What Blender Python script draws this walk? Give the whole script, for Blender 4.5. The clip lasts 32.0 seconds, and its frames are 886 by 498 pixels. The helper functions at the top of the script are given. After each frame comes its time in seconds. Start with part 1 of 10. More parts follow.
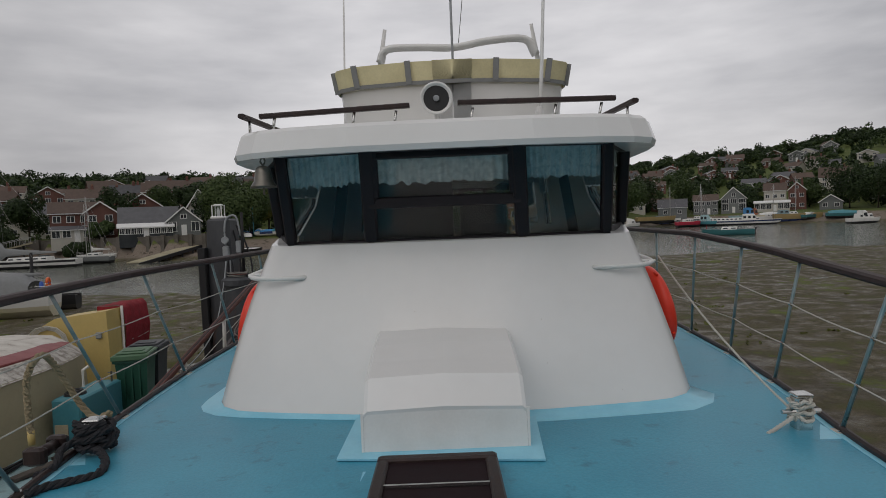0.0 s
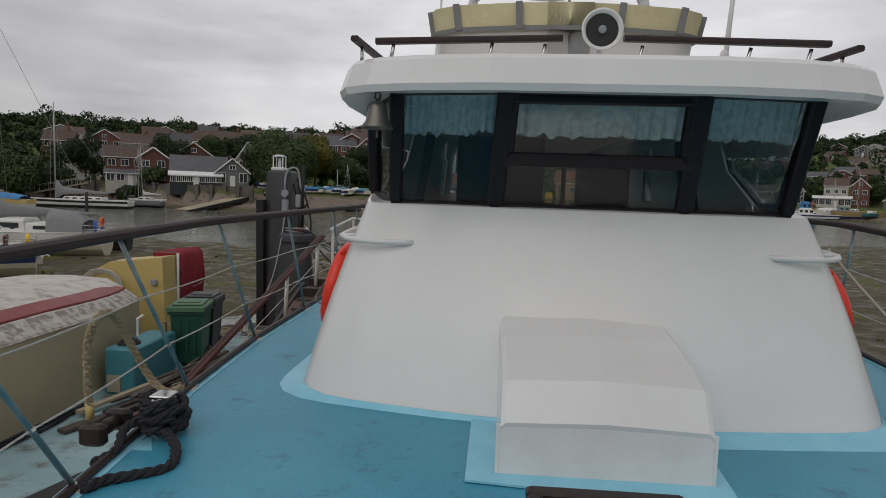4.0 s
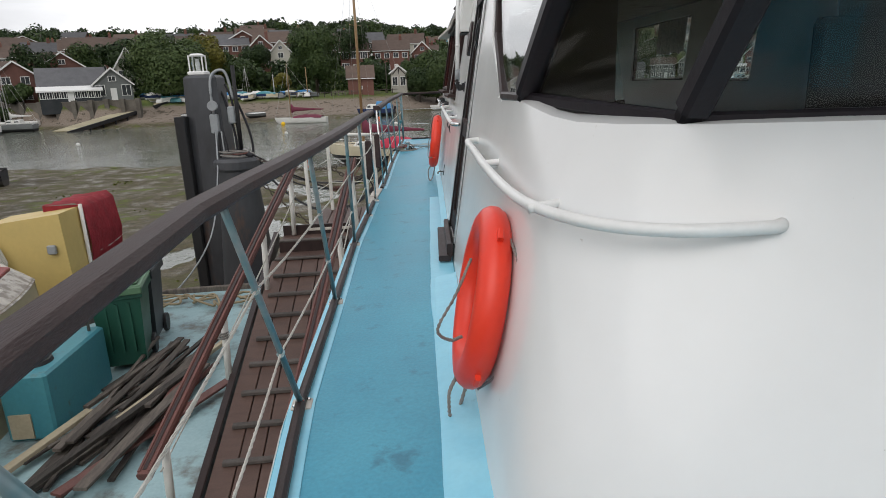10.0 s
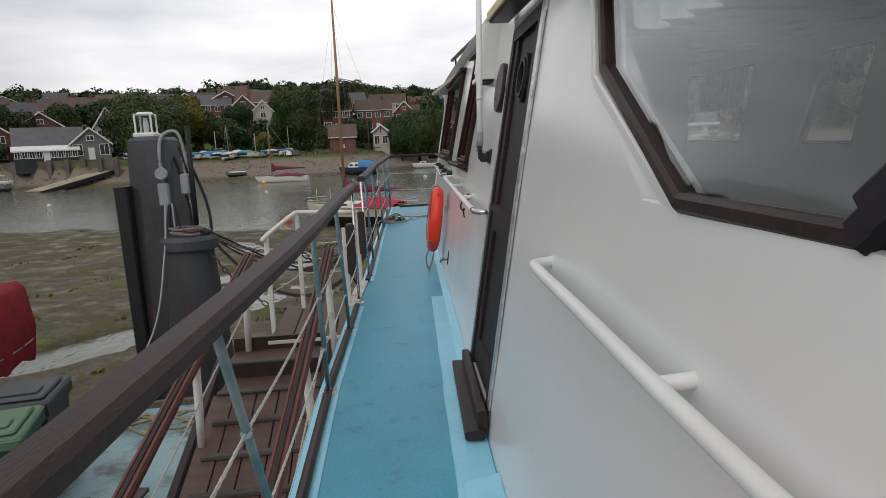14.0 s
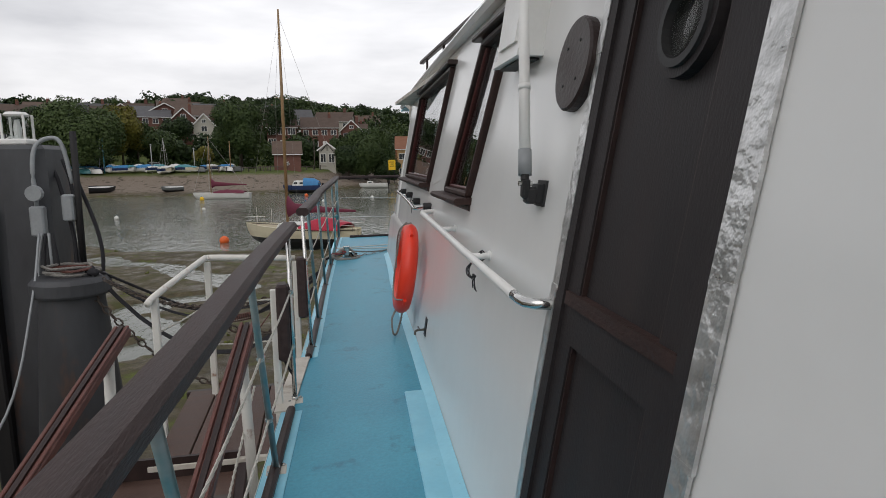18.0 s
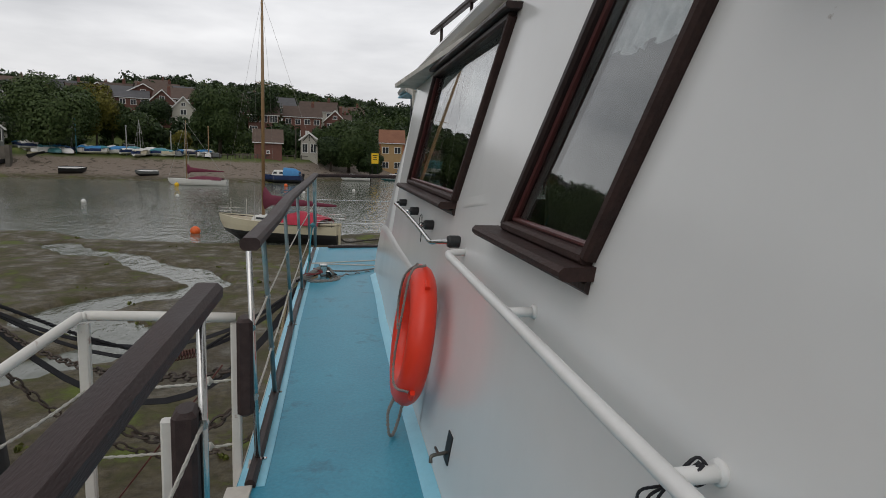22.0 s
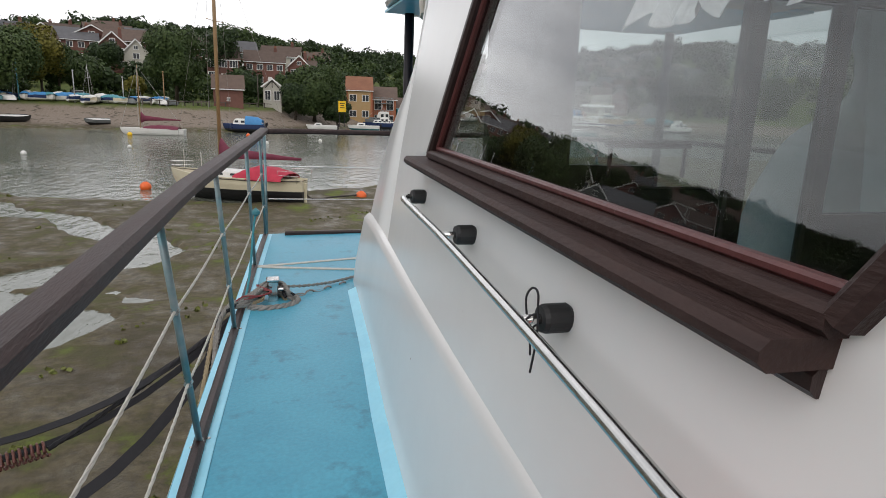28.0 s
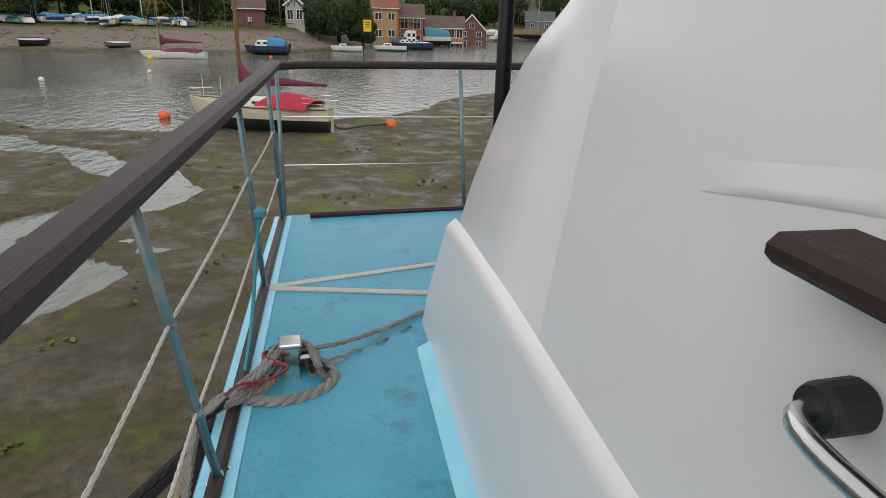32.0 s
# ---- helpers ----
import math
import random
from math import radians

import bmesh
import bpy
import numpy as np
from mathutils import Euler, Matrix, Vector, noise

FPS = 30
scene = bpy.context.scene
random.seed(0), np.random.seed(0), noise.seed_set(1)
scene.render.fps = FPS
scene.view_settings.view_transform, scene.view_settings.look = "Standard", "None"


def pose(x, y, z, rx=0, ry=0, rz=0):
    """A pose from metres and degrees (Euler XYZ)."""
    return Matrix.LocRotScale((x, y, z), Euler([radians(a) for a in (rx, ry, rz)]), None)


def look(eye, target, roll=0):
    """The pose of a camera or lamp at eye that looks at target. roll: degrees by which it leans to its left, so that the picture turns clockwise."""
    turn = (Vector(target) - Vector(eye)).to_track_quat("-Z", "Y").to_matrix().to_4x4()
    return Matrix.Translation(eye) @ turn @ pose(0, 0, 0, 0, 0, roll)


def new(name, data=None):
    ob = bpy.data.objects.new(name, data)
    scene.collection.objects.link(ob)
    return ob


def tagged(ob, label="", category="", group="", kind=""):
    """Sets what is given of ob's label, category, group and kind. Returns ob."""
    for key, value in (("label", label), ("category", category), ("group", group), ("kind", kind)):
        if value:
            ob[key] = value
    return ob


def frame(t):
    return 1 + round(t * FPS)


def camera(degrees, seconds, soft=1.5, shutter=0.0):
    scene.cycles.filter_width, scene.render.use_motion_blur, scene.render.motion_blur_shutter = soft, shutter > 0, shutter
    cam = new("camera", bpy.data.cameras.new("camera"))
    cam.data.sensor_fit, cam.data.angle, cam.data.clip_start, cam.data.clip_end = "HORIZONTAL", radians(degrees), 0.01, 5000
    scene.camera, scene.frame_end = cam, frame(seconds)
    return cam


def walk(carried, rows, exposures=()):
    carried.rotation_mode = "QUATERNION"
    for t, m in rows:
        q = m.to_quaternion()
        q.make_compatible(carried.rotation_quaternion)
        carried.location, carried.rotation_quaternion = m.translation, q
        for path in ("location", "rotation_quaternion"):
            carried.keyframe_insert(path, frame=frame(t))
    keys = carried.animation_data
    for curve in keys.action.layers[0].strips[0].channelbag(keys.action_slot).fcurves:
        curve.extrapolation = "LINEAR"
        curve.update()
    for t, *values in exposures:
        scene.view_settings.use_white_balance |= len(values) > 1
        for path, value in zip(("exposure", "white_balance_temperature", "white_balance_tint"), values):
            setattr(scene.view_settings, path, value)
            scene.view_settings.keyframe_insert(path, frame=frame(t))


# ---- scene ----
cam = camera(71.1, 32.0, soft=0.9)
PATH = [
    (0, (-0.367, 0.367, 1.483), (-0.368, 2.365, 1.395), -2.31),
    (0.5, (-0.435, 0.399, 1.540), (-0.398, 2.397, 1.461), -1.70),
    (1, (-0.443, 0.478, 1.528), (-0.327, 2.474, 1.494), -1.11),
    (1.5, (-0.444, 0.636, 1.527), (-0.327, 2.632, 1.500), -0.30),
    (2, (-0.496, 0.768, 1.477), (-0.476, 2.767, 1.465), 2.33),
    (2.5, (-0.647, 0.877, 1.468), (-0.687, 2.876, 1.427), 1.61),
    (3, (-0.795, 0.953, 1.455), (-0.856, 2.950, 1.366), 0.96),
    (3.5, (-0.885, 1.069, 1.426), (-0.998, 3.061, 1.294), 2.05),
    (5.5, (-1.401, 1.684, 1.465), (-1.605, 3.647, 1.141), -0.23),
    (6, (-1.516, 1.922, 1.437), (-1.778, 3.878, 1.112), -1.18),
    (6.5, (-1.638, 2.130, 1.453), (-1.959, 4.077, 1.129), 0.07),
    (7, (-1.812, 2.289, 1.451), (-2.075, 4.239, 1.092), -0.45),
    (7.5, (-1.972, 2.495, 1.466), (-2.074, 4.454, 1.073), -2.70),
    (8, (-2.069, 2.740, 1.441), (-2.151, 4.689, 0.999), -3.69),
    (8.5, (-2.160, 2.959, 1.464), (-2.231, 4.903, 0.998), -3.43),
    (9, (-2.269, 3.211, 1.452), (-2.199, 5.148, 0.960), -3.02),
    (9.5, (-2.379, 3.437, 1.483), (-2.213, 5.367, 0.983), -3.64),
    (10, (-2.403, 3.716, 1.467), (-2.257, 5.643, 0.952), -2.27),
    (10.5, (-2.409, 3.920, 1.487), (-2.319, 5.859, 1.003), -1.87),
    (11, (-2.421, 4.192, 1.499), (-2.322, 6.130, 1.018), -1.49),
    (11.5, (-2.419, 4.369, 1.504), (-2.249, 6.302, 1.020), -1.01),
    (12, (-2.374, 4.604, 1.526), (-2.298, 6.567, 1.150), -0.30),
    (12.5, (-2.367, 4.773, 1.533), (-2.314, 6.741, 1.180), -0.59),
    (13, (-2.420, 5.058, 1.527), (-2.302, 7.035, 1.249), -0.71),
    (13.5, (-2.478, 5.254, 1.537), (-2.195, 7.205, 1.198), -1.82),
    (14, (-2.451, 5.524, 1.536), (-2.237, 7.483, 1.193), -2.40),
    (14.5, (-2.433, 5.716, 1.541), (-2.219, 7.674, 1.193), -2.91),
    (16.5, (-2.433, 6.660, 1.536), (-2.198, 8.613, 1.172), -1.41),
    (17, (-2.442, 6.911, 1.534), (-2.151, 8.862, 1.203), -0.04),
    (17.5, (-2.485, 7.065, 1.549), (-2.070, 9.000, 1.258), -0.62),
    (18, (-2.457, 7.281, 1.542), (-2.065, 9.221, 1.260), -0.66),
    (18.5, (-2.430, 7.522, 1.549), (-2.079, 9.469, 1.255), 0.15),
    (19, (-2.426, 7.769, 1.540), (-2.028, 9.705, 1.235), 1.71),
    (19.5, (-2.430, 8.005, 1.573), (-1.912, 9.915, 1.282), 0.07),
    (20, (-2.398, 8.242, 1.597), (-1.834, 10.154, 1.425), 0.30),
    (20.5, (-2.360, 8.474, 1.623), (-1.850, 10.406, 1.523), -0.05),
    (21, (-2.358, 8.645, 1.592), (-1.792, 10.555, 1.408), 1.01),
    (21.5, (-2.362, 8.853, 1.613), (-1.787, 10.763, 1.459), -0.82),
    (22, (-2.367, 8.980, 1.592), (-1.909, 10.905, 1.298), 2.03),
    (22.5, (-2.311, 9.171, 1.574), (-2.067, 11.101, 1.108), 2.07),
    (23, (-2.249, 9.356, 1.550), (-2.109, 11.223, 0.846), 2.38),
    (23.5, (-2.238, 9.547, 1.542), (-2.104, 11.386, 0.766), 2.29),
    (24, (-2.236, 9.741, 1.537), (-2.081, 11.550, 0.699), 0.30),
    (24.5, (-2.223, 9.929, 1.539), (-2.129, 11.788, 0.808), 0.33),
    (25, (-2.211, 10.111, 1.556), (-2.108, 12.043, 1.050), 1.55),
    (25.5, (-2.209, 10.321, 1.541), (-1.944, 12.251, 1.089), 1.48),
    (26, (-2.218, 10.570, 1.562), (-1.810, 12.496, 1.211), 0.98),
    (26.5, (-2.222, 10.765, 1.554), (-1.751, 12.662, 1.130), 1.54),
    (28.5, (-2.108, 11.651, 1.582), (-1.527, 13.511, 1.130), 1.50),
    (29, (-2.088, 11.873, 1.587), (-1.505, 13.733, 1.141), -0.21),
    (29.5, (-2.092, 12.070, 1.597), (-1.513, 13.945, 1.209), 1.58),
    (30, (-2.127, 12.305, 1.588), (-1.535, 14.176, 1.206), 1.03),
    (30.5, (-2.157, 12.528, 1.573), (-1.576, 14.374, 1.067), 1.12),
    (31, (-2.122, 12.820, 1.557), (-1.671, 14.692, 1.016), 0.61),
    (31.5, (-2.096, 13.051, 1.560), (-1.758, 14.912, 0.910), 1.21),
    (32, (-2.057, 13.343, 1.563), (-1.599, 15.166, 0.879), 1.62),
]
walk(cam, [(t, look(eye, target, roll)) for t, eye, target, roll in PATH],
     [(0, -0.6, 6450, 13), (3, -0.55, 6450, 13), (6, -0.2, 6450, 12), (7, -0.12, 6450, 12), (8, 0.22, 6450, 12), (9, 0.36, 6400, 12), (10.5, 0.33, 6350, 11), (12, 0.36, 6350, 11), (14, -0.02, 6400, 12), (17, -0.05, 6400, 12), (19, -0.05, 6400, 12), (20, 0.25, 6400, 12), (21, -0.2, 6400, 12), (22, -0.3, 6400, 11), (23, 0.3, 6400, 11), (24, 0.5, 6400, 10), (25, 0.55, 6400, 12), (26, 0.6, 6450, 13), (30, 0.31, 6400, 12), (32, 0.35, 6450, 12)])

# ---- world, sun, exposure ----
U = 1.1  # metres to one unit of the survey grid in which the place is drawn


def make_world():
    w = bpy.data.worlds.new("overcast_sky")
    scene.world = w
    w.use_nodes = True
    nt = w.node_tree
    nt.nodes.clear()
    nd = nt.nodes.new
    out, bg = nd("ShaderNodeOutputWorld"), nd("ShaderNodeBackground")
    sky = nd("ShaderNodeTexSky")
    sky.sky_type, sky.sun_disc = "NISHITA", False
    sky.sun_elevation, sky.sun_rotation = radians(45), radians(200)
    sky.air_density, sky.dust_density = 1.5, 4.0
    tc = nd("ShaderNodeTexCoord")
    mp = nd("ShaderNodeMapping")
    mp.inputs["Scale"].default_value = (1.0, 1.0, 4.0)
    n1, n2 = nd("ShaderNodeTexNoise"), nd("ShaderNodeTexNoise")
    n1.inputs["Scale"].default_value, n1.inputs["Detail"].default_value = 2.2, 6
    n2.inputs["Scale"].default_value, n2.inputs["Detail"].default_value = 7.0, 5
    add = nd("ShaderNodeMath")
    add.operation = "MULTIPLY_ADD"
    add.inputs[1].default_value = 0.35
    ramp = nd("ShaderNodeValToRGB")
    ramp.color_ramp.elements[0].position, ramp.color_ramp.elements[0].color = 0.40, (0.66, 0.665, 0.69, 1)
    ramp.color_ramp.elements[1].position, ramp.color_ramp.elements[1].color = 0.92, (1.30, 1.29, 1.28, 1)
    sep = nd("ShaderNodeSeparateXYZ")
    hor = nd("ShaderNodeMapRange")
    hor.inputs["From Min"].default_value, hor.inputs["From Max"].default_value = 0.0, 0.8
    hor.inputs["To Min"].default_value, hor.inputs["To Max"].default_value = 8.6, 8.2
    mul = nd("ShaderNodeMixRGB")
    mul.blend_type, mul.inputs[0].default_value = "MULTIPLY", 1.0
    mix = nd("ShaderNodeMixRGB")
    mix.inputs[0].default_value = 0.9
    lk = nt.links.new
    lk(tc.outputs["Generated"], mp.inputs["Vector"])
    lk(mp.outputs["Vector"], n1.inputs["Vector"])
    lk(mp.outputs["Vector"], n2.inputs["Vector"])
    lk(n2.outputs["Fac"], add.inputs[0])
    lk(n1.outputs["Fac"], add.inputs[2])
    lk(add.outputs[0], ramp.inputs["Fac"])
    lk(tc.outputs["Generated"], sep.inputs[0])
    lk(sep.outputs["Z"], hor.inputs["Value"])
    lk(ramp.outputs["Color"], mul.inputs[1])
    lk(hor.outputs["Result"], mul.inputs[2])
    dot, glow, lift = nd("ShaderNodeVectorMath"), nd("ShaderNodeMapRange"), nd("ShaderNodeMixRGB")
    dot.operation, dot.inputs[1].default_value = "DOT_PRODUCT", Vector((0.09, 0.97, 0.22)).normalized()
    glow.interpolation_type = "SMOOTHSTEP"
    glow.inputs["From Min"].default_value, glow.inputs["From Max"].default_value = 0.72, 0.99
    glow.inputs["To Min"].default_value, glow.inputs["To Max"].default_value = 0.82, 1.15
    lift.blend_type, lift.inputs[0].default_value = "MULTIPLY", 1.0
    lk(tc.outputs["Generated"], dot.inputs[0])
    lk(dot.outputs["Value"], glow.inputs["Value"])
    lk(mul.outputs[0], lift.inputs[1])
    lk(glow.outputs["Result"], lift.inputs[2])
    lk(sky.outputs["Color"], mix.inputs[1])
    lk(lift.outputs[0], mix.inputs[2])
    lk(mix.outputs[0], bg.inputs["Color"])
    bg.inputs["Strength"].default_value = 0.1
    lk(bg.outputs[0], out.inputs["Surface"])


make_world()
sun = new("sun", bpy.data.lights.new("sun", "SUN"))
sun.data.energy, sun.data.angle, sun.data.color = 0.75, radians(60), (1.0, 0.975, 0.94)
sun.matrix_basis = look((-25, -45, 50), (0, 0, 0))


# ---- materials ----
def rgb(c):
    return (*c, 1.0)


def surface(name, base, second=None, scale=3.0, amount=0.5, rough=0.5, metal=0.0, bump=0.15, grain=40.0, grain_amount=0.12, stretch=(1, 1, 1), jitter=0.0,
            contrast=(0.35, 0.7), spec=0.5, bump_dist=0.004, stain=None, stain_scale=1.3, stain_amount=0.0, stain_edge=(0.55, 0.7)):
    """A painted, wooden, stone or metal surface: two scales of colour, relief, and patches of wear with a shape of their own."""
    m = bpy.data.materials.new(name)
    m.use_nodes = True
    nt = m.node_tree
    nd, lk = nt.nodes.new, nt.links.new
    b = nt.nodes["Principled BSDF"]
    tc, mp = nd("ShaderNodeTexCoord"), nd("ShaderNodeMapping")
    mp.inputs["Scale"].default_value = stretch
    lk(tc.outputs["Object"], mp.inputs["Vector"])
    n1, n2 = nd("ShaderNodeTexNoise"), nd("ShaderNodeTexNoise")
    n1.inputs["Scale"].default_value, n1.inputs["Detail"].default_value = scale, 5
    n2.inputs["Scale"].default_value, n2.inputs["Detail"].default_value = grain, 3
    for n in (n1, n2):
        lk(mp.outputs["Vector"], n.inputs["Vector"])
    mr = nd("ShaderNodeMapRange")
    mr.inputs["From Min"].default_value, mr.inputs["From Max"].default_value = contrast
    mr.inputs["To Max"].default_value = amount
    lk(n1.outputs["Fac"], mr.inputs["Value"])
    mix = nd("ShaderNodeMixRGB")
    mix.inputs[1].default_value = rgb(base)
    mix.inputs[2].default_value = rgb(second or [c * 0.7 for c in base])
    lk(mr.outputs["Result"], mix.inputs[0])
    g = nd("ShaderNodeMapRange")
    g.inputs["To Min"].default_value, g.inputs["To Max"].default_value = 1 - grain_amount, 1 + grain_amount
    lk(n2.outputs["Fac"], g.inputs["Value"])
    mul = nd("ShaderNodeMixRGB")
    mul.blend_type, mul.inputs[0].default_value = "MULTIPLY", 1.0
    lk(mix.outputs[0], mul.inputs[1])
    lk(g.outputs["Result"], mul.inputs[2])
    colour = mul.outputs[0]
    if stain:
        n3 = nd("ShaderNodeTexNoise")
        n3.inputs["Scale"].default_value, n3.inputs["Detail"].default_value = stain_scale, 8
        n3.inputs["Roughness"].default_value = 0.65
        lk(mp.outputs["Vector"], n3.inputs["Vector"])
        sr = nd("ShaderNodeMapRange")
        sr.inputs["From Min"].default_value, sr.inputs["From Max"].default_value = stain_edge
        sr.inputs["To Max"].default_value = stain_amount
        lk(n3.outputs["Fac"], sr.inputs["Value"])
        sm = nd("ShaderNodeMixRGB")
        sm.inputs[2].default_value = rgb(stain)
        lk(sr.outputs["Result"], sm.inputs[0])
        lk(colour, sm.inputs[1])
        colour = sm.outputs[0]
    if jitter:
        oi = nd("ShaderNodeObjectInfo")
        jr = nd("ShaderNodeMapRange")
        jr.inputs["To Min"].default_value, jr.inputs["To Max"].default_value = 1 - jitter, 1 + jitter
        lk(oi.outputs["Random"], jr.inputs["Value"])
        jm = nd("ShaderNodeMixRGB")
        jm.blend_type, jm.inputs[0].default_value = "MULTIPLY", 1.0
        lk(colour, jm.inputs[1])
        lk(jr.outputs["Result"], jm.inputs[2])
        colour = jm.outputs[0]
    lk(colour, b.inputs["Base Color"])
    rr = nd("ShaderNodeMapRange")
    rr.inputs["To Min"].default_value, rr.inputs["To Max"].default_value = max(0.02, rough - 0.12), min(1, rough + 0.12)
    lk(n1.outputs["Fac"], rr.inputs["Value"])
    lk(rr.outputs["Result"], b.inputs["Roughness"])
    b.inputs["Metallic"].default_value = metal
    b.inputs["Specular IOR Level"].default_value = spec
    if bump:
        bp = nd("ShaderNodeBump")
        bp.inputs["Strength"].default_value, bp.inputs["Distance"].default_value = bump, bump_dist
        lk(n2.outputs["Fac"], bp.inputs["Height"])
        lk(bp.outputs[0], b.inputs["Normal"])
    return m


def glass_mat(name, tint=(0.9, 0.93, 0.93), rough=0.0, clear=0.96, gloss=0.075, edge_gloss=0.88):
    """Window glass: a clear sheet with the gloss of glass over it."""
    m = bpy.data.materials.new(name)
    m.use_nodes = True
    nt = m.node_tree
    nt.nodes.clear()
    nd, lk = nt.nodes.new, nt.links.new
    out, mix = nd("ShaderNodeOutputMaterial"), nd("ShaderNodeMixShader")
    tr, gl, fr = nd("ShaderNodeBsdfTransparent"), nd("ShaderNodeBsdfGlossy"), nd("ShaderNodeLayerWeight")
    tr.inputs["Color"].default_value = rgb([c * clear for c in tint])
    gl.inputs["Roughness"].default_value = rough
    fr.inputs["Blend"].default_value = 0.5
    pw, ad = nd("ShaderNodeMath"), nd("ShaderNodeMath")
    pw.operation, pw.inputs[1].default_value = "POWER", 3.5
    ad.operation, ad.inputs[1].default_value, ad.inputs[2].default_value = "MULTIPLY_ADD", edge_gloss, gloss
    lk(fr.outputs["Facing"], pw.inputs[0])
    lk(pw.outputs[0], ad.inputs[0])
    lk(ad.outputs[0], mix.inputs[0])
    lk(tr.outputs[0], mix.inputs[1])
    lk(gl.outputs[0], mix.inputs[2])
    lk(mix.outputs[0], out.inputs["Surface"])
    return m


def water_mat():
    m = bpy.data.materials.new("river_water")
    m.use_nodes = True
    nt = m.node_tree
    nd, lk = nt.nodes.new, nt.links.new
    b = nt.nodes["Principled BSDF"]
    b.inputs["Base Color"].default_value = (0.13, 0.14, 0.115, 1)
    b.inputs["Roughness"].default_value, b.inputs["IOR"].default_value = 0.1, 1.33
    tc, mp = nd("ShaderNodeTexCoord"), nd("ShaderNodeMapping")
    mp.inputs["Scale"].default_value = (1.0, 0.45, 1.0)
    n1, n2, bp = nd("ShaderNodeTexNoise"), nd("ShaderNodeTexNoise"), nd("ShaderNodeBump")
    n1.inputs["Scale"].default_value, n1.inputs["Detail"].default_value = 2.5, 4
    n2.inputs["Scale"].default_value, n2.inputs["Detail"].default_value = 0.25, 3
    mu = nd("ShaderNodeMath")
    mu.operation = "MULTIPLY"
    lk(tc.outputs["Object"], mp.inputs["Vector"])
    lk(mp.outputs["Vector"], n1.inputs["Vector"])
    lk(mp.outputs["Vector"], n2.inputs["Vector"])
    lk(n1.outputs["Fac"], mu.inputs[0])
    lk(n2.outputs["Fac"], mu.inputs[1])
    lk(mu.outputs[0], bp.inputs["Height"])
    bp.inputs["Strength"].default_value, bp.inputs["Distance"].default_value = 0.8, 0.2
    lk(bp.outputs[0], b.inputs["Normal"])
    return m


def ground_mat():
    """Estuary mud with algae, shingle above the tide line, grass on land, by height above the water."""
    m = bpy.data.materials.new("estuary_ground")
    m.use_nodes = True
    nt = m.node_tree
    nd, lk = nt.nodes.new, nt.links.new
    b = nt.nodes["Principled BSDF"]
    geo = nd("ShaderNodeNewGeometry")
    sep = nd("ShaderNodeSeparateXYZ")
    lk(geo.outputs["Position"], sep.inputs[0])

    def noise_of(scale, detail=6, rough=0.6):
        n = nd("ShaderNodeTexNoise")
        n.inputs["Scale"].default_value, n.inputs["Detail"].default_value, n.inputs["Roughness"].default_value = scale, detail, rough
        lk(geo.outputs["Position"], n.inputs["Vector"])
        return n.outputs["Fac"]

    def step(value, lo, hi, top=1.0):
        r = nd("ShaderNodeMapRange")
        r.inputs["From Min"].default_value, r.inputs["From Max"].default_value, r.inputs["To Max"].default_value = lo, hi, top
        lk(value, r.inputs["Value"])
        return r.outputs["Result"]

    def blend(fac, a, c):
        x = nd("ShaderNodeMixRGB")
        lk(fac, x.inputs[0])
        for k, v in ((1, a), (2, c)):
            if isinstance(v, tuple):
                x.inputs[k].default_value = rgb(v)
            else:
                lk(v, x.inputs[k])
        return x.outputs[0]

    big, mid, fine = noise_of(0.16), noise_of(0.9, 8), noise_of(5.0, 9, 0.75)
    mud = blend(step(fine, 0.36, 0.66), (0.045, 0.037, 0.020), (0.125, 0.102, 0.058))
    mud = blend(step(mid, 0.50, 0.64, 0.85), mud, (0.066, 0.070, 0.020))
    mud = blend(step(noise_of(0.45, 9, 0.7), 0.56, 0.64, 0.85), mud, (0.11, 0.145, 0.018))
    mud = blend(step(big, 0.56, 0.66, 0.7), mud, (0.055, 0.045, 0.030))
    shore = blend(step(fine, 0.35, 0.7), (0.16, 0.125, 0.095), (0.26, 0.22, 0.18))
    shore = blend(step(mid, 0.56, 0.62, 0.8), shore, (0.055, 0.045, 0.03))
    grass = blend(step(mid, 0.35, 0.7), (0.055, 0.085, 0.018), (0.12, 0.135, 0.035))
    wob = nd("ShaderNodeMath")
    wob.operation = "MULTIPLY_ADD"
    wob.inputs[1].default_value = 0.7
    lk(mid, wob.inputs[0])
    lk(sep.outputs["Z"], wob.inputs[2])
    col = blend(step(wob.outputs[0], -2.75, -2.35), mud, shore)
    col = blend(step(wob.outputs[0], -0.35, 0.15), col, grass)
    lk(col, b.inputs["Base Color"])
    wet = nd("ShaderNodeMapRange")
    wet.inputs["From Min"].default_value, wet.inputs["From Max"].default_value = 0.36, 0.55
    wet.inputs["To Min"].default_value, wet.inputs["To Max"].default_value = 0.35, 0.85
    lk(mid, wet.inputs["Value"])
    dry = nd("ShaderNodeMixRGB")
    lk(step(wob.outputs[0], -2.75, -2.3), dry.inputs[0])
    lk(wet.outputs["Result"], dry.inputs[1])
    dry.inputs[2].default_value = (0.9, 0.9, 0.9, 1)
    lk(dry.outputs[0], b.inputs["Roughness"])
    bp = nd("ShaderNodeBump")
    b.inputs["Specular IOR Level"].default_value = 0.3
    bp.inputs["Strength"].default_value, bp.inputs["Distance"].default_value = 0.9, 0.06
    lk(fine, bp.inputs["Height"])
    lk(bp.outputs[0], b.inputs["Normal"])
    return m


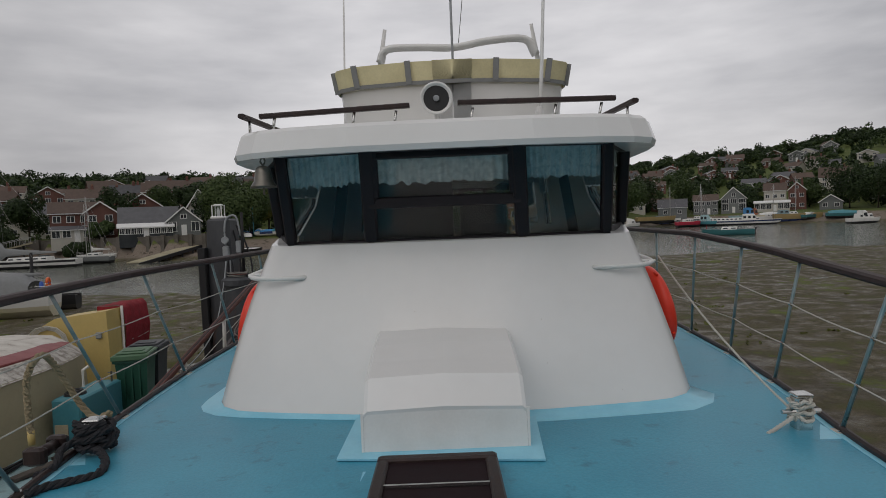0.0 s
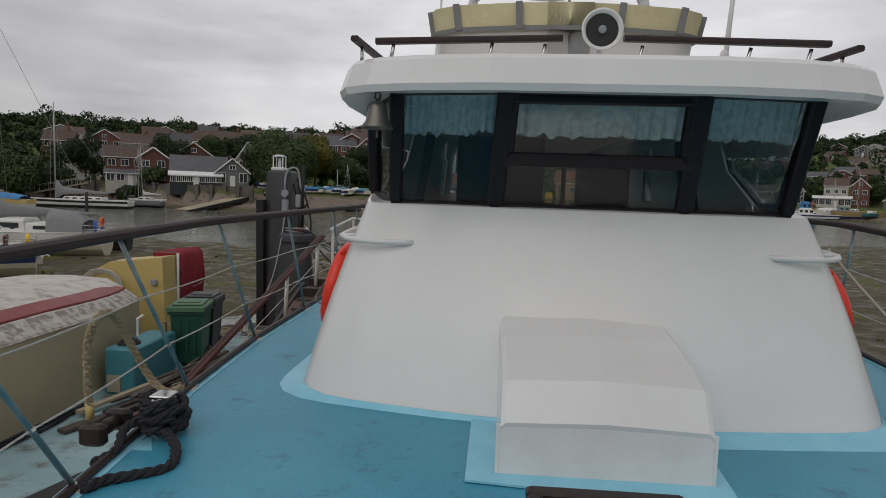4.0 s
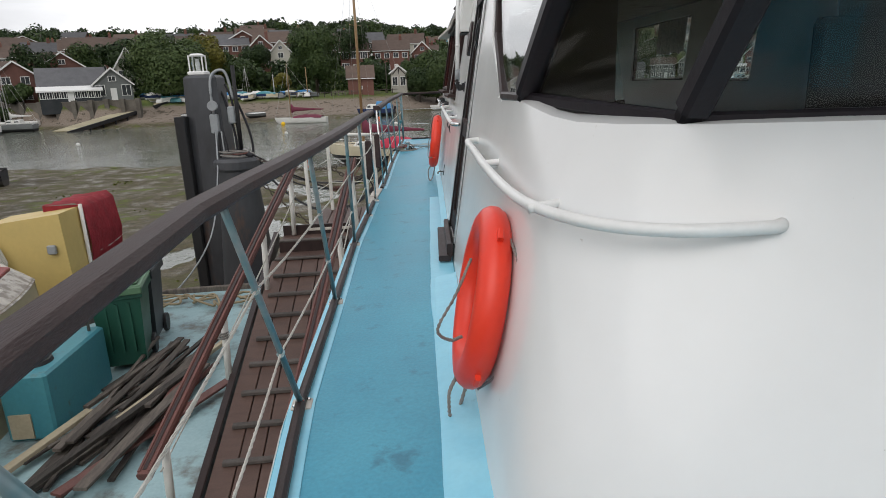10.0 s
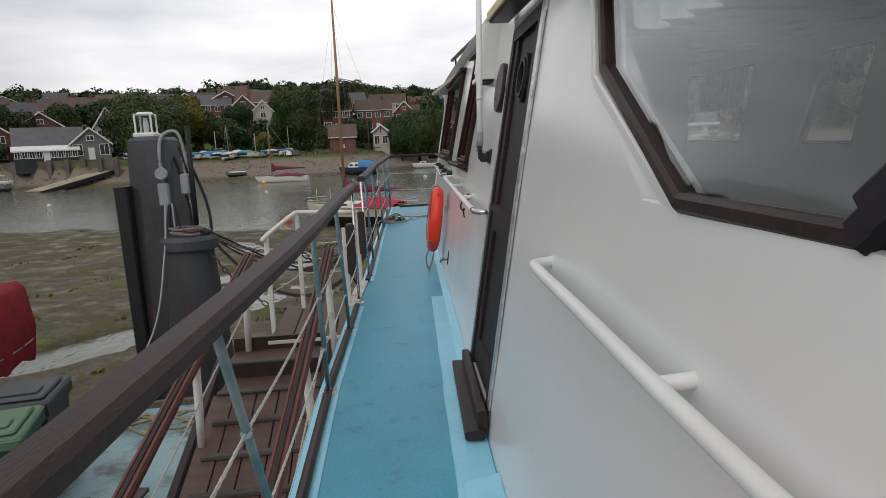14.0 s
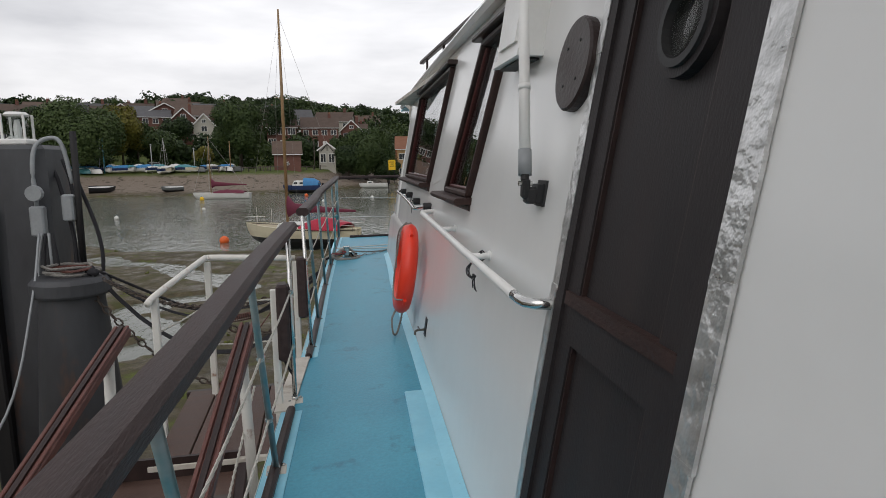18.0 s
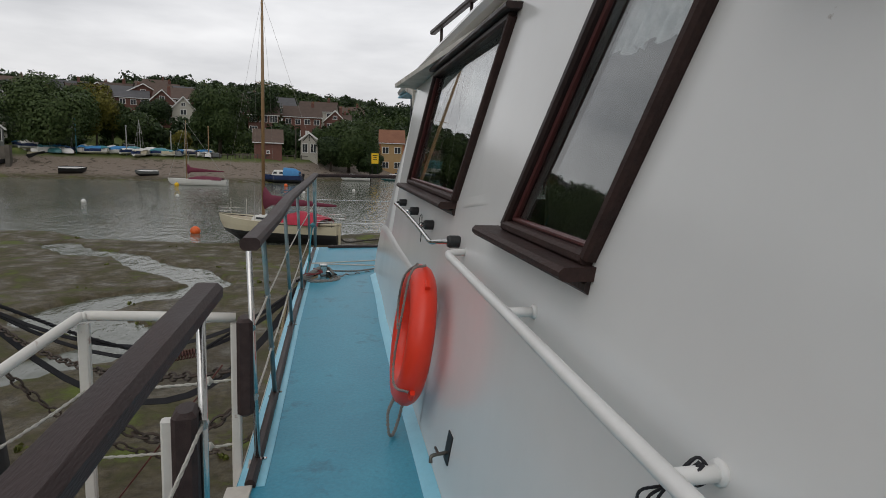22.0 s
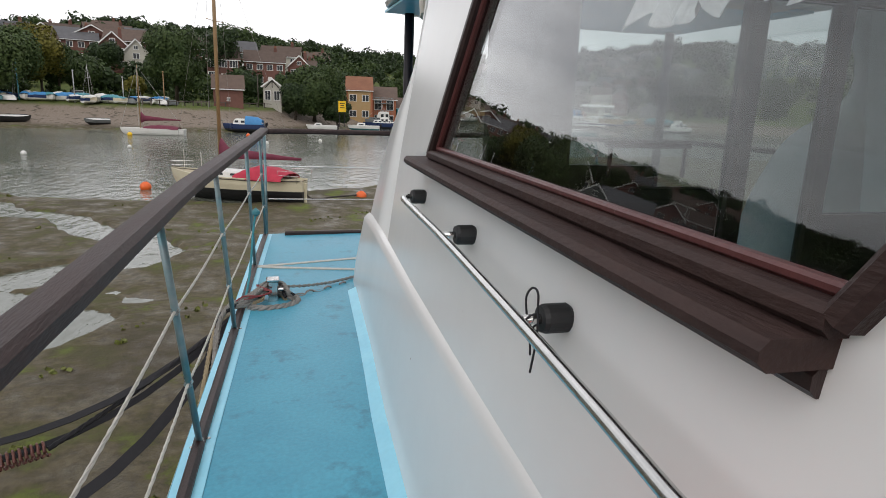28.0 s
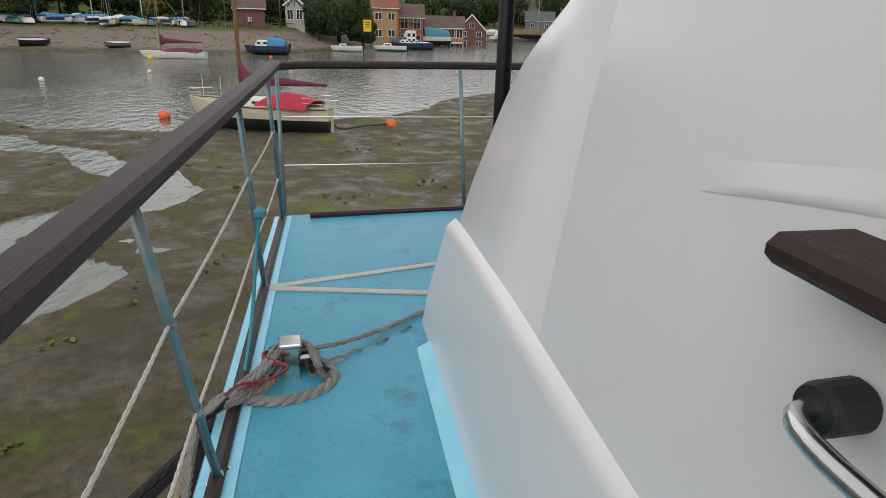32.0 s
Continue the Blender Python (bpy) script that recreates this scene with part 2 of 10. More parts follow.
def leaf_mat(name, a, c, rough=0.55):
    """Leaves that vary from clump to clump."""
    m = bpy.data.materials.new(name)
    m.use_nodes = True
    nt = m.node_tree
    nd, lk = nt.nodes.new, nt.links.new
    b = nt.nodes["Principled BSDF"]
    geo, mix = nd("ShaderNodeNewGeometry"), nd("ShaderNodeMixRGB")
    n = nd("ShaderNodeTexNoise")
    n.inputs["Scale"].default_value = 0.5
    lk(geo.outputs["Position"], n.inputs["Vector"])
    av = nd("ShaderNodeMath")
    av.operation = "MULTIPLY_ADD"
    av.inputs[1].default_value = 0.4
    lk(geo.outputs["Random Per Island"], av.inputs[0])
    sub = nd("ShaderNodeMath")
    sub.operation = "SUBTRACT"
    sub.inputs[1].default_value = 0.25
    lk(n.outputs["Fac"], sub.inputs[0])
    lk(sub.outputs[0], av.inputs[2])
    mix.inputs[1].default_value, mix.inputs[2].default_value = rgb(a), rgb(c)
    lk(av.outputs[0], mix.inputs[0])
    lk(mix.outputs[0], b.inputs["Base Color"])
    b.inputs["Roughness"].default_value = rough
    b.inputs["Specular IOR Level"].default_value = 0.2
    return m


M = {}
M["white"] = surface("white_gloss_paint", (0.755, 0.755, 0.742), (0.69, 0.69, 0.672), scale=1.2, amount=0.6, rough=0.21, bump=0.05, grain=9, grain_amount=0.02, bump_dist=0.006,
                     stain=(0.30, 0.24, 0.18), stain_scale=17.0, stain_amount=0.75, stain_edge=(0.715, 0.765))
M["white_trim"] = surface("white_trim_paint", (0.78, 0.78, 0.76), (0.66, 0.65, 0.62), scale=5, rough=0.4, bump=0.15, grain=60, grain_amount=0.04)
M["white_rust"] = surface("white_paint_rusty", (0.72, 0.71, 0.67), (0.58, 0.55, 0.48), scale=4, rough=0.55, grain=50, grain_amount=0.06, stain=(0.25, 0.10, 0.04), stain_scale=9, stain_amount=0.8, stain_edge=(0.62, 0.70))
M["deck"] = surface("blue_deck_paint", (0.045, 0.285, 0.41), (0.078, 0.355, 0.48), scale=2.2, amount=0.9, rough=0.42, bump=0.6, grain=60, grain_amount=0.18, bump_dist=0.003,
                    stain=(0.035, 0.15, 0.21), stain_scale=5.5, stain_amount=0.7, stain_edge=(0.585, 0.70))
M["deck_light"] = surface("light_blue_margin_paint", (0.23, 0.58, 0.74), (0.30, 0.66, 0.80), scale=6, amount=0.8, rough=0.35, bump=0.2, grain=40, grain_amount=0.06, stain=(0.10, 0.22, 0.26), stain_scale=7, stain_amount=0.6, stain_edge=(0.66, 0.76))
M["rail_wood"] = surface("brown_painted_wood_rail", (0.040, 0.027, 0.026), (0.062, 0.043, 0.041), scale=5, amount=0.9, rough=0.55, spec=0.22, bump=0.6, grain=45, grain_amount=0.18, stretch=(6, 1, 6), bump_dist=0.004)
M["dark_wood"] = surface("dark_brown_stained_wood", (0.024, 0.015, 0.014), (0.044, 0.026, 0.023), scale=6, amount=0.8, rough=0.45, spec=0.35, bump=0.4, grain=50, grain_amount=0.2, stretch=(4, 1, 1))
M["sill_wood"] = surface("worn_brown_sill_wood", (0.034, 0.020, 0.018), (0.052, 0.030, 0.026), scale=7, amount=0.9, rough=0.6, spec=0.2, bump=0.6, grain=40, grain_amount=0.25, stretch=(3, 1, 3), stain=(0.42, 0.36, 0.32), stain_scale=9, stain_amount=0.5, stain_edge=(0.72, 0.78))
M["door_black"] = surface("black_brown_door_paint", (0.022, 0.019, 0.020), (0.034, 0.028, 0.028), scale=3, amount=0.9, rough=0.6, spec=0.25, bump=0.3, grain=60, grain_amount=0.15, stretch=(3, 3, 0.6))
M["frame_black"] = surface("black_window_frame_paint", (0.010, 0.008, 0.011), (0.022, 0.016, 0.02), scale=6, rough=0.5, spec=0.3, bump=0.2, grain=50, grain_amount=0.1)
M["glass"] = glass_mat("window_glass")
M["glass_dark"] = glass_mat("tinted_window_glass", (0.9, 0.92, 0.91), clear=0.97, gloss=0.03, edge_gloss=0.28)
M["glass_smoked"] = glass_mat("smoked_glass", (0.78, 0.83, 0.82))
M["steel"] = surface("stainless_steel", (0.62, 0.62, 0.60), (0.5, 0.5, 0.49), rough=0.22, metal=1.0, bump=0.03)
M["steel_teal"] = surface("steel_with_teal_paint", (0.11, 0.23, 0.26), (0.28, 0.31, 0.31), scale=9, amount=0.95, rough=0.33, metal=0.35, bump=0.1)
M["rope_white"] = surface("white_rope", (0.55, 0.54, 0.49), (0.4, 0.38, 0.33), scale=20, rough=0.85, bump=0.8, grain=220, grain_amount=0.25)
M["rope_tan"] = surface("tan_rope", (0.33, 0.27, 0.17), (0.23, 0.18, 0.10), scale=20, rough=0.9, bump=0.8, grain=220, grain_amount=0.3)
M["rope_grey"] = surface("grey_rope", (0.26, 0.25, 0.23), (0.15, 0.14, 0.13), scale=14, rough=0.9, bump=0.8, grain=200, grain_amount=0.3)
M["rope_black"] = surface("black_rope", (0.012, 0.012, 0.015), (0.03, 0.03, 0.035), scale=20, rough=0.8, bump=0.8, grain=180, grain_amount=0.3)
M["orange"] = surface("orange_lifebuoy_plastic", (0.80, 0.045, 0.016), (0.72, 0.034, 0.014), scale=5, rough=0.38, bump=0.06, grain=30, grain_amount=0.04, stain=(0.35, 0.05, 0.03), stain_scale=10, stain_amount=0.4, stain_edge=(0.7, 0.78))
M["rubber"] = surface("black_rubber", (0.016, 0.016, 0.017), (0.03, 0.03, 0.03), scale=9, rough=0.6, bump=0.3)
M["red_wood"] = surface("red_brown_handrail_timber", (0.135, 0.048, 0.036), (0.09, 0.032, 0.026), scale=6, amount=0.9, rough=0.5, bump=0.5, grain=40, grain_amount=0.2, stretch=(4, 1, 4))
M["ramp_wood"] = surface("brown_gangway_boards", (0.075, 0.042, 0.032), (0.11, 0.065, 0.05), scale=4, amount=0.9, rough=0.6, bump=0.5, grain=60, grain_amount=0.2, stretch=(1, 4, 1), jitter=0.15)
M["batten"] = surface("weathered_grey_batten", (0.085, 0.074, 0.066), (0.05, 0.04, 0.036), scale=8, rough=0.8, bump=0.6, grain=50, grain_amount=0.3, jitter=0.3)
M["barge"] = surface("pale_green_barge_deck_paint", (0.33, 0.48, 0.50), (0.24, 0.38, 0.41), scale=1.8, amount=0.9, rough=0.6, bump=0.4, grain=30, grain_amount=0.15, stain=(0.13, 0.12, 0.10), stain_scale=3.2, stain_amount=0.85, stain_edge=(0.50, 0.66))
M["cream"] = surface("cream_hull_paint", (0.42, 0.36, 0.23), (0.34, 0.30, 0.20), scale=1.3, amount=0.8, rough=0.45, bump=0.1, grain=20, grain_amount=0.06, stain=(0.16, 0.14, 0.10), stain_scale=2.5, stain_amount=0.5, stain_edge=(0.58, 0.75))
M["old_white"] = surface("weathered_white_paint", (0.60, 0.57, 0.51), (0.45, 0.41, 0.35), scale=5, amount=0.9, rough=0.6, bump=0.4, grain=30, grain_amount=0.12, stain=(0.20, 0.16, 0.12), stain_scale=5, stain_amount=0.7, stain_edge=(0.56, 0.68))
M["old_edge"] = surface("mottled_grey_paint", (0.50, 0.47, 0.42), (0.24, 0.21, 0.18), scale=9, amount=0.95, rough=0.7, bump=0.5, grain=35, grain_amount=0.2, contrast=(0.42, 0.58), stain=(0.62, 0.60, 0.55), stain_scale=4, stain_amount=0.8, stain_edge=(0.55, 0.62))
M["red_paint"] = surface("dull_red_paint", (0.24, 0.035, 0.035), (0.17, 0.03, 0.03), scale=5, rough=0.5, grain=30)
M["red_cloth"] = surface("red_canvas", (0.27, 0.012, 0.022), (0.17, 0.01, 0.015), scale=6, amount=0.9, rough=0.85, bump=0.6, grain=25, grain_amount=0.15, bump_dist=0.02)
M["yellow"] = surface("yellow_hull_paint", (0.56, 0.42, 0.15), (0.48, 0.37, 0.14), scale=3, rough=0.45, grain=20, grain_amount=0.06)
M["teal_box"] = surface("teal_painted_steel", (0.05, 0.22, 0.27), (0.08, 0.28, 0.30), scale=4, rough=0.5, grain=30, stain=(0.08, 0.10, 0.08), stain_scale=5, stain_amount=0.6, stain_edge=(0.6, 0.72))
M["bin_green"] = surface("green_bin_plastic", (0.012, 0.075, 0.048), (0.02, 0.095, 0.06), scale=4, rough=0.45, bump=0.1)
M["bin_lid"] = surface("faded_green_bin_lid", (0.07, 0.15, 0.08), (0.10, 0.18, 0.10), scale=5, rough=0.5, bump=0.1)
M["bin_grey"] = surface("dark_grey_bin_plastic", (0.035, 0.04, 0.045), (0.06, 0.065, 0.07), scale=5, rough=0.5)
M["pile_steel"] = surface("grey_painted_pile", (0.055, 0.058, 0.064), (0.028, 0.028, 0.031), scale=2, amount=0.9, rough=0.6, bump=0.5, grain=20, grain_amount=0.15, stain=(0.11, 0.055, 0.032), stain_scale=2.2, stain_amount=0.8, stain_edge=(0.58, 0.7), stretch=(1, 1, 0.35))
M["tar"] = surface("black_tarred_timber", (0.009, 0.009, 0.011), (0.02, 0.018, 0.016), scale=5, rough=0.7, bump=0.7, grain=15, grain_amount=0.3, stretch=(2, 2, 0.3))
M["lead"] = surface("grey_electrical_box", (0.30, 0.32, 0.33), (0.22, 0.23, 0.24), scale=8, rough=0.5)
M["plank"] = surface("old_grey_plank", (0.10, 0.085, 0.07), (0.055, 0.045, 0.04), scale=6, amount=0.9, rough=0.85, bump=0.7, grain=40, grain_amount=0.3, stretch=(6, 1, 1), jitter=0.55)
M["plank_pale"] = surface("pale_sawn_timber", (0.42, 0.36, 0.25), (0.33, 0.28, 0.19), scale=6, rough=0.8, bump=0.5, grain=40, grain_amount=0.15)
M["yellow_cloth"] = surface("pale_yellow_canvas", (0.74, 0.68, 0.42), (0.66, 0.60, 0.36), scale=5, amount=0.8, rough=0.85, bump=0.3, grain=40)
M["grey_band"] = surface("grey_canvas_band", (0.24, 0.25, 0.25), (0.2, 0.2, 0.2), scale=5, rough=0.85, bump=0.3)
M["lace_blue"] = surface("blue_lace_curtain", (0.62, 0.73, 0.77), (0.42, 0.54, 0.60), scale=22, amount=0.9, rough=0.9, bump=0.6, grain=120, grain_amount=0.3, contrast=(0.45, 0.6))
M["lace_white"] = surface("white_lace_curtain", (0.78, 0.80, 0.80), (0.55, 0.58, 0.60), scale=22, amount=0.8, rough=0.9, bump=0.6, grain=120, grain_amount=0.25, contrast=(0.45, 0.6))
M["cabin_dark"] = surface("dark_cabin_lining", (0.24, 0.235, 0.215), (0.30, 0.29, 0.27), scale=2, rough=0.7)
M["brass"] = surface("tarnished_bronze", (0.16, 0.15, 0.13), (0.10, 0.10, 0.09), scale=6, rough=0.35, metal=0.8)
M["bottom_metal"] = surface("rusty_chain_iron", (0.055, 0.045, 0.038), (0.09, 0.055, 0.035), scale=20, rough=0.75, grain=60)
M["ground"] = ground_mat()
M["water"] = water_mat()


# ---- mesh helpers: (verts, faces) pairs in survey units ----
GRID = (U, 0.0, 0.0, 0.0)  # scale and origin of the grid in which things are drawn


def wm(ob):
    return wm(ob.parent) @ ob.matrix_parent_inverse @ ob.matrix_basis if ob.parent else ob.matrix_basis.copy()


def part(name, geo, material, parent=None, label="", smooth=False, local=False):
    """Link one mesh object, drawn in the place's coordinates (or, with local, in those of its parent)."""
    me = bpy.data.meshes.new(name)
    v, f = geo
    k, ox, oy, oz = (U, 0.0, 0.0, 0.0) if local else GRID
    v = np.asarray([tuple(p) for p in v] if not isinstance(v, np.ndarray) else v, float) * k + (ox, oy, oz)
    me.from_pydata(v.tolist(), [], f.tolist() if isinstance(f, np.ndarray) else f)
    if smooth:
        me.polygons.foreach_set("use_smooth", [True] * len(me.polygons))
    me.materials.append(M[material] if isinstance(material, str) else material)
    me.update()
    ob = new(name, me)
    if parent:
        ob.parent = parent
        if not local:
            ob.matrix_parent_inverse = wm(parent).inverted()
    if label:
        ob["label"] = label
    return ob


def at(x, y, z, rx=0, ry=0, rz=0):
    k, ox, oy, oz = GRID
    return pose(x * k + ox, y * k + oy, z * k + oz, rx, ry, rz)


def thing(name, x, y, z, label, category, group="", kind="", rz=0):
    e = new(name)
    e.empty_display_size = 0.1
    e.matrix_basis = at(x, y, z, 0, 0, rz)
    return tagged(e, label, category, group, kind)


def join(*geos):
    v, f = [], []
    for gv, gf in geos:
        n = len(v)
        v += list(gv)
        f += [tuple(i + n for i in q) for q in gf]
    return v, f


def moved(geo, m):
    return [tuple(m @ Vector(p)) for p in geo[0]], geo[1]


def shift(geo, x=0, y=0, z=0):
    return [(a + x, b + y, c + z) for a, b, c in geo[0]], geo[1]


def box(x0, x1, y0, y1, z0, z1, bevel=0.0):
    if bevel <= 0:
        v = [(x, y, z) for z in (z0, z1) for x, y in ((x0, y0), (x1, y0), (x1, y1), (x0, y1))]
        return v, [(3, 2, 1, 0), (4, 5, 6, 7), (0, 1, 5, 4), (1, 2, 6, 5), (2, 3, 7, 6), (3, 0, 4, 7)]
    b = min(bevel, (x1 - x0) * 0.45, (y1 - y0) * 0.45, (z1 - z0) * 0.45)
    rows = []
    for z, i in ((z0, b), (z0 + b, 0), (z1 - b, 0), (z1, b)):
        rows.append([(x0 + i + b, y0 + i, z), (x1 - i - b, y0 + i, z), (x1 - i, y0 + i + b, z), (x1 - i, y1 - i - b, z),
                     (x1 - i - b, y1 - i, z), (x0 + i + b, y1 - i, z), (x0 + i, y1 - i - b, z), (x0 + i, y0 + i + b, z)])
    return loft(rows, closed=True, caps=True)


def loft(rows, closed=False, caps=False):
    """Skin rows of equally many points."""
    n = len(rows[0])
    v = [tuple(p) for r in rows for p in r]
    f = []
    for i in range(len(rows) - 1):
        for j in range(n if closed else n - 1):
            k = (j + 1) % n
            f.append((i * n + j, i * n + k, (i + 1) * n + k, (i + 1) * n + j))
    if caps:
        f.append(tuple(range(n - 1, -1, -1)))
        f.append(tuple((len(rows) - 1) * n + j for j in range(n)))
    return v, f


def frames(pts, up=(0, 0, 1)):
    pts = [Vector(p) for p in pts]
    out = []
    for i, p in enumerate(pts):
        t = (pts[min(i + 1, len(pts) - 1)] - pts[max(i - 1, 0)]).normalized()
        u = Vector(up)
        s = t.cross(u)
        if s.length < 1e-3:
            s = t.cross(Vector((1, 0, 0)))
        s.normalize()
        out.append((p, s, s.cross(t)))
    return out


def tube(pts, r, n=8, closed=False):
    rows = []
    fr = frames(pts)
    for i, (p, s, u) in enumerate(fr):
        q = r[i] if isinstance(r, (list, tuple)) else r
        rows.append([p + s * (q * math.cos(a)) + u * (q * math.sin(a)) for a in [2 * math.pi * k / n for k in range(n)]])
    if closed:
        rows.append(rows[0])
        return loft(rows, closed=True)
    return loft(rows, closed=True, caps=True)


def bar(pts, w, h, bevel=0.0, up=(0, 0, 1)):
    """A timber or flat bar of width w and height h swept along points."""
    rows = []
    b = bevel
    prof = [(-w / 2 + b, -h / 2), (w / 2 - b, -h / 2), (w / 2, -h / 2 + b), (w / 2, h / 2 - b), (w / 2 - b, h / 2), (-w / 2 + b, h / 2), (-w / 2, h / 2 - b), (-w / 2, -h / 2 + b)] if b else \
        [(-w / 2, -h / 2), (w / 2, -h / 2), (w / 2, h / 2), (-w / 2, h / 2)]
    for p, s, u in frames(pts, up):
        rows.append([p + s * a + u * c for a, c in prof])
    return loft(rows, closed=True, caps=True)


def lathe(prof, n=20, axis="z"):
    """Profile of (radius, height) turned about an axis."""
    rows = []
    for r, h in prof:
        ring = [(r * math.cos(2 * math.pi * k / n), r * math.sin(2 * math.pi * k / n), h) for k in range(n)]
        if axis == "y":
            ring = [(a, c, -b) for a, b, c in ring]
        if axis == "x":
            ring = [(c, a, b) for a, b, c in ring]
        rows.append(ring)
    return loft(rows, closed=True, caps=True)


def plate(outline, thick):
    """A flat or slightly warped plate from an outline (counter-clockwise from above), thick downwards."""
    n = len(outline)
    v = [tuple(p) for p in outline] + [(x, y, z - thick) for x, y, z in outline]
    f = [tuple(range(n)), tuple(range(2 * n - 1, n - 1, -1))] + [(i, n + i, n + (i + 1) % n, (i + 1) % n) for i in range(n)]
    return v, f


def sag(a, b, d, n=8):
    a, b = Vector(a), Vector(b)
    return [a.lerp(b, i / n) - Vector((0, 0, d * 4 * (i / n) * (1 - i / n))) for i in range(n + 1)]


def table(rows):
    """A piecewise linear function from (position, value) rows."""
    xs, ys = zip(*rows)
    return lambda t: float(np.interp(t, xs, ys))


def curve(pts, n=6):
    """A smooth line through points."""
    p = [Vector(q) for q in pts]
    p = [p[0] * 2 - p[1]] + p + [p[-1] * 2 - p[-2]]
    out = []
    for i in range(1, len(p) - 2):
        for k in range(n):
            t = k / n
            out.append(0.5 * ((2 * p[i]) + (p[i + 1] - p[i - 1]) * t + (2 * p[i - 1] - 5 * p[i] + 4 * p[i + 1] - p[i + 2]) * t * t + (3 * p[i] - p[i - 1] - 3 * p[i + 1] + p[i + 2]) * t ** 3))
    return out + [p[-2]]


def rope(pts, r, strands=3, n=6, pitch=9.0):
    """A laid rope: strands twisted about a line."""
    fr = frames(pts)
    geos, run, last = [], 0.0, None
    runs = []
    for p, _, _ in fr:
        run += (p - last).length if last else 0
        last = p
        runs.append(run)
    for s in range(strands):
        line = []
        for (p, a, b), d in zip(fr, runs):
            w = d / r / pitch * 2 * math.pi + 2 * math.pi * s / strands
            line.append(p + a * (0.5 * r * math.cos(w)) + b * (0.5 * r * math.sin(w)))
        geos.append(tube(line, r * 0.56, n))
    return join(*geos)


def dense(pts, step):
    """The same line with points no further apart than step."""
    p = [Vector(q) for q in pts]
    out = [p[0]]
    for a, b in zip(p, p[1:]):
        k = max(1, int((b - a).length / step))
        out += [a.lerp(b, (i + 1) / k) for i in range(k)]
    return out


CX = -0.33  # the boat's centre line
HX = -0.305  # the centre line of the house at its front; it runs a little across the grid
SLEW = 0.037


def axis_x(y):
    return HX + SLEW * (y - 4.725)


def across(x, y):
    """The same place on the other side of the house's centre line."""
    d = 2 * (x - axis_x(y)) / (1 + SLEW * SLEW)
    return x - d, y + d * SLEW


def mid(y, side=-1):
    """The middle from which a side of the deck is drawn."""
    return CX + (2 * SLEW * max(0.0, y - 3.65) if side > 0 else 0.0)



def mirror(geo):
    return [(*across(x, y), z) for x, y, z in geo[0]], [tuple(reversed(q)) for q in geo[1]]


# ---- the ground and the water ----
WATER = -3.1
near_shore = table([(-180, 60), (-120, 60), (-60, 60), (-40, 50), (-33, 46), (-26, 42), (-21, 39), (-16, 34), (-14, 33), (-7.5, 31.5), (0, 32), (3, 33), (8, 36), (15, 48), (20, 58), (26, 64), (33, 75), (39, 78), (60, 80), (120, 60), (180, 60)])
far_shore = table([(-180, 150), (-120, 140), (-70, 135), (-45, 124), (-35, 120), (-30, 112), (-25, 101), (-20, 97), (-15, 95), (-10, 93), (-5, 92), (0, 97), (5, 110), (9, 130), (14, 165), (20, 205), (25, 205), (35, 195), (60, 170), (120, 150), (180, 150)])
hill = table([(-180, 0.09), (-60, 0.11), (-40, 0.12), (-35, 0.122), (-20, 0.117), (-10, 0.142), (-3, 0.132), (5, 0.12), (10, 0.115), (16, 0.135), (20, 0.165), (27, 0.19), (35, 0.21), (42, 0.215), (60, 0.14), (180, 0.09)])
CREEK = [(-12.5, 39), (-11.1, 36.9), (-8.9, 35.6), (-7.2, 32.6), (-6.05, 31.9), (-4.9, 29.8), (-5.5, 28.3), (-7.0, 28.0), (-8.3, 26.6), (-8.6, 25.8), (-7.2, 24.7), (-5.6, 23.6), (-6.4, 22.5), (-7.2, 21.8), (-8.3, 20.6), (-10.5, 18.6), (-13, 17.6), (-17, 16.8)]


def creek_depth(x, y):
    best = 9.0
    for (ax, ay), (bx, by) in zip(CREEK, CREEK[1:]):
        dx, dy = bx - ax, by - ay
        t = max(0, min(1, ((x - ax) * dx + (y - ay) * dy) / (dx * dx + dy * dy)))
        best = min(best, math.hypot(x - ax - dx * t, y - ay - dy * t))
    w = 0.72 + 0.32 * noise.noise((x * 0.5, y * 0.5, 3))
    return min(0.4, max(0.0, 1.15 - best / w) * 0.9)


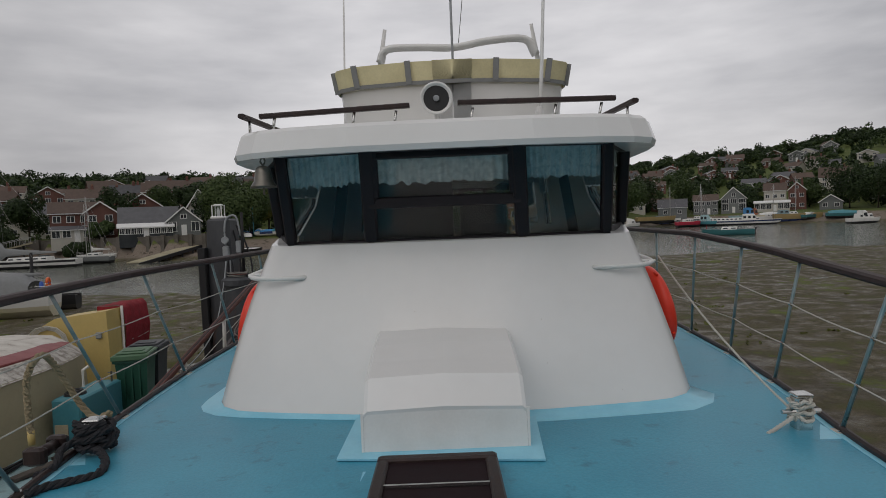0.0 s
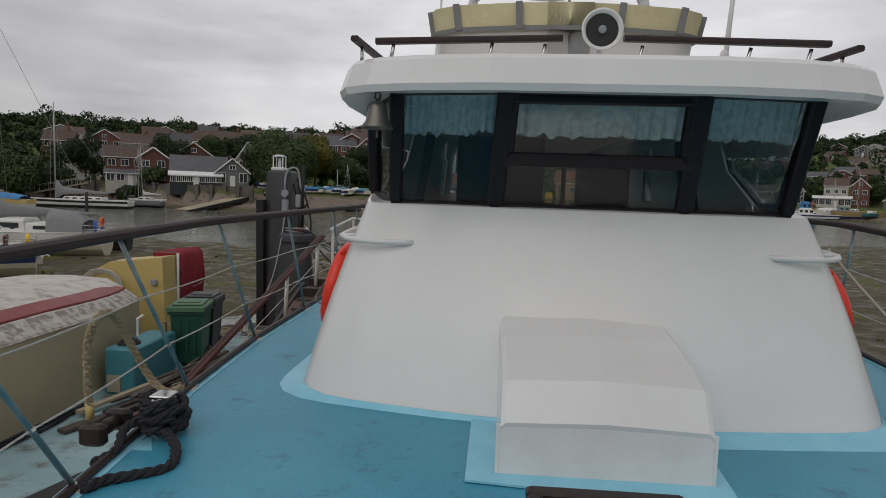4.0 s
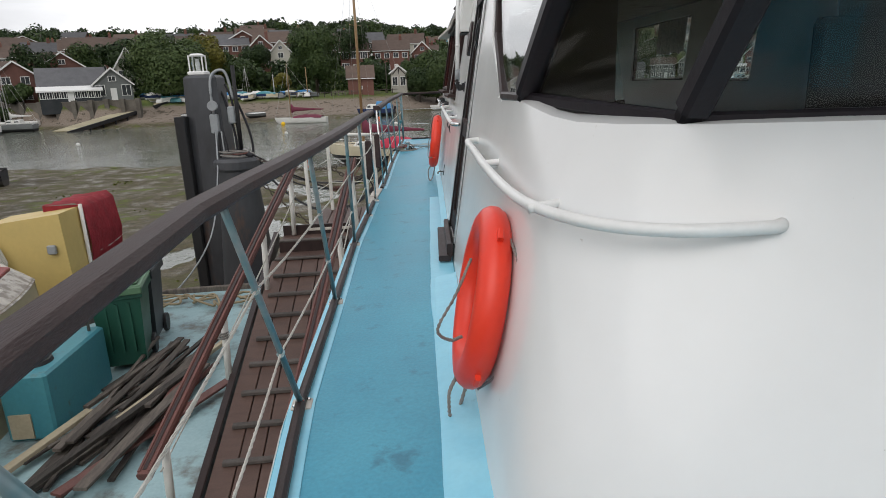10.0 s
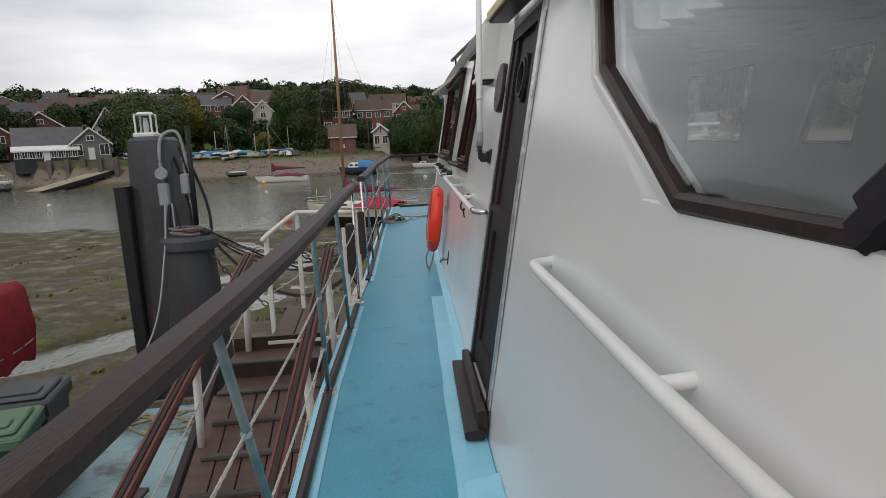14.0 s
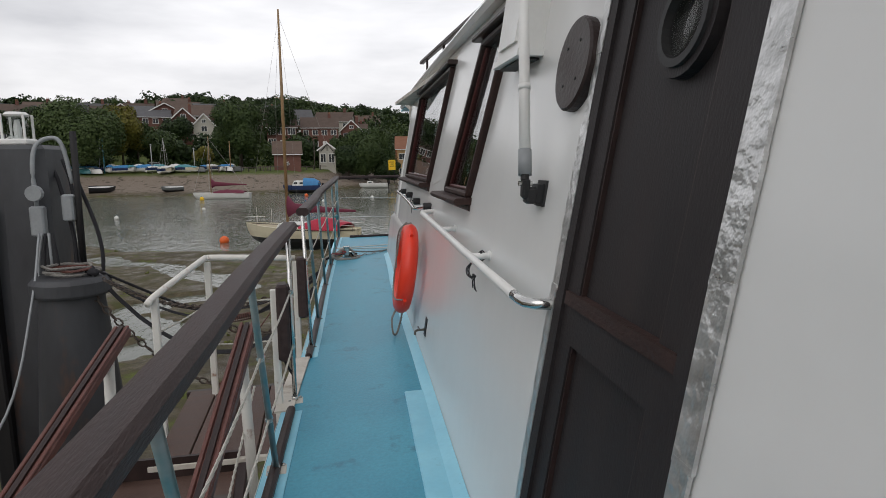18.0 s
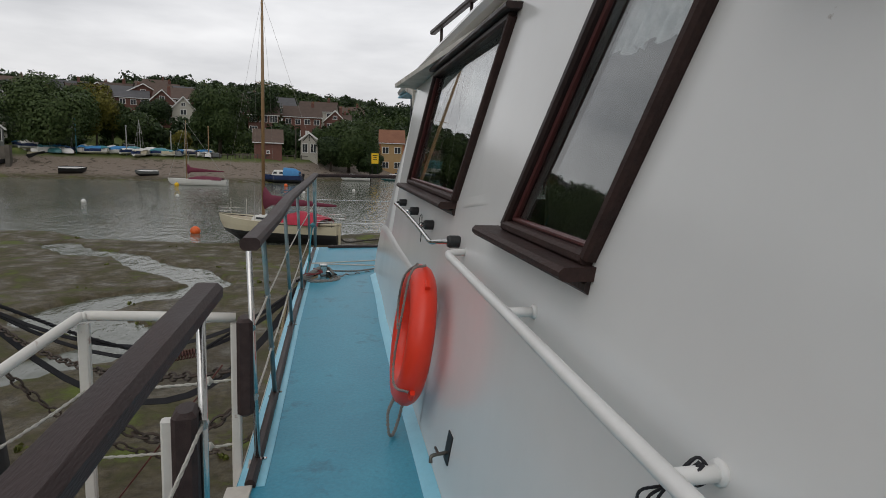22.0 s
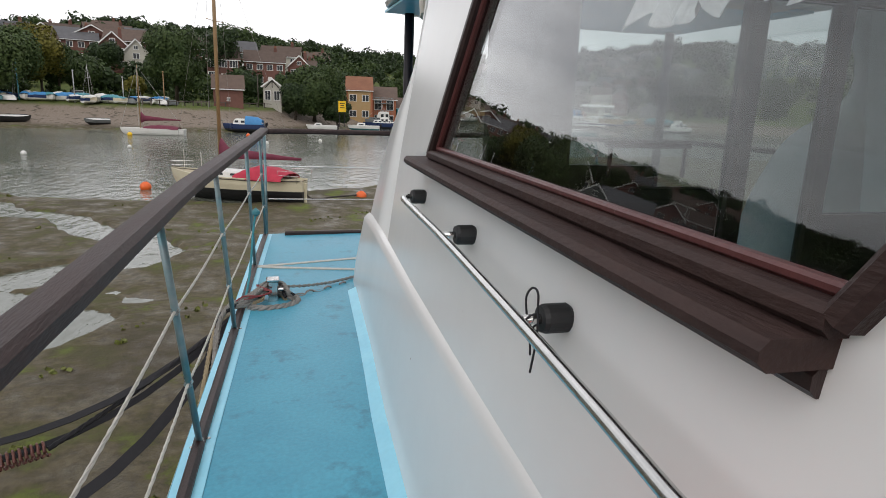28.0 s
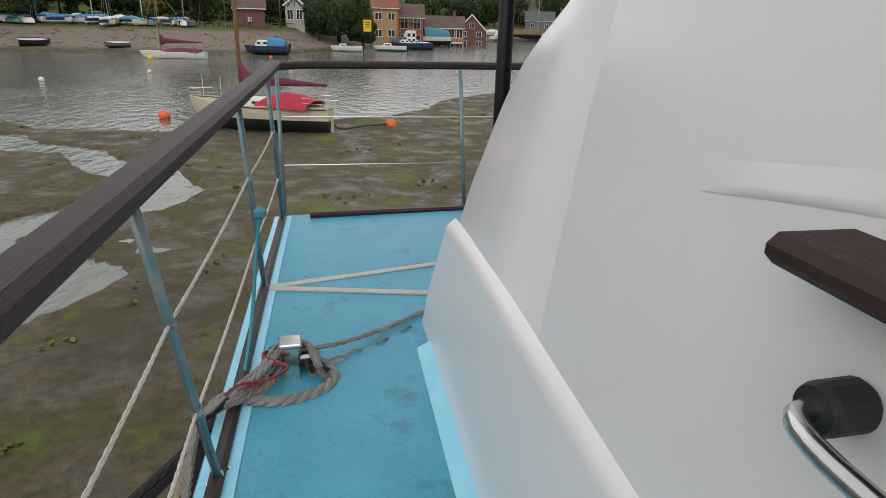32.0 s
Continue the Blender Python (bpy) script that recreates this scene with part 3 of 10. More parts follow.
def land(x, y):
    """Height of the ground."""
    dx, dy = x + 2, y - 7
    r, az = math.hypot(dx, dy), math.degrees(math.atan2(dx, dy))
    n0, f0 = near_shore(az), far_shore(az)
    n0 += 2.5 * noise.noise((x * 0.06, y * 0.06, 7)) + 3 * noise.noise((x * 0.2, y * 0.2, 9))
    if r < n0 + 18:
        z = WATER + 0.115 + 0.10 * noise.noise((x * 0.28, y * 0.28, 0)) + 0.11 * noise.noise((x * 0.12, y * 0.42, 8)) + 0.05 * noise.noise((x * 1.1, y * 1.1, 2)) - creek_depth(x, y) + 0.0012 * max(0, 25 - r)
        return z - max(0, r - n0) * 0.1
    g = f0 + 3.0 * noise.noise((x * 0.03, y * 0.03, 5))
    if r < g:
        return max(WATER - 1.8, WATER - (g - r) * 0.12)
    d = min(r - g, 190) 
    shore = WATER + 0.05 + d * 0.16 + 0.12 * noise.noise((x * 0.3, y * 0.3, 1)) if d < 11 else WATER + 1.81
    bank = max(0, min(1, (d - 10) / 3.0))
    top = shore + bank * (1.35 + 0.15 * noise.noise((x * 0.2, y * 0.2, 1)))
    if -39 < az < -20.2 and d > 7.4:
        top = max(top, 0.55 * min(1, (d - 7.4) / 0.5) + min(0, (-20.2 - az)) - 0.0)
    if d > 13:
        top += (d - 13) * 0.035
    if d > 35:
        top += (d - 35) * (hill(az) - 0.02) + 1.5 * noise.noise((x * 0.02, y * 0.02, 4))
    return top - max(0, r - g - 190) * 0.03


def make_ground():
    rs = [0.01] + list(np.arange(1.5, 9, 0.6)) + list(np.arange(9, 44, 0.28)) + list(np.arange(44, 60, 0.75)) + list(np.arange(60, 240, 2.5)) + list(np.arange(240, 520, 14)) + [620, 900, 1500, 2600]
    azs = list(np.arange(-52, 52, 0.6)) + list(np.arange(52, 308, 4.0))
    v, f = [], []
    for r in rs:
        for a in azs:
            x, y = -2 + r * math.sin(math.radians(a)), 7 + r * math.cos(math.radians(a))
            v.append((x, y, land(x, y)))
    n = len(azs)
    for i in range(len(rs) - 1):
        for j in range(n):
            k = (j + 1) % n
            f.append((i * n + j, i * n + k, (i + 1) * n + k, (i + 1) * n + j))
    ob = part("ground", (v, f), "ground", smooth=True)
    tagged(ob, "brown tidal mud with green algae rising to a grassy bank", "ground", kind="structure")


make_ground()
tagged(part("water", ([(-900, -900, WATER), (900, -900, WATER), (900, 900, WATER), (-900, 900, WATER)], [(0, 1, 2, 3)]), "water"),
       "calm grey-green tidal river at low water", "water", kind="structure")

# ---- the boat: deck and hull ----
edge = table([(-4.2, 0.25), (-3, 1.15), (-1.5, 1.65), (0, 1.93), (2, 2.07), (3.3, 2.17), (4.5, 2.29), (5.6, 2.325), (6.8, 2.28), (8.05, 2.235), (9.05, 2.16), (9.7, 2.115), (10.52, 2.035), (11.29, 1.985), (12.51, 1.912), (13.59, 1.834), (14.82, 1.745), (15.88, 1.66)])
STERN = 15.88


def zd(y):
    return 0.10 + 0.015 * (y - 4.5) if y > 2 else 0.0625 + 0.02 * (2 - y)


def camber(x, y):
    return zd(y) + 0.035 * (1 - ((x - CX) / 2.35) ** 2)


def rail_x(y, inset=0.0):
    return CX - edge(y) + inset


ys = [-4.2 + i * 0.36 for i in range(56)]
ys = [y for y in ys if y < STERN] + [STERN]
cabin_cruiser = thing("motor_yacht", CX, 5, 0, "white motor yacht with blue painted decks lying on the mud", "boat")
rows = []
for y in ys:
    e = edge(y)
    rows.append([(mid(y, k) + e * k / 10, y, camber(CX + e * k / 10, y)) for k in range(-10, 11)])
part("deck", loft(rows), "deck", cabin_cruiser, "mid-blue non-slip painted deck, scuffed", smooth=True)
rows = []
for y in ys:
    e = edge(y)
    k = min(1, max(0.0, (y + 4.3) / 5))
    prof = [(e, zd(y) - 0.002), (e + 0.015, zd(y) - 0.03), (e + 0.01, zd(y) - 0.12), (e * 0.985, -0.6), (e * 0.95 * (0.75 + 0.25 * k), -1.6), (e * 0.75 * k, -2.5), (0.05, -3.2)]
    rows.append([(CX - a, y, b) for a, b in prof] + [(mid(y, 1) + a, y, b) for a, b in reversed(prof)])
part("hull", loft(rows, caps=True), "white_trim", cabin_cruiser, "white topsides", smooth=True)


def strip(y0, y1, a0, a1, lift, side=-1, step=0.3):
    """A painted or wooden margin along the deck's edge, a0 to a1 inboard."""
    n = max(2, int((y1 - y0) / step))
    top, rows = [], []
    for i in range(n + 1):
        y = y0 + (y1 - y0) * i / n
        e = edge(y)
        xa, xb = mid(y, side) + side * (e - a0), mid(y, side) + side * (e - a1)
        za, zb = camber(CX + side * (e - a0), y), camber(CX + side * (e - a1), y)
        rows.append([(xa, y, za + 0.001), (xa, y, za + lift), (xb, y, zb + lift), (xb, y, zb + 0.001)])
    return loft(rows, closed=True, caps=True)


for side in (-1, 1):
    for y0, y1 in ((-4.1, 9.62), (10.42, STERN - 0.02)) if side < 0 else ((-4.1, STERN - 0.02),):
        part("margin", strip(y0, y1, 0.004, 0.105, 0.004, side), "deck_light", cabin_cruiser, "light blue painted deck margin")
        n = int((y1 - y0) / 0.3)
        line = [(mid(y0 + (y1 - y0) * i / n, side) + side * (edge(y0 + (y1 - y0) * i / n) - 0.052), y0 + (y1 - y0) * i / n, zd(y0 + (y1 - y0) * i / n) + 0.022) for i in range(n + 1)]
        part("toe_rail", bar(line, 0.04, 0.04, 0.012), "dark_wood", cabin_cruiser, "dark brown wooden toe rail")
part("gate_coaming", strip(9.62, 10.42, -0.03, 0.06, 0.012), "old_white", cabin_cruiser, "scuffed white edge at the boarding gate")
part("stern_strip", bar([(CX - 1.45, STERN - 0.06, zd(STERN) + 0.03), (mid(STERN, 1) + 1.45, STERN - 0.06, zd(STERN) + 0.03)], 0.05, 0.05, 0.012), "dark_wood", cabin_cruiser, "dark wooden strip across the stern")

# ---- the boat: the house on deck ----
FRONT = [  # plan of the front and its rounded corner: base x, y and sill x, y
    ((-0.305, 4.14), (-0.305, 4.655)), ((-0.60, 4.15), (-0.58, 4.66)), ((-0.95, 4.20), (-0.86, 4.68)), ((-1.30, 4.275), (-1.14, 4.75)), ((-1.58, 4.345), (-1.38, 4.83)), ((-1.75, 4.41), (-1.50, 4.89)),
    ((-1.875, 4.515), (-1.60, 4.985)), ((-1.94, 4.64), (-1.66, 5.12)), ((-1.955, 4.80), (-1.69, 5.28)), ((-1.945, 5.07), (-1.71, 5.45)), ((-1.925, 5.4), (-1.72, 5.6)), ((-1.91, 5.75), (-1.715, 5.8)), ((-1.89, 6.2), (-1.70, 6.2))]
base_x = table([(6.2, -1.89), (6.5, -1.87), (7.4, -1.815), (8.3, -1.768), (9.4, -1.70), (9.95, -1.665), (10.5, -1.635), (11.5, -1.585), (12.5, -1.525), (13.2, -1.465), (14.45, -1.385)])
sill_x = table([(6.2, -1.70), (6.7, -1.68), (7.4, -1.655), (8.15, -1.612), (8.82, -1.587), (9.6, -1.545), (10.45, -1.505), (11.25, -1.455), (11.85, -1.425), (12.5, -1.385), (13.4, -1.325), (14.45, -1.225)])
SILL = 1.215
ROOF = 2.10


def wall_x(y, z):
    """The starboard side of the house at y >= 6.2: outer face at a height."""
    b, s = base_x(y), sill_x(y)
    t = (z - zd(y)) / (SILL - zd(y))
    return b + (s - b) * t if t < 1 else s + (z - SILL) * 0.165


def side_part(y0, y1, z0, z1, out=0.0, thick=0.04, ny=None, nz=4, rake=0.0):
    """A panel of the side wall, following it, from out metres proud inwards by thick. rake: how far aft its foot stands of its head."""
    ny = ny or max(1, int((y1 - y0) / 0.4))
    rows = []
    grid_o, grid_i = [], []
    for i in range(ny + 1):
        ro, ri = [], []
        for k in range(nz + 1):
            z = z0 + (z1 - z0) * k / nz
            y = y0 + (y1 - y0) * i / ny - rake * (z - z0)
            x = wall_x(y, z)
            ro.append((x - out, y, z))
            ri.append((x - out + thick, y, z))
        grid_o.append(ro)
        grid_i.append(ri)
    rows = [grid_o[i] + grid_i[i][::-1] for i in range(ny + 1)]
    return loft(rows, closed=True, caps=True)


house = thing("deckhouse", CX, 8, zd(8), "white painted deckhouse with dark framed windows, on the blue deck", "boat superstructure")
# lower front and corners, with a turned edge under the windows
rows = []
for (bx, by), (sx, sy) in FRONT:
    zb = camber(bx, by)
    top = SILL + 0.05 * min(1, max(0, (sy - 5.2) / 0.4))
    back = min(1, max(0, (5.6 - sy) / 0.5))
    col = [(bx - 0.0, by, zb)]
    for k in range(1, 9):
        t = k / 8
        bulge = 0.03 * math.sin(math.pi * t) * min(1, max(0, (5.8 - sy) / 0.6))
        col.append((bx + (sx - bx) * t - bulge * 0.5, by + (sy - by) * t - bulge, zb + (top - zb) * t))
    col += [(sx + 0.03, sy + 0.05 * back, top + 0.012), (sx + 0.06, sy + 0.22 * back, top + 0.012)]
    rows.append(col)
rows[0] = [(axis_x(y), y, z) for x, y, z in rows[0]]
geo = join(loft([r[:9] for r in rows]), loft([r[8:] for r in rows]))
part("front_wall", join(geo, mirror(geo)), "white", house, "curved white front, lightly chipped", smooth=True)

# the side wall with its openings: the door and the saloon windows
DOOR = (7.473, 8.108, 0.26, 1.90)
DOOR_RAKE = 0.047  # how far the door leans forward per metre of height
WIN_A = (9.325, 9.935, 1.25, 1.935, 0.487, 0.67)  # foot from, foot to, foot height, head height, rake per metre of its two sides
WIN_B = (10.755, 12.45, 1.27, 1.955, 0.567, 0.52)


def side_wall(flip=False):
    """Wall panels round the openings, 45 mm thick."""
    geos = []

    def panel(y0, y1, z0, z1, r0=0.0, r1=0.0, n=None):
        n = n or max(1, int(abs(y1 - y0) / 0.09))
        nz = max(1, int((z1 - z0) / 0.2))
        o, q = [], []
        for i in range(n + 1):
            ro, ri = [], []
            for k in range(nz + 1):
                z = z0 + (z1 - z0) * k / nz
                t = i / n
                y = (y0 - r0 * (z - z0)) * (1 - t) + (y1 - r1 * (z - z0)) * t
                zz = max(z, zd(y) + 0.0) if z0 < 0.2 else z
                x = wall_x(y, zz)
                ro.append((x, y, zz))
                ri.append((x + 0.045, y, zz))
            o.append(ro)
            q.append(ri)
        geos.append(loft([a + b[::-1] for a, b in zip(o, q)], closed=True, caps=True))

    y0, y1, z0, z1 = DOOR
    k = DOOR_RAKE
    fore, aft = lambda z: y0 - k * (z - z0), lambda z: y1 - k * (z - z0)
    end = 13.2
    panel(6.2, fore(0.09), 0.09, 1.27, 0, k)
    panel(6.03, fore(1.27), 1.27, 1.55, -1.86, k)
    panel(6.55, fore(1.55), 1.55, 1.85, -0.45, k)
    panel(6.68, fore(1.85), 1.85, ROOF, -0.2, k)
    panel(fore(0.09), aft(0.09), 0.09, z0, k, k)
    panel(fore(z1), aft(z1), z1, ROOF, k, k)
    a0, a1, az0, az1, ar, ar1 = WIN_A
    b0, b1, bz0, bz1, br, br1 = WIN_B
    panel(aft(0.09), end, 0.09, az0, k, 0)
    panel(aft(az0), a0, az0, az1, k, ar)
    panel(a1, b0, az0, bz0, ar1, 0)
    panel(a1 - ar1 * (bz0 - az0), b0, bz0, az1, ar1, br)
    panel(b0, end, az0, bz0, 0, 0)
    panel(b1, end, bz0, bz1, br1, 0)
    panel(aft(bz1), end, bz1, ROOF, k, 0)
    panel(aft(az1), b0 - br * (az1 - bz0), az1, bz1, k, br)
    return [mirror(g) if flip else g for g in geos]


for g in side_wall() + side_wall(True):
    part("side_panel", g, "white", house)
# glazed aft end of the saloon
for x0, x1, z0, z1, nm in ((-1.11, -0.76, 0.25, 2.06, "aft_panel"), (0.03, 0.12, 0.25, 2.06, "door_jamb"), (-0.76, 0.03, 1.93, 2.06, "door_head"), (0.12, 0.5, 1.93, 2.06, "door_head"), (-0.76, -0.36, 0.25, 1.22, "aft_panel"), (0.5, 0.58, 0.25, 2.06, "door_jamb"), (0.58, 1.42, 1.93, 2.06, "door_head"), (0.58, 1.42, 0.25, 1.0, "aft_panel")):
    part(nm, box(x0, x1, 12.66, 12.72, z0, z1), "dark_wood", house, "dark stained joinery of the glazed saloon end" if nm == "door_jamb" else "")
for x0, x1, z0 in ((-0.76, 0.03, 0.27), (0.12, 0.5, 0.27), (0.58, 1.42, 1.0)):
    part("aft_pane", box(x0, x1, 12.685, 12.691, z0, 1.93), "glass_smoked", house, "smoked glass of the saloon end").visible_shadow = False
part("aft_rail", join(tube([(-0.74, 12.42, 1.32), (-0.38, 12.42, 1.32)], 0.012, 8), tube([(-0.40, 12.42, 1.2), (-0.40, 12.42, 1.32)], 0.008, 6), tube([(-0.72, 12.42, 1.2), (-0.72, 12.42, 1.32)], 0.008, 6)), "rail_wood", house, "dark rail over the settee back")
part("stern_post_far", tube([(*across(-0.95, 14.8), 0.25), (*across(-0.95, 14.8), ROOF - 0.03)], 0.034, 12), "rubber", house, smooth=True)
# curved coaming wing at the aft end, sweeping down to the deck
wing = []
for z, y in ((0.21, 14.41), (0.34, 14.39), (0.5, 14.33), (0.62, 14.25), (0.72, 14.17), (0.82, 14.11), (0.93, 14.06), (1.03, 13.99), (1.12, 13.93), (1.2, 13.87), (1.27, 13.81), (1.34, 13.73), (1.40, 13.63), (1.46, 13.51), (1.52, 13.41), (1.59, 13.34), (1.67, 13.305), (1.78, 13.31), (1.92, 13.35), (ROOF, 13.42)):
    m = (13.2 + y) / 2
    wing.append([(wall_x(13.2, z), 13.2, z), (wall_x(m, z), m, z), (wall_x(y, z) + 0.002, y - 0.035, z), (wall_x(y, z) + 0.010, y - 0.012, z), (wall_x(y, z) + 0.026, y, z), (wall_x(y, z) + 0.045, y - 0.02, z), (wall_x(13.2, z) + 0.045, 13.2, z)])
wing = loft(wing, closed=True, caps=True)
part("coaming_wing", wing, "white", house, "curved white wing wall at the stern", smooth=True)
part("coaming_wing", mirror(wing), "white", house, "curved white wing wall at the stern", smooth=True)
# knuckle: the lower strake stands proud of the side towards the stern
rows = []
for i in range(24):
    y = 10.75 + i * (14.16 - 10.75) / 23
    zk = 0.79 - 0.055 * max(0, y - 13.4) ** 1.5
    o = 0.002 + 0.024 * min(1, (y - 10.7) / 2.6)
    yl = y + 0.20 * max(0, (y - 13.6) / 0.56)
    rows.append([(wall_x(yl, zd(yl)) - 0.002, yl, zd(yl)), (wall_x(y + (yl - y) * 0.6, 0.45) - o * 0.8, y + (yl - y) * 0.6, 0.45), (wall_x(y, zk - 0.03) - o, y, zk - 0.03), (wall_x(y, zk - 0.008) - o * 0.95, y, zk - 0.008), (wall_x(y, zk + 0.006) - o * 0.5, y, zk + 0.006), (wall_x(y, zk + 0.02) + 0.004, y, zk + 0.02)])
part("knuckle", loft(rows), "white", house, "raised strake with a bright moulded edge", smooth=True)
# raised light blue fillet round the foot of the house
line = [p for p, _ in FRONT]
line = [across(x, y) for x, y in reversed(line[1:])] + line + [(base_x(y), y) for y in (6.7, 7.1)]
line2 = [(base_x(y), y) for y in np.arange(8.15, 14.4, 0.4)]
rows = []
margin_x = table([(5.1, -2.05), (6.68, -2.013), (9.72, -1.82)])
for i in range(31):
    y = 5.1 + i * (9.72 - 5.1) / 30
    xo = margin_x(y) + 0.006 * noise.noise((y * 3, 0, 0))
    xi = (base_x(y) if y > 6.2 else -1.90) - 0.002
    rows.append([(xi, y, camber(xi, y) + 0.004), (xo, y, camber(xo, y) + 0.004), (xo - 0.003, y, camber(xo, y) - 0.001)])
part("side_margin", loft(rows), "deck_light", house, "wide light blue painted margin beside the door")
for ln, w in ((line, 0.135), (line2, 0.05)):
    pts = [Vector((x, y, 0)) for x, y in ln]
    rows = []
    for i, p in enumerate(pts):
        t = (pts[min(i + 1, len(pts) - 1)] - pts[max(i - 1, 0)]).normalized()
        n = Vector((t.y, -t.x, 0))
        if ln is line2 or i > len(pts) - 16:
            n = Vector((-abs(n.x), n.y if n.y < 0 else 0, 0)).normalized() if abs(n.x) > 0.02 else n
        n = n if n.y <= 0.3 else -n
        ww = w * (1 + (0.4 if ln is line else 0) * max(0, 1 - abs(abs(n.x) - 0.55) / 0.5))
        o, q = p + n * ww, p + n * ww * 0.75
        rows.append([(o.x, o.y, camber(o.x, o.y) + 0.001), (q.x, q.y, camber(q.x, q.y) + 0.010), (p.x + n.x * 0.02, p.y + n.y * 0.02, camber(p.x, p.y) + 0.016), (p.x - n.x * 0.006, p.y - n.y * 0.006, camber(p.x, p.y) + 0.028)])
    part("fillet", loft(rows), "deck_light", house, "light blue raised fillet at the foot of the wall", smooth=True)


# ---- wheelhouse windows ----
TOP = 1.83
# foot and head of each post, starboard half
POST = {"corner": ((-1.445, 4.90, 1.222), (-1.39, 4.45, TOP)), "mid": ((-0.838, 4.73, 1.222), (-0.805, 4.33, TOP)), "side": ((-1.70, 5.62, 1.275), (-1.62, 5.05, TOP)),
        "cut_a": ((-1.695, 6.03, 1.275), (-1.625, 6.56, 1.555)), "cut_b": ((-1.625, 6.56, 1.555), (-1.585, 6.69, TOP))}


def flip(p):
    return (*across(p[0], p[1]), p[2])


def pane(points, out=0.004):
    """A sheet of glass 5 mm thick."""
    p = [Vector(q) for q in points]
    n = (p[1] - p[0]).cross(p[-1] - p[0]).normalized() * out
    m = len(p)
    return [tuple(q - n) for q in p] + [tuple(q + n) for q in p], [tuple(range(m - 1, -1, -1)), tuple(range(m, 2 * m))] + [(i, (i + 1) % m, m + (i + 1) % m, m + i) for i in range(m)]


def lerp(a, b, t):
    return tuple(Vector(a).lerp(Vector(b), t))


def curtain(a, b, c, d, drop, mat, parent, back=0.06, waves=14):
    """A gathered valance hanging inside a window whose foot runs a to b and head d to c."""
    rows, n = [], waves * 6
    inward = Vector((0, 1, 0)) if abs(a[0] - b[0]) > abs(a[1] - b[1]) else Vector((1 if a[0] < CX else -1, 0, 0))
    for i in range(n + 1):
        t = 0.02 + 0.96 * i / n
        hi, lo = Vector(lerp(d, c, t)), Vector(lerp(a, b, t))
        edge_drop = drop * (1 + 0.06 * abs(math.sin(i * math.pi / 6)) + 0.12 * noise.noise((i * 0.21, a[0], 1)))
        w = 0.018 * math.sin(2 * math.pi * i / 6) + 0.01 * noise.noise((i * 0.4, 0, a[0]))
        rows.append([hi.lerp(lo, edge_drop * k / 3) + inward * (back + w * (0.4 + 0.3 * k)) for k in range(4)])
    return part("curtain", loft(rows), mat, parent, "gathered lace valance", smooth=True)


def front_window(name, a, b, c, d, label, transom=False, lace="lace_blue", drop=0.33):
    """Foot a to b, head d to c."""
    w = thing(name, *[(p + q) / 2 for p, q in zip(a, b)], label, "window", "wheelhouse windows", kind="structure")
    fr = 0.03
    for p, q, wd in ((a, b, 0.04), (d, c, 0.05)):
        part("frame_rail", bar([p, q], wd, wd, 0.008), "frame_black", w)
    for p, q in ((a, d), (b, c)):
        part("frame_post", bar([p, q], 0.06, 0.05, 0.008, up=(0, 1, 0)), "frame_black", w)
    g = part("pane", pane([a, b, c, d]), "glass_dark", w)
    g.visible_shadow = False
    if transom:
        p, q = lerp(a, d, 0.44), lerp(b, c, 0.44)
        part("transom", bar([p, q], 0.07, 0.075, 0.01), "frame_black", w, "thick dark rail under an opening top light")
        p1, q1 = lerp(a, d, 0.52), lerp(b, c, 0.52)
        for t in (0.045, 0.955):
            part("casement_stile", bar([lerp(p1, q1, t), lerp(d, c, t)], 0.05, 0.06, 0.008, up=(0, 1, 0)), "frame_black", w)
        part("casement_head", bar([lerp(d, a, 0.06), lerp(c, b, 0.06)], 0.05, 0.06, 0.008), "frame_black", w)
    curtain(a, b, c, d, drop, lace, w)
    return w


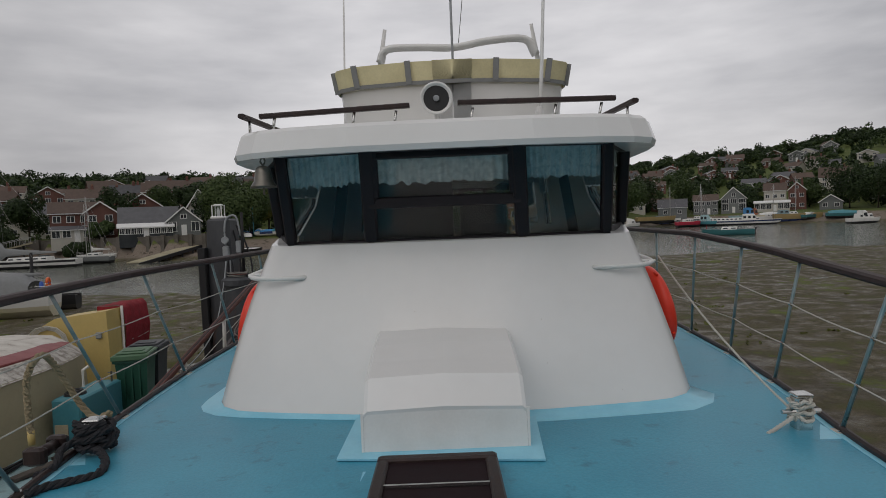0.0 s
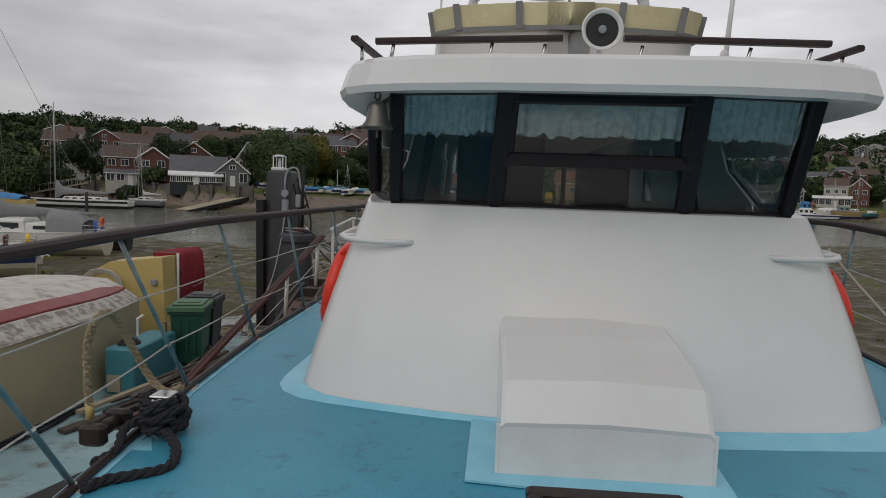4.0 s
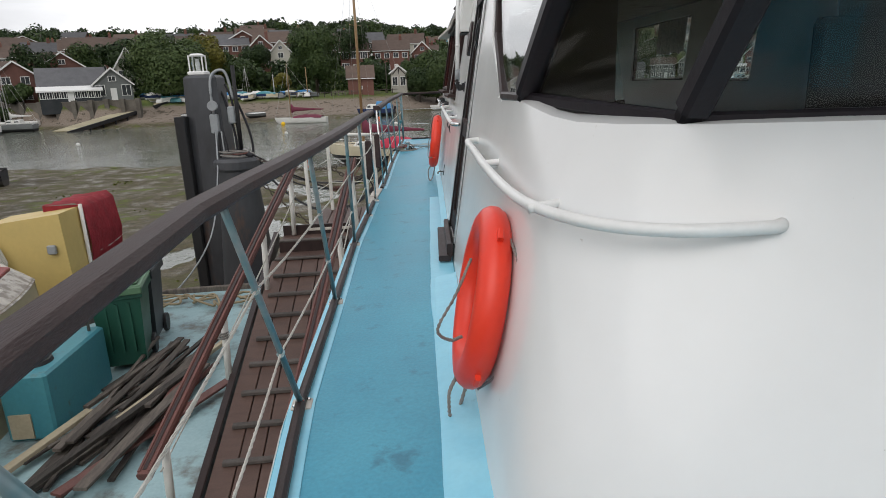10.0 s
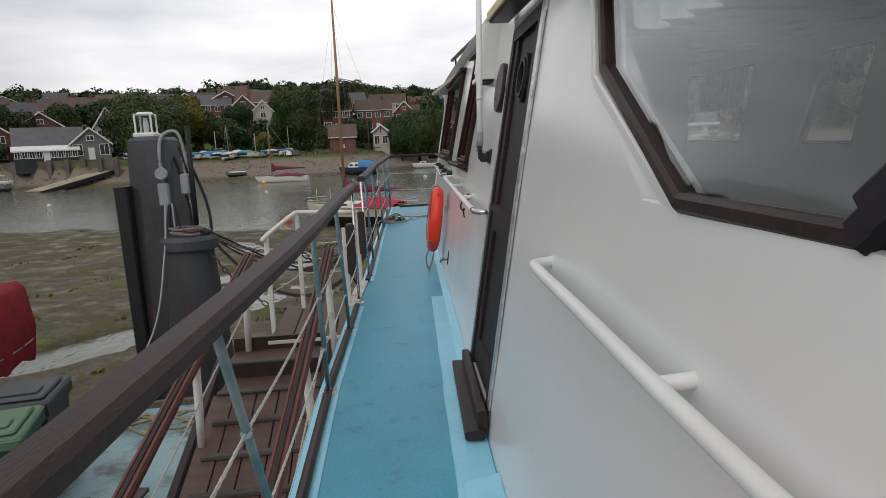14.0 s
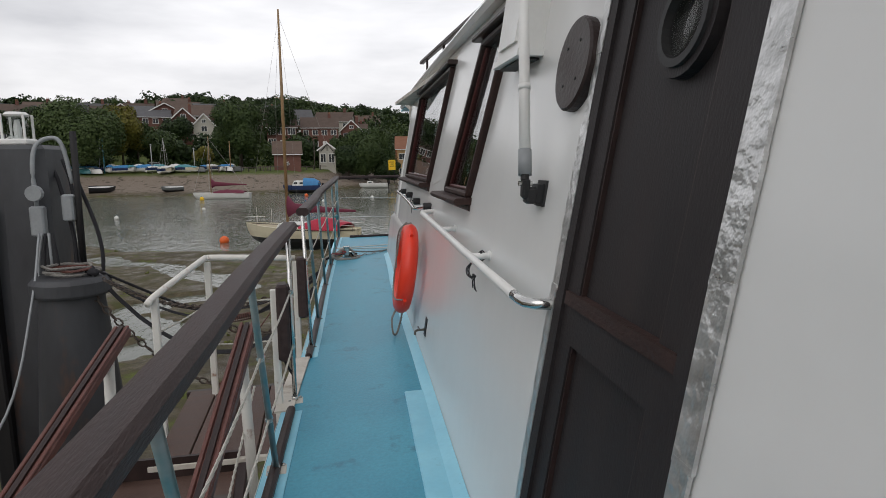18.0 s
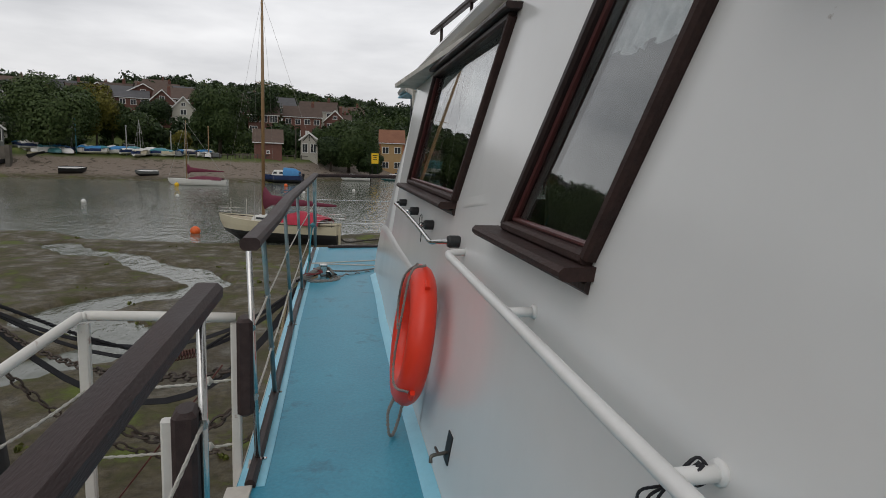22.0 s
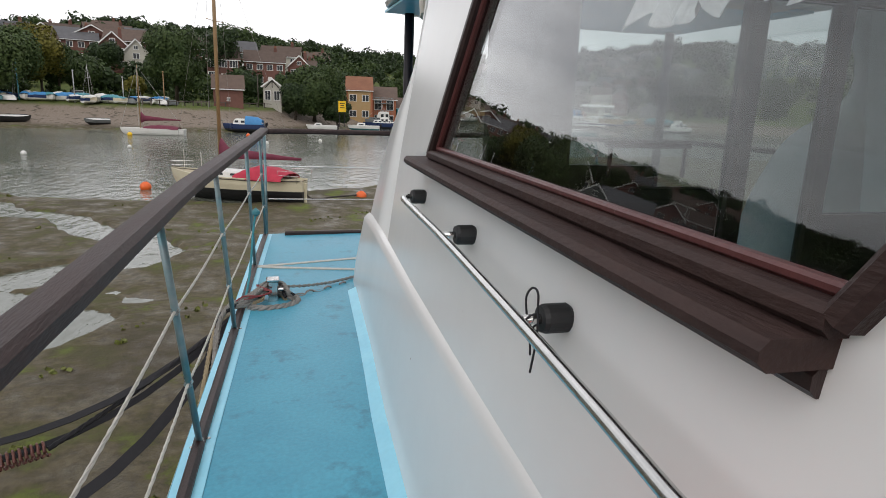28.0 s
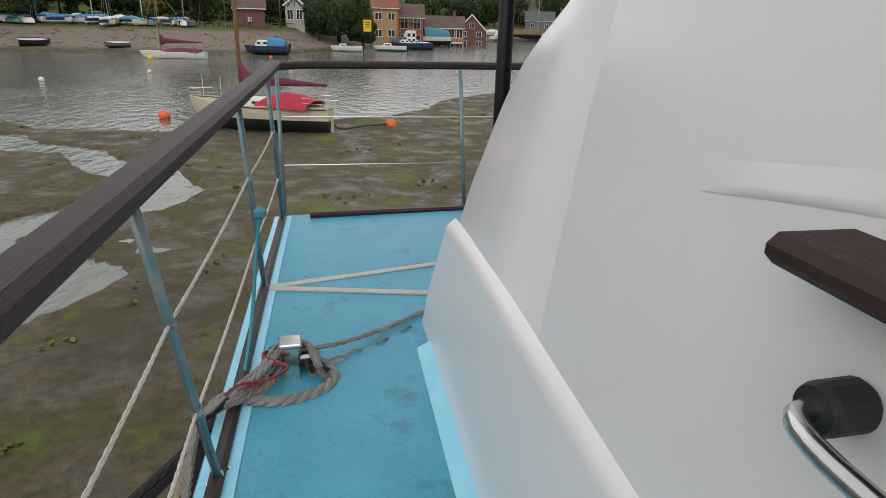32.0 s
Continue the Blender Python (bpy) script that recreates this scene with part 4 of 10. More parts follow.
cf, ch = POST["corner"]
mf, mh = POST["mid"]
sf, sh = POST["side"]
front_window("window_1", cf, mf, mh, ch, "dark framed wheelhouse window with blue lace valance")
front_window("window_2", mf, flip(mf), flip(mh), mh, "dark framed centre window with opening top light and lace valance", True, "lace_white", 0.34)
front_window("window_3", flip(mf), flip(cf), flip(ch), flip(mh), "dark framed wheelhouse window with blue lace valance")
front_window("window_4", sf, cf, ch, sh, "dark framed corner window beside the ship's bell", lace="lace_white", drop=0.2)
front_window("window_5", flip(cf), flip(sf), flip(sh), flip(ch), "dark framed corner window of the wheelhouse", lace="lace_white", drop=0.2)
for fl in (lambda p: p, flip):
    for (f0, h0), wd in ((POST["corner"], 0.075), (POST["mid"], 0.095), (POST["side"], 0.085)):
        part("window_post", bar([fl(lerp(f0, h0, 0.045)), fl(h0)], wd, 0.07, 0.012, up=(0, 1, 0)), "frame_black", house, "black painted window post")
    # side window with its cut-off corner
    w = thing("window_6", *fl((-1.69, 6.0, 1.28)), "brown framed side window with a cut-off corner and lace curtain", "window", "wheelhouse windows", kind="structure")
    pts = [sf, POST["cut_a"][0], POST["cut_a"][1], POST["cut_b"][1], sh]
    order = [fl(p) for p in pts]
    for p, q in zip(order, order[1:] + order[:1]):
        part("frame_bar", bar([p, q], 0.034, 0.045, 0.008, up=(1, 0, 0)), "dark_wood", w)
    g = part("pane", pane(order), "glass", w)
    g.visible_shadow = False
    curtain(fl(sf), fl((-1.66, 6.3, 1.4)), fl(POST["cut_b"][1]), fl(sh), 0.42, "lace_white", w, 0.05, 10)
    # white lip round the side window
    lip = [(-1.70, 6.04, 1.243), (-1.645, 6.60, 1.535), (-1.60, 6.74, 1.85)]
    part("window_lip", bar([fl(p) for p in lip], 0.03, 0.018, 0.005, up=(1, 0, 0)), "white_trim", house, "raised white lip below the window")

# wheelhouse roof
roof = []
outline = [(-0.33, 4.12), (-0.9, 4.15), (-1.3, 4.22), (-1.52, 4.30), (-1.65, 4.40), (-1.72, 4.58), (-1.75, 4.9), (-1.74, 5.5), (-1.70, 6.2), (-1.66, 6.85)]
full = [across(x, y) for x, y in reversed(outline[1:])] + outline
for z, k in ((TOP - 0.02, 0.10), (TOP - 0.035, 0.0), (TOP + 0.0, -0.012), (TOP + 0.125, 0.03), (TOP + 0.15, 0.06), (TOP + 0.17, 0.5)):
    roof.append([(HX + (x - HX) * (1 - k * 0.55), y + (k * 0.9 if y < 5 else k * 0.25), z) for x, y in full])
part("wheelhouse_roof", loft(roof, caps=True), "white", house, "white roof with a chipped rounded lip", smooth=False)
# saloon roof with its lip, reaching past the aft end
ends = [6.85, 8, 9, 10, 11, 12, 13, 13.6, 14.1, 14.5, 14.75, 14.95, 15.06, 15.1]
rows = []
for y in ends:
    k = math.sqrt(max(0.0, 1 - (max(0.0, y - 14.5) / 0.62) ** 2.6)) if y > 14.5 else 1.0
    xo = HX - (HX - (wall_x(min(y, 14.3), ROOF) - 0.05)) * (0.45 + 0.55 * k)
    half_row = [(xo, y, ROOF - 0.035), (xo - 0.012, y, ROOF - 0.005), (xo + 0.02, y, ROOF + 0.04), (xo + 0.25, y, ROOF + 0.075)]
    rows.append(half_row + [(axis_x(y), y, ROOF + 0.11)] + [(*across(a, b), c) for a, b, c in reversed(half_row)])
part("saloon_roof", loft(rows, closed=True, caps=True), "white", house, "white cabin roof overhanging the stern")
part("roof_lining", box(axis_x(14) - 1.15, axis_x(14) + 1.15, 13.5, 14.85, ROOF - 0.055, ROOF - 0.04), "deck_light", house, "pale blue underside of the overhang")
part("roof_bracket", bar([(-1.20, 13.36, 1.84), (-1.19, 13.45, 1.97), (-1.16, 13.95, ROOF - 0.05)], 0.05, 0.045, 0.01, up=(1, 0, 0)), "old_white", house, "chipped white bracket under the overhang")
part("stern_post", tube([(-0.95, 14.8, 0.25), (-0.95, 14.8, ROOF - 0.03)], 0.034, 12), "frame_black", house, "black post holding up the overhang", smooth=True)
# inside: dark linings that close the rooms
part("cabin_sole", plate([(CX - 1.2, 4.8, 0.62), (CX + 1.2, 4.8, 0.62), (CX + 1.2, 10, 0.62), (CX + 0.85, 13.3, 0.62), (CX - 0.85, 13.3, 0.62), (CX - 1.2, 10, 0.62)][::1], 0.03), "cabin_dark", house)
for y in (8.9, 10.3):
    part("bulkhead", box(CX - 0.92, CX + 0.15, y, y + 0.03, 0.34, 2.04), "cabin_dark", house)
part("deckhead", box(CX - 1.05, CX + 1.05, 4.9, 13.3, 1.99, 2.02), "old_white", house)
part("dashboard", box(CX - 1.05, CX + 1.05, 5.0, 5.35, 0.95, 1.13, 0.02), "cabin_dark", house)
helm = thing("helm_seat", CX + 0.4, 6.1, 0.62, "dark upholstered helm seat inside the wheelhouse", "seat")
part("pedestal", lathe([(0.16, 0), (0.05, 0.05), (0.05, 0.35)], 12), "cabin_dark", helm, local=True)
part("cushion", box(-0.22, 0.22, -0.22, 0.22, 0.35, 0.45, 0.03), "rubber", helm, local=True)
part("backrest", box(-0.22, 0.22, 0.2, 0.27, 0.45, 0.95, 0.03), "rubber", helm, local=True)
sofa = thing("settee", CX - 0.25, 12.1, 0.62, "dark settee against the aft end of the saloon", "sofa")
part("base", box(-0.3, 0.3, -0.35, 0.3, 0, 0.28, 0.03), "rubber", sofa, local=True)
part("backrest", box(-0.3, 0.3, 0.2, 0.3, 0.28, 0.55, 0.04), "rubber", sofa, local=True)

# ---- door ----
y0, y1, z0, z1 = DOOR


def door_part(a, b, c, d, out, thick, ny=None, nz=4):
    """A piece of the leaning door, drawn by its places at the foot of the opening."""
    lean = DOOR_RAKE * (c - z0)
    return side_part(a - lean, b - lean, c, d, out, thick, ny, nz, rake=DOOR_RAKE)


for mir in (lambda g: g, mirror):
    at_x = wall_x(7.77, 0.9)
    door = thing("door_1", at_x if mir is not mirror else across(at_x, 7.77)[0], 7.77, z0, "closed black-brown wooden door with a round porthole", "door", kind="structure")
    part("leaf", mir(door_part(y0 + 0.02, y1 - 0.02, z0 + 0.02, z1 - 0.02, -0.016, 0.03)), "door_black", door)
    for a, b in ((y0, y0 + 0.05), (y1 - 0.05, y1)):
        part("frame_post", mir(door_part(a, b, z0, z1, 0.010, 0.045)), "door_black", door)
    part("frame_head", mir(door_part(y0 + 0.05, y1 - 0.05, z1 - 0.06, z1, 0.010, 0.045)), "door_black", door)
    for a, b in ((y0 + 0.05, y0 + 0.125), (y1 - 0.125, y1 - 0.05)):
        part("stile", mir(door_part(a, b, z0 + 0.03, z1 - 0.06, 0.0, 0.02)), "door_black", door)
    for a in (y0 + 0.128, y1 - 0.134):
        part("stile_bead", mir(door_part(a, a + 0.006, z0 + 0.15, z1 - 0.10, -0.004, 0.012)), "dark_wood", door)
    part("mid_rail", mir(door_part(y0 + 0.125, y1 - 0.125, 0.965, 1.052, 0.0, 0.02)), "door_black", door)
    part("rail_bead", mir(door_part(y0 + 0.05, y1 - 0.06, 1.055, 1.086, 0.008, 0.022)), "sill_wood", door, "worn brown bead across the door")
    part("bottom_rail", mir(door_part(y0 + 0.125, y1 - 0.125, z0 + 0.03, z0 + 0.15, 0.0, 0.02)), "door_black", door)
    for r0, r1, o, nm, mt in ((0.102, 0.072, 0.006, "porthole_ring", "door_black"), (0.084, 0.068, 0.014, "porthole_rim", "rubber"), (0.073, 0.0, -0.002, "porthole_glass", "glass_dark")):
        prof = [(r1, o), (r0, o), (r0, -0.03), (r1, -0.03)] if r1 else [(0.001, o), (r0, o), (r0, o - 0.004), (0.001, o - 0.004)]
        rows = [[(-h, r * math.cos(2 * math.pi * k / 28), r * math.sin(2 * math.pi * k / 28)) for k in range(28)] for r, h in prof]
        g = loft(rows + ([rows[0]] if r1 else []), closed=True)
        m = Matrix.Translation((wall_x(7.665, 1.645), 7.665, 1.645)) @ Matrix.Rotation(radians(9.4), 4, "Y") @ Matrix.Rotation(radians(-3), 4, "Z")
        part(nm, mir(moved(g, m)), mt, door, smooth=nm == "porthole_glass")
tape_rnd = random.Random(6)
tape_mat = surface("silver_tape", (0.50, 0.50, 0.49), (0.78, 0.78, 0.77), scale=14, amount=0.9, rough=0.32, metal=0.75, bump=0.9, grain=25, grain_amount=0.1, bump_dist=0.012)
for a, b in ((y0 - 0.052, y0 + 0.004), (y1 - 0.004, y1 + 0.034)):
    z = 0.28
    while z < 2.0:
        h = tape_rnd.uniform(0.16, 0.34)
        w0, w1 = tape_rnd.uniform(-0.006, 0.006), tape_rnd.uniform(-0.006, 0.006)
        part("door_tape", door_part(a + w0, b + w1, z, min(2.0, z + h), 0.010 + 0.003 * tape_rnd.random(), 0.008, ny=3, nz=8), tape_mat, house, "crumpled silver tape beside the door")
        z += h - 0.012
part("door_sill", join(bar([(-1.87, 7.37, 0.20), (-1.815, 8.19, 0.21)], 0.085, 0.04, 0.008), bar([(-1.835, 7.39, 0.25), (-1.79, 8.14, 0.26)], 0.04, 0.09, 0.008)), "dark_wood", house, "dark wooden door sill")
part("door_hood", bar([(-1.605, 7.30, 1.95), (-1.56, 8.16, 1.97)], 0.10, 0.03, 0.006), "dark_wood", house, "dark wooden hood over the door")
part("hood_edge", bar([(-1.66, 7.295, 1.965), (-1.615, 8.165, 1.985)], 0.012, 0.04, 0.003), "yellow_cloth", house, "yellowed edge of the hood")

# ---- saloon windows A and B ----
for fl in (lambda g: g, mirror):
    for name, (a, b, f0, h0, ra, rb), lab in (("window_7", WIN_A, "narrow raked saloon window in a dark wooden frame with a broad sill"), ("window_8", WIN_B, "long raked saloon window in a worn brown frame with a lace curtain")):
        c = Vector((wall_x((a + b) / 2, f0), (a + b) / 2, f0))
        w = thing(name, *(c if fl is not mirror else (*across(c.x, c.y), c.z)), lab, "window", "saloon windows", kind="structure")

        def wp(y, z, o=0.0):
            yy = y - (ra + (rb - ra) * (y - a) / (b - a)) * (z - f0)
            return (wall_x(yy, z) - o, yy, z)

        t = 0.030
        near_sill, far_sill, near_head, far_head = (0.035, 0.105, 0.04, 0.09) if name == "window_7" else (0.01, 0.10, 0.04, 0.0)
        for p, q, mt, wd in ((wp(a, f0, 0.006), wp(b, f0, 0.006), "sill_wood", t), (wp(a, h0, 0.006), wp(b, h0, 0.006), "dark_wood", t), (wp(a, f0, 0.006), wp(a, h0, 0.006), "sill_wood", t), (wp(b, f0, 0.006), wp(b, h0, 0.006), "dark_wood", t)):
            part("frame_bar", fl(bar([p, q], wd, 0.05, 0.008, up=(1, 0, 0))), mt, w)
        for p, q in ((wp(a + 0.02, f0 + 0.022), wp(b - 0.02, f0 + 0.022)), (wp(a + 0.021, f0 + 0.022), wp(a + 0.021, h0 - 0.02)), (wp(b - 0.021, f0 + 0.022), wp(b - 0.021, h0 - 0.02))):
            part("bead", fl(bar([p, q], 0.014, 0.018, 0.004, up=(1, 0, 0))), surface("red_brown_bead_" + name, (0.10, 0.03, 0.028), (0.06, 0.02, 0.02), scale=9, rough=0.4, bump=0.4, stain=(0.5, 0.44, 0.4), stain_scale=12, stain_amount=0.6, stain_edge=(0.66, 0.72)), w)
        g = part("pane", fl(pane([wp(a, f0, -0.012), wp(b, f0, -0.012), wp(b, h0, -0.012), wp(a, h0, -0.012)])), "glass", w)
        g.visible_shadow = False
        sl = wp(a, f0 - 0.03, 0.03), wp(b, f0 - 0.03, 0.03)
        part("sill", fl(bar([(sl[0][0], sl[0][1] - near_sill, sl[0][2]), (sl[1][0], sl[1][1] + far_sill, sl[1][2])], 0.10, 0.030, 0.010)), "sill_wood", w, "broad worn brown sill")
        part("sill_apron", fl(bar([(sl[0][0] + 0.03, sl[0][1] - near_sill * 0.7, sl[0][2] - 0.030), (sl[1][0] + 0.03, sl[1][1] + far_sill * 0.2, sl[1][2] - 0.030)], 0.035, 0.030, 0.008)), "dark_wood", w)
        hd = wp(a, h0 + 0.026, 0.026), wp(b, h0 + 0.026, 0.026)
        part("head", fl(bar([(hd[0][0], hd[0][1] - near_head, hd[0][2]), (hd[1][0], hd[1][1] + far_head, hd[1][2])], 0.075, 0.024, 0.006)), "dark_wood", w)
        rows, n = [], 60
        for i in range(n + 1):
            y = a + 0.03 + ((b - a) * (0.5 if name == "window_8" else 1.0) - 0.06) * i / n
            k = 0.07 + 0.012 * math.sin(i * 1.25) + 0.008 * math.sin(i * 0.4)
            d = (0.34 if name == "window_8" else 0.2) * (1 + 0.07 * abs(math.sin(i * 0.5)) + 0.1 * noise.noise((i * 0.15, 2, 0)))
            rows.append([(lambda p: (p[0] + k, p[1], p[2]))(wp(y, h0 - 0.02 - d * j / 3)) for j in range(4)])
        part("curtain", fl(loft(rows)), "lace_white", w, "white lace curtain", smooth=True)

for y0, y1, zc in ((10.22, 10.64, 1.295), (12.50, 12.80, 1.285)):
    # a pressed crease in the plating abaft each sill
    rows = []
    for i in range(15):
        t = i / 14
        y, z = y0 + (y1 - y0) * t, zc - 0.05 * t
        k = 0.0032 * math.sin(math.pi * t)
        rows.append([(wall_x(y, z + o) - k * h - 0.001, y, z + o) for o, h in ((0.035, -0.2), (0.022, 0.25), (0.008, 0.75), (0.0, 1.0), (-0.006, -0.3))])
    part("crease", loft(rows), "white", house, "pressed crease in the white plating", smooth=True)

# ---- handrails ----
def wall_pt(y, z, o):
    return (wall_x(y, z) - o, y, z)


for fl in (lambda p: p, flip):
    rail = thing("grab_rail", *fl((-1.73, 6.0, 1.0)), "white painted tubular grab rail round the wheelhouse corner", "handrail", "grab rails")
    line = curve([(-1.30, 4.76, 0.995), (-1.31, 4.69, 0.995), (-1.36, 4.665, 0.995), (-1.55, 4.69, 0.993), (-1.70, 4.80, 0.993), (-1.795, 5.02, 0.995), (-1.825, 5.3, 1.0), (-1.82, 5.8, 1.012), (-1.795, 6.3, 1.02), (-1.775, 6.70, 1.024), (-1.755, 6.79, 1.025), (-1.68, 6.81, 1.026)], 5)
    part("tube", tube([fl(p) for p in line], 0.0165, 12), "white_trim", rail, smooth=True)
    for p, q in (((-1.82, 5.02, 0.995), (-1.66, 5.08, 1.0)), ((-1.815, 5.88, 1.014), (-1.69, 5.88, 1.02))):
        part("stub", tube([fl(p), fl(q)], 0.014, 10), "white_trim", rail, smooth=True)
rail = thing("side_rail", -1.6, 9.3, 1.06, "white tubular handrail with a chromed end along the cabin side", "handrail")


def srail(y, o=0.078):
    """A point of the white side rail, o metres off the wall."""
    z = 1.034 + (y - 8.1) * 0.022
    return (wall_x(y, z) - o, y, z)


part("tube", tube([srail(8.20)] + [srail(y) for y in (8.6, 9, 9.6, 10.2, 10.36)] + [srail(10.415, 0.07), srail(10.44, 0.045), srail(10.45, -0.01)], 0.0145, 12), "white_trim", rail, smooth=True)
part("end_elbow", tube([srail(8.21), srail(8.16, 0.077), srail(8.125, 0.07), srail(8.10, 0.05), srail(8.085, 0.0)], 0.0148, 12), "steel", rail, "chromed elbow", smooth=True)
part("end_plate", side_part(8.075, 8.10, 0.985, 1.09, 0.004, 0.006, 1, 1), "steel", rail, "steel fixing plate")
for z in (0.998, 1.077):
    part("plate_screw", moved(lathe([(0.006, 0), (0.006, 0.003)], 8, "x"), Matrix.Translation((wall_x(8.087, z) - 0.008, 8.087, z))), "steel", rail)
for y in (8.82, 9.60):
    part("stub", tube([srail(y, 0.07), srail(y, -0.01)], 0.0125, 10), "white_trim", rail, smooth=True)
    part("weld", moved(lathe([(0.017, -0.004), (0.020, 0.002), (0.016, 0.008)], 10, "x"), Matrix.Translation(srail(y, 0.004))), "white_trim", rail, smooth=True)
c0 = Vector(srail(8.82, 0.03))
loops = []
for k in (-1, 0, 1):
    q = [(0, 0.004 * k, 0.016), (-0.016, 0.006 * k, 0.0), (0, 0.003, -0.017), (0.012, 0.004 * k, 0.0), (0, 0.012, 0.018), (-0.03, 0.02, -0.02), (-0.045, 0.045 + 0.02 * k, -0.055), (-0.04, 0.03 + 0.03 * k, -0.085), (-0.03, 0.0 - 0.02 * k, -0.07), (-0.035, -0.01 + 0.02 * k, -0.105 + 0.012 * k), (-0.03, 0.03 * k, -0.125)]
    loops.append(tube(curve([c0 + Vector(p) for p in q], 5), 0.0024, 5))
part("tied_cord", join(*loops), "rope_black", rail, "knotted black cord")
rail = thing("chrome_rail", -1.45, 11.5, 1.1, "polished steel handrail on black rubber blocks", "handrail")
cz = table([(10.57, 1.11), (10.75, 1.082), (11.25, 1.10), (11.84, 1.118), (12.5, 1.118)])


def crail(y, o=0.088):
    """A point of the steel rail, o metres off the wall."""
    return (wall_x(y, cz(y)) - o, y, cz(y))


line = [crail(10.572, 0.03), crail(10.60, 0.055), crail(10.66, 0.078)] + [crail(y) for y in (10.76, 10.95, 11.3, 11.8, 12.1, 12.36)] + [crail(12.45, 0.085), crail(12.49, 0.068), crail(12.495, 0.03)]
part("tube", tube(curve(line, 3), 0.0105, 12), "steel", rail, smooth=True)
for y in (10.572, 11.255, 11.836, 12.493):
    part("rubber_block", moved(lathe([(0.022, -0.004), (0.025, 0.004), (0.025, 0.042), (0.021, 0.048)], 18, "x"), Matrix.Translation((wall_x(y, cz(y)) - 0.046, y, cz(y)))), "rubber", rail, "black rubber block", smooth=False)
    if 11 < y < 12:
        part("stub", tube([crail(y), crail(y, 0.03)], 0.009), "steel", rail, smooth=True)
c0 = Vector(crail(11.25, 0.065))
part("tied_cord", tube(curve([c0 + Vector(p) for p in ((0, 0, -0.06), (0.0, 0.01, -0.02), (-0.014, 0, 0.0), (0, -0.008, 0.014), (0.012, 0, 0), (0, 0.01, -0.015), (-0.005, 0.02, 0.03), (0, 0.01, 0.052), (0, -0.012, 0.05), (0, -0.016, 0.02), (0, -0.02, -0.02), (-0.004, -0.012, -0.085))], 6), 0.002, 5), "rope_black", rail, "loop of black cord")


# ---- deck rails ----
rail_h = table([(-4, 0.93), (5, 0.945), (7, 0.935), (9.8, 0.902), (17, 0.90)])
rail_half = table([(-4.2, 0.3), (-3, 1.28), (-1.5, 1.78), (0, 2.06), (2, 2.2), (3.1, 2.27), (3.8, 2.33), (4.9, 2.35), (5.3, 2.32), (5.8, 2.27), (6.9, 2.18), (7.8, 2.135), (8.7, 2.105), (9.2, 2.08), (9.8, 2.048), (10.6, 1.997), (11.5, 1.933), (12.05, 1.908), (12.6, 1.88), (13.5, 1.805), (15.1, 1.67), (15.97, 1.605)])
port_rise = table([(-3, -0.1), (3.3, -0.1), (4.2, -0.06), (5.5, 0.02), (6.4, 0.07), (9, 0.08), (16, 0.0)])


def rail_line(y0, y1, side=-1, step=0.4):
    n = max(2, int((y1 - y0) / step))
    return [(mid(y0 + (y1 - y0) * i / n, side) + side * rail_half(y0 + (y1 - y0) * i / n), y0 + (y1 - y0) * i / n, zd(y0 + (y1 - y0) * i / n) + rail_h(y0 + (y1 - y0) * i / n) + (port_rise(y0 + (y1 - y0) * i / n) if side > 0 else 0)) for i in range(n + 1)]


def stanchion(y, side, lean, parent, last=False):
    """A leaning steel tube on a square foot, teal paint worn off it."""
    x = mid(y, side) + side * (edge(y) - 0.055)
    yt = y - lean
    foot, head = Vector((x, y, zd(y))), Vector((mid(yt, side) + side * rail_half(max(yt, -3.4)), yt, zd(yt) + rail_h(yt) - 0.02 + (port_rise(yt) if side > 0 else 0)))
    s = part("stanchion", tube([foot, head], 0.0118, 10), "steel" if last else "steel_teal", parent, smooth=True)
    part("foot_plate", box(x - 0.04, x + 0.04, y - 0.04, y + 0.04, zd(y) + 0.004, zd(y) + 0.014, 0.003), "old_white", s, "rusty bolted foot plate")
    for dx, dy in ((-0.026, -0.026), (0.026, 0.026)):
        part("bolt", shift(lathe([(0.008, 0), (0.008, 0.007), (0.004, 0.01)], 6), x + dx, y + dy, zd(y) + 0.014), "steel", s)
    part("collar", tube([foot + Vector((0, 0, 0.012)), foot.lerp(head, 0.04)], 0.0165, 10), "steel", s, smooth=True)
    for t in (0.34, 0.66):
        p = foot.lerp(head, t)
        part("eye", tube([p - Vector((0.0, 0.012, 0)), p + Vector((0, 0.008, 0))], 0.0145, 8), "steel", s)
    return foot, head


def guard_rail(name, y0, y1, side, feet, label, lean=0.5, ends=()):
    g = thing(name, CX + side * edge((y0 + y1) / 2), (y0 + y1) / 2, zd(5), label, "railing", "deck guard rails")
    part("top_rail", bar(rail_line(y0, y1, side), 0.076, 0.05, 0.013), "rail_wood", g, "weathered dark brown timber rail")
    posts = [stanchion(y, side, 0.03 if y in ends else lean, g, y in ends) for y in feet]
    for t in (0.34, 0.66):
        for (f0, h0), (f1, h1) in zip(posts, posts[1:]):
            part("lifeline", rope(dense(sag(f0.lerp(h0, t), f1.lerp(h1, t), 0.012, 6), 0.03), 0.005, 3, 5), "rope_white", g, "thin white rope lifeline")
    return g, posts


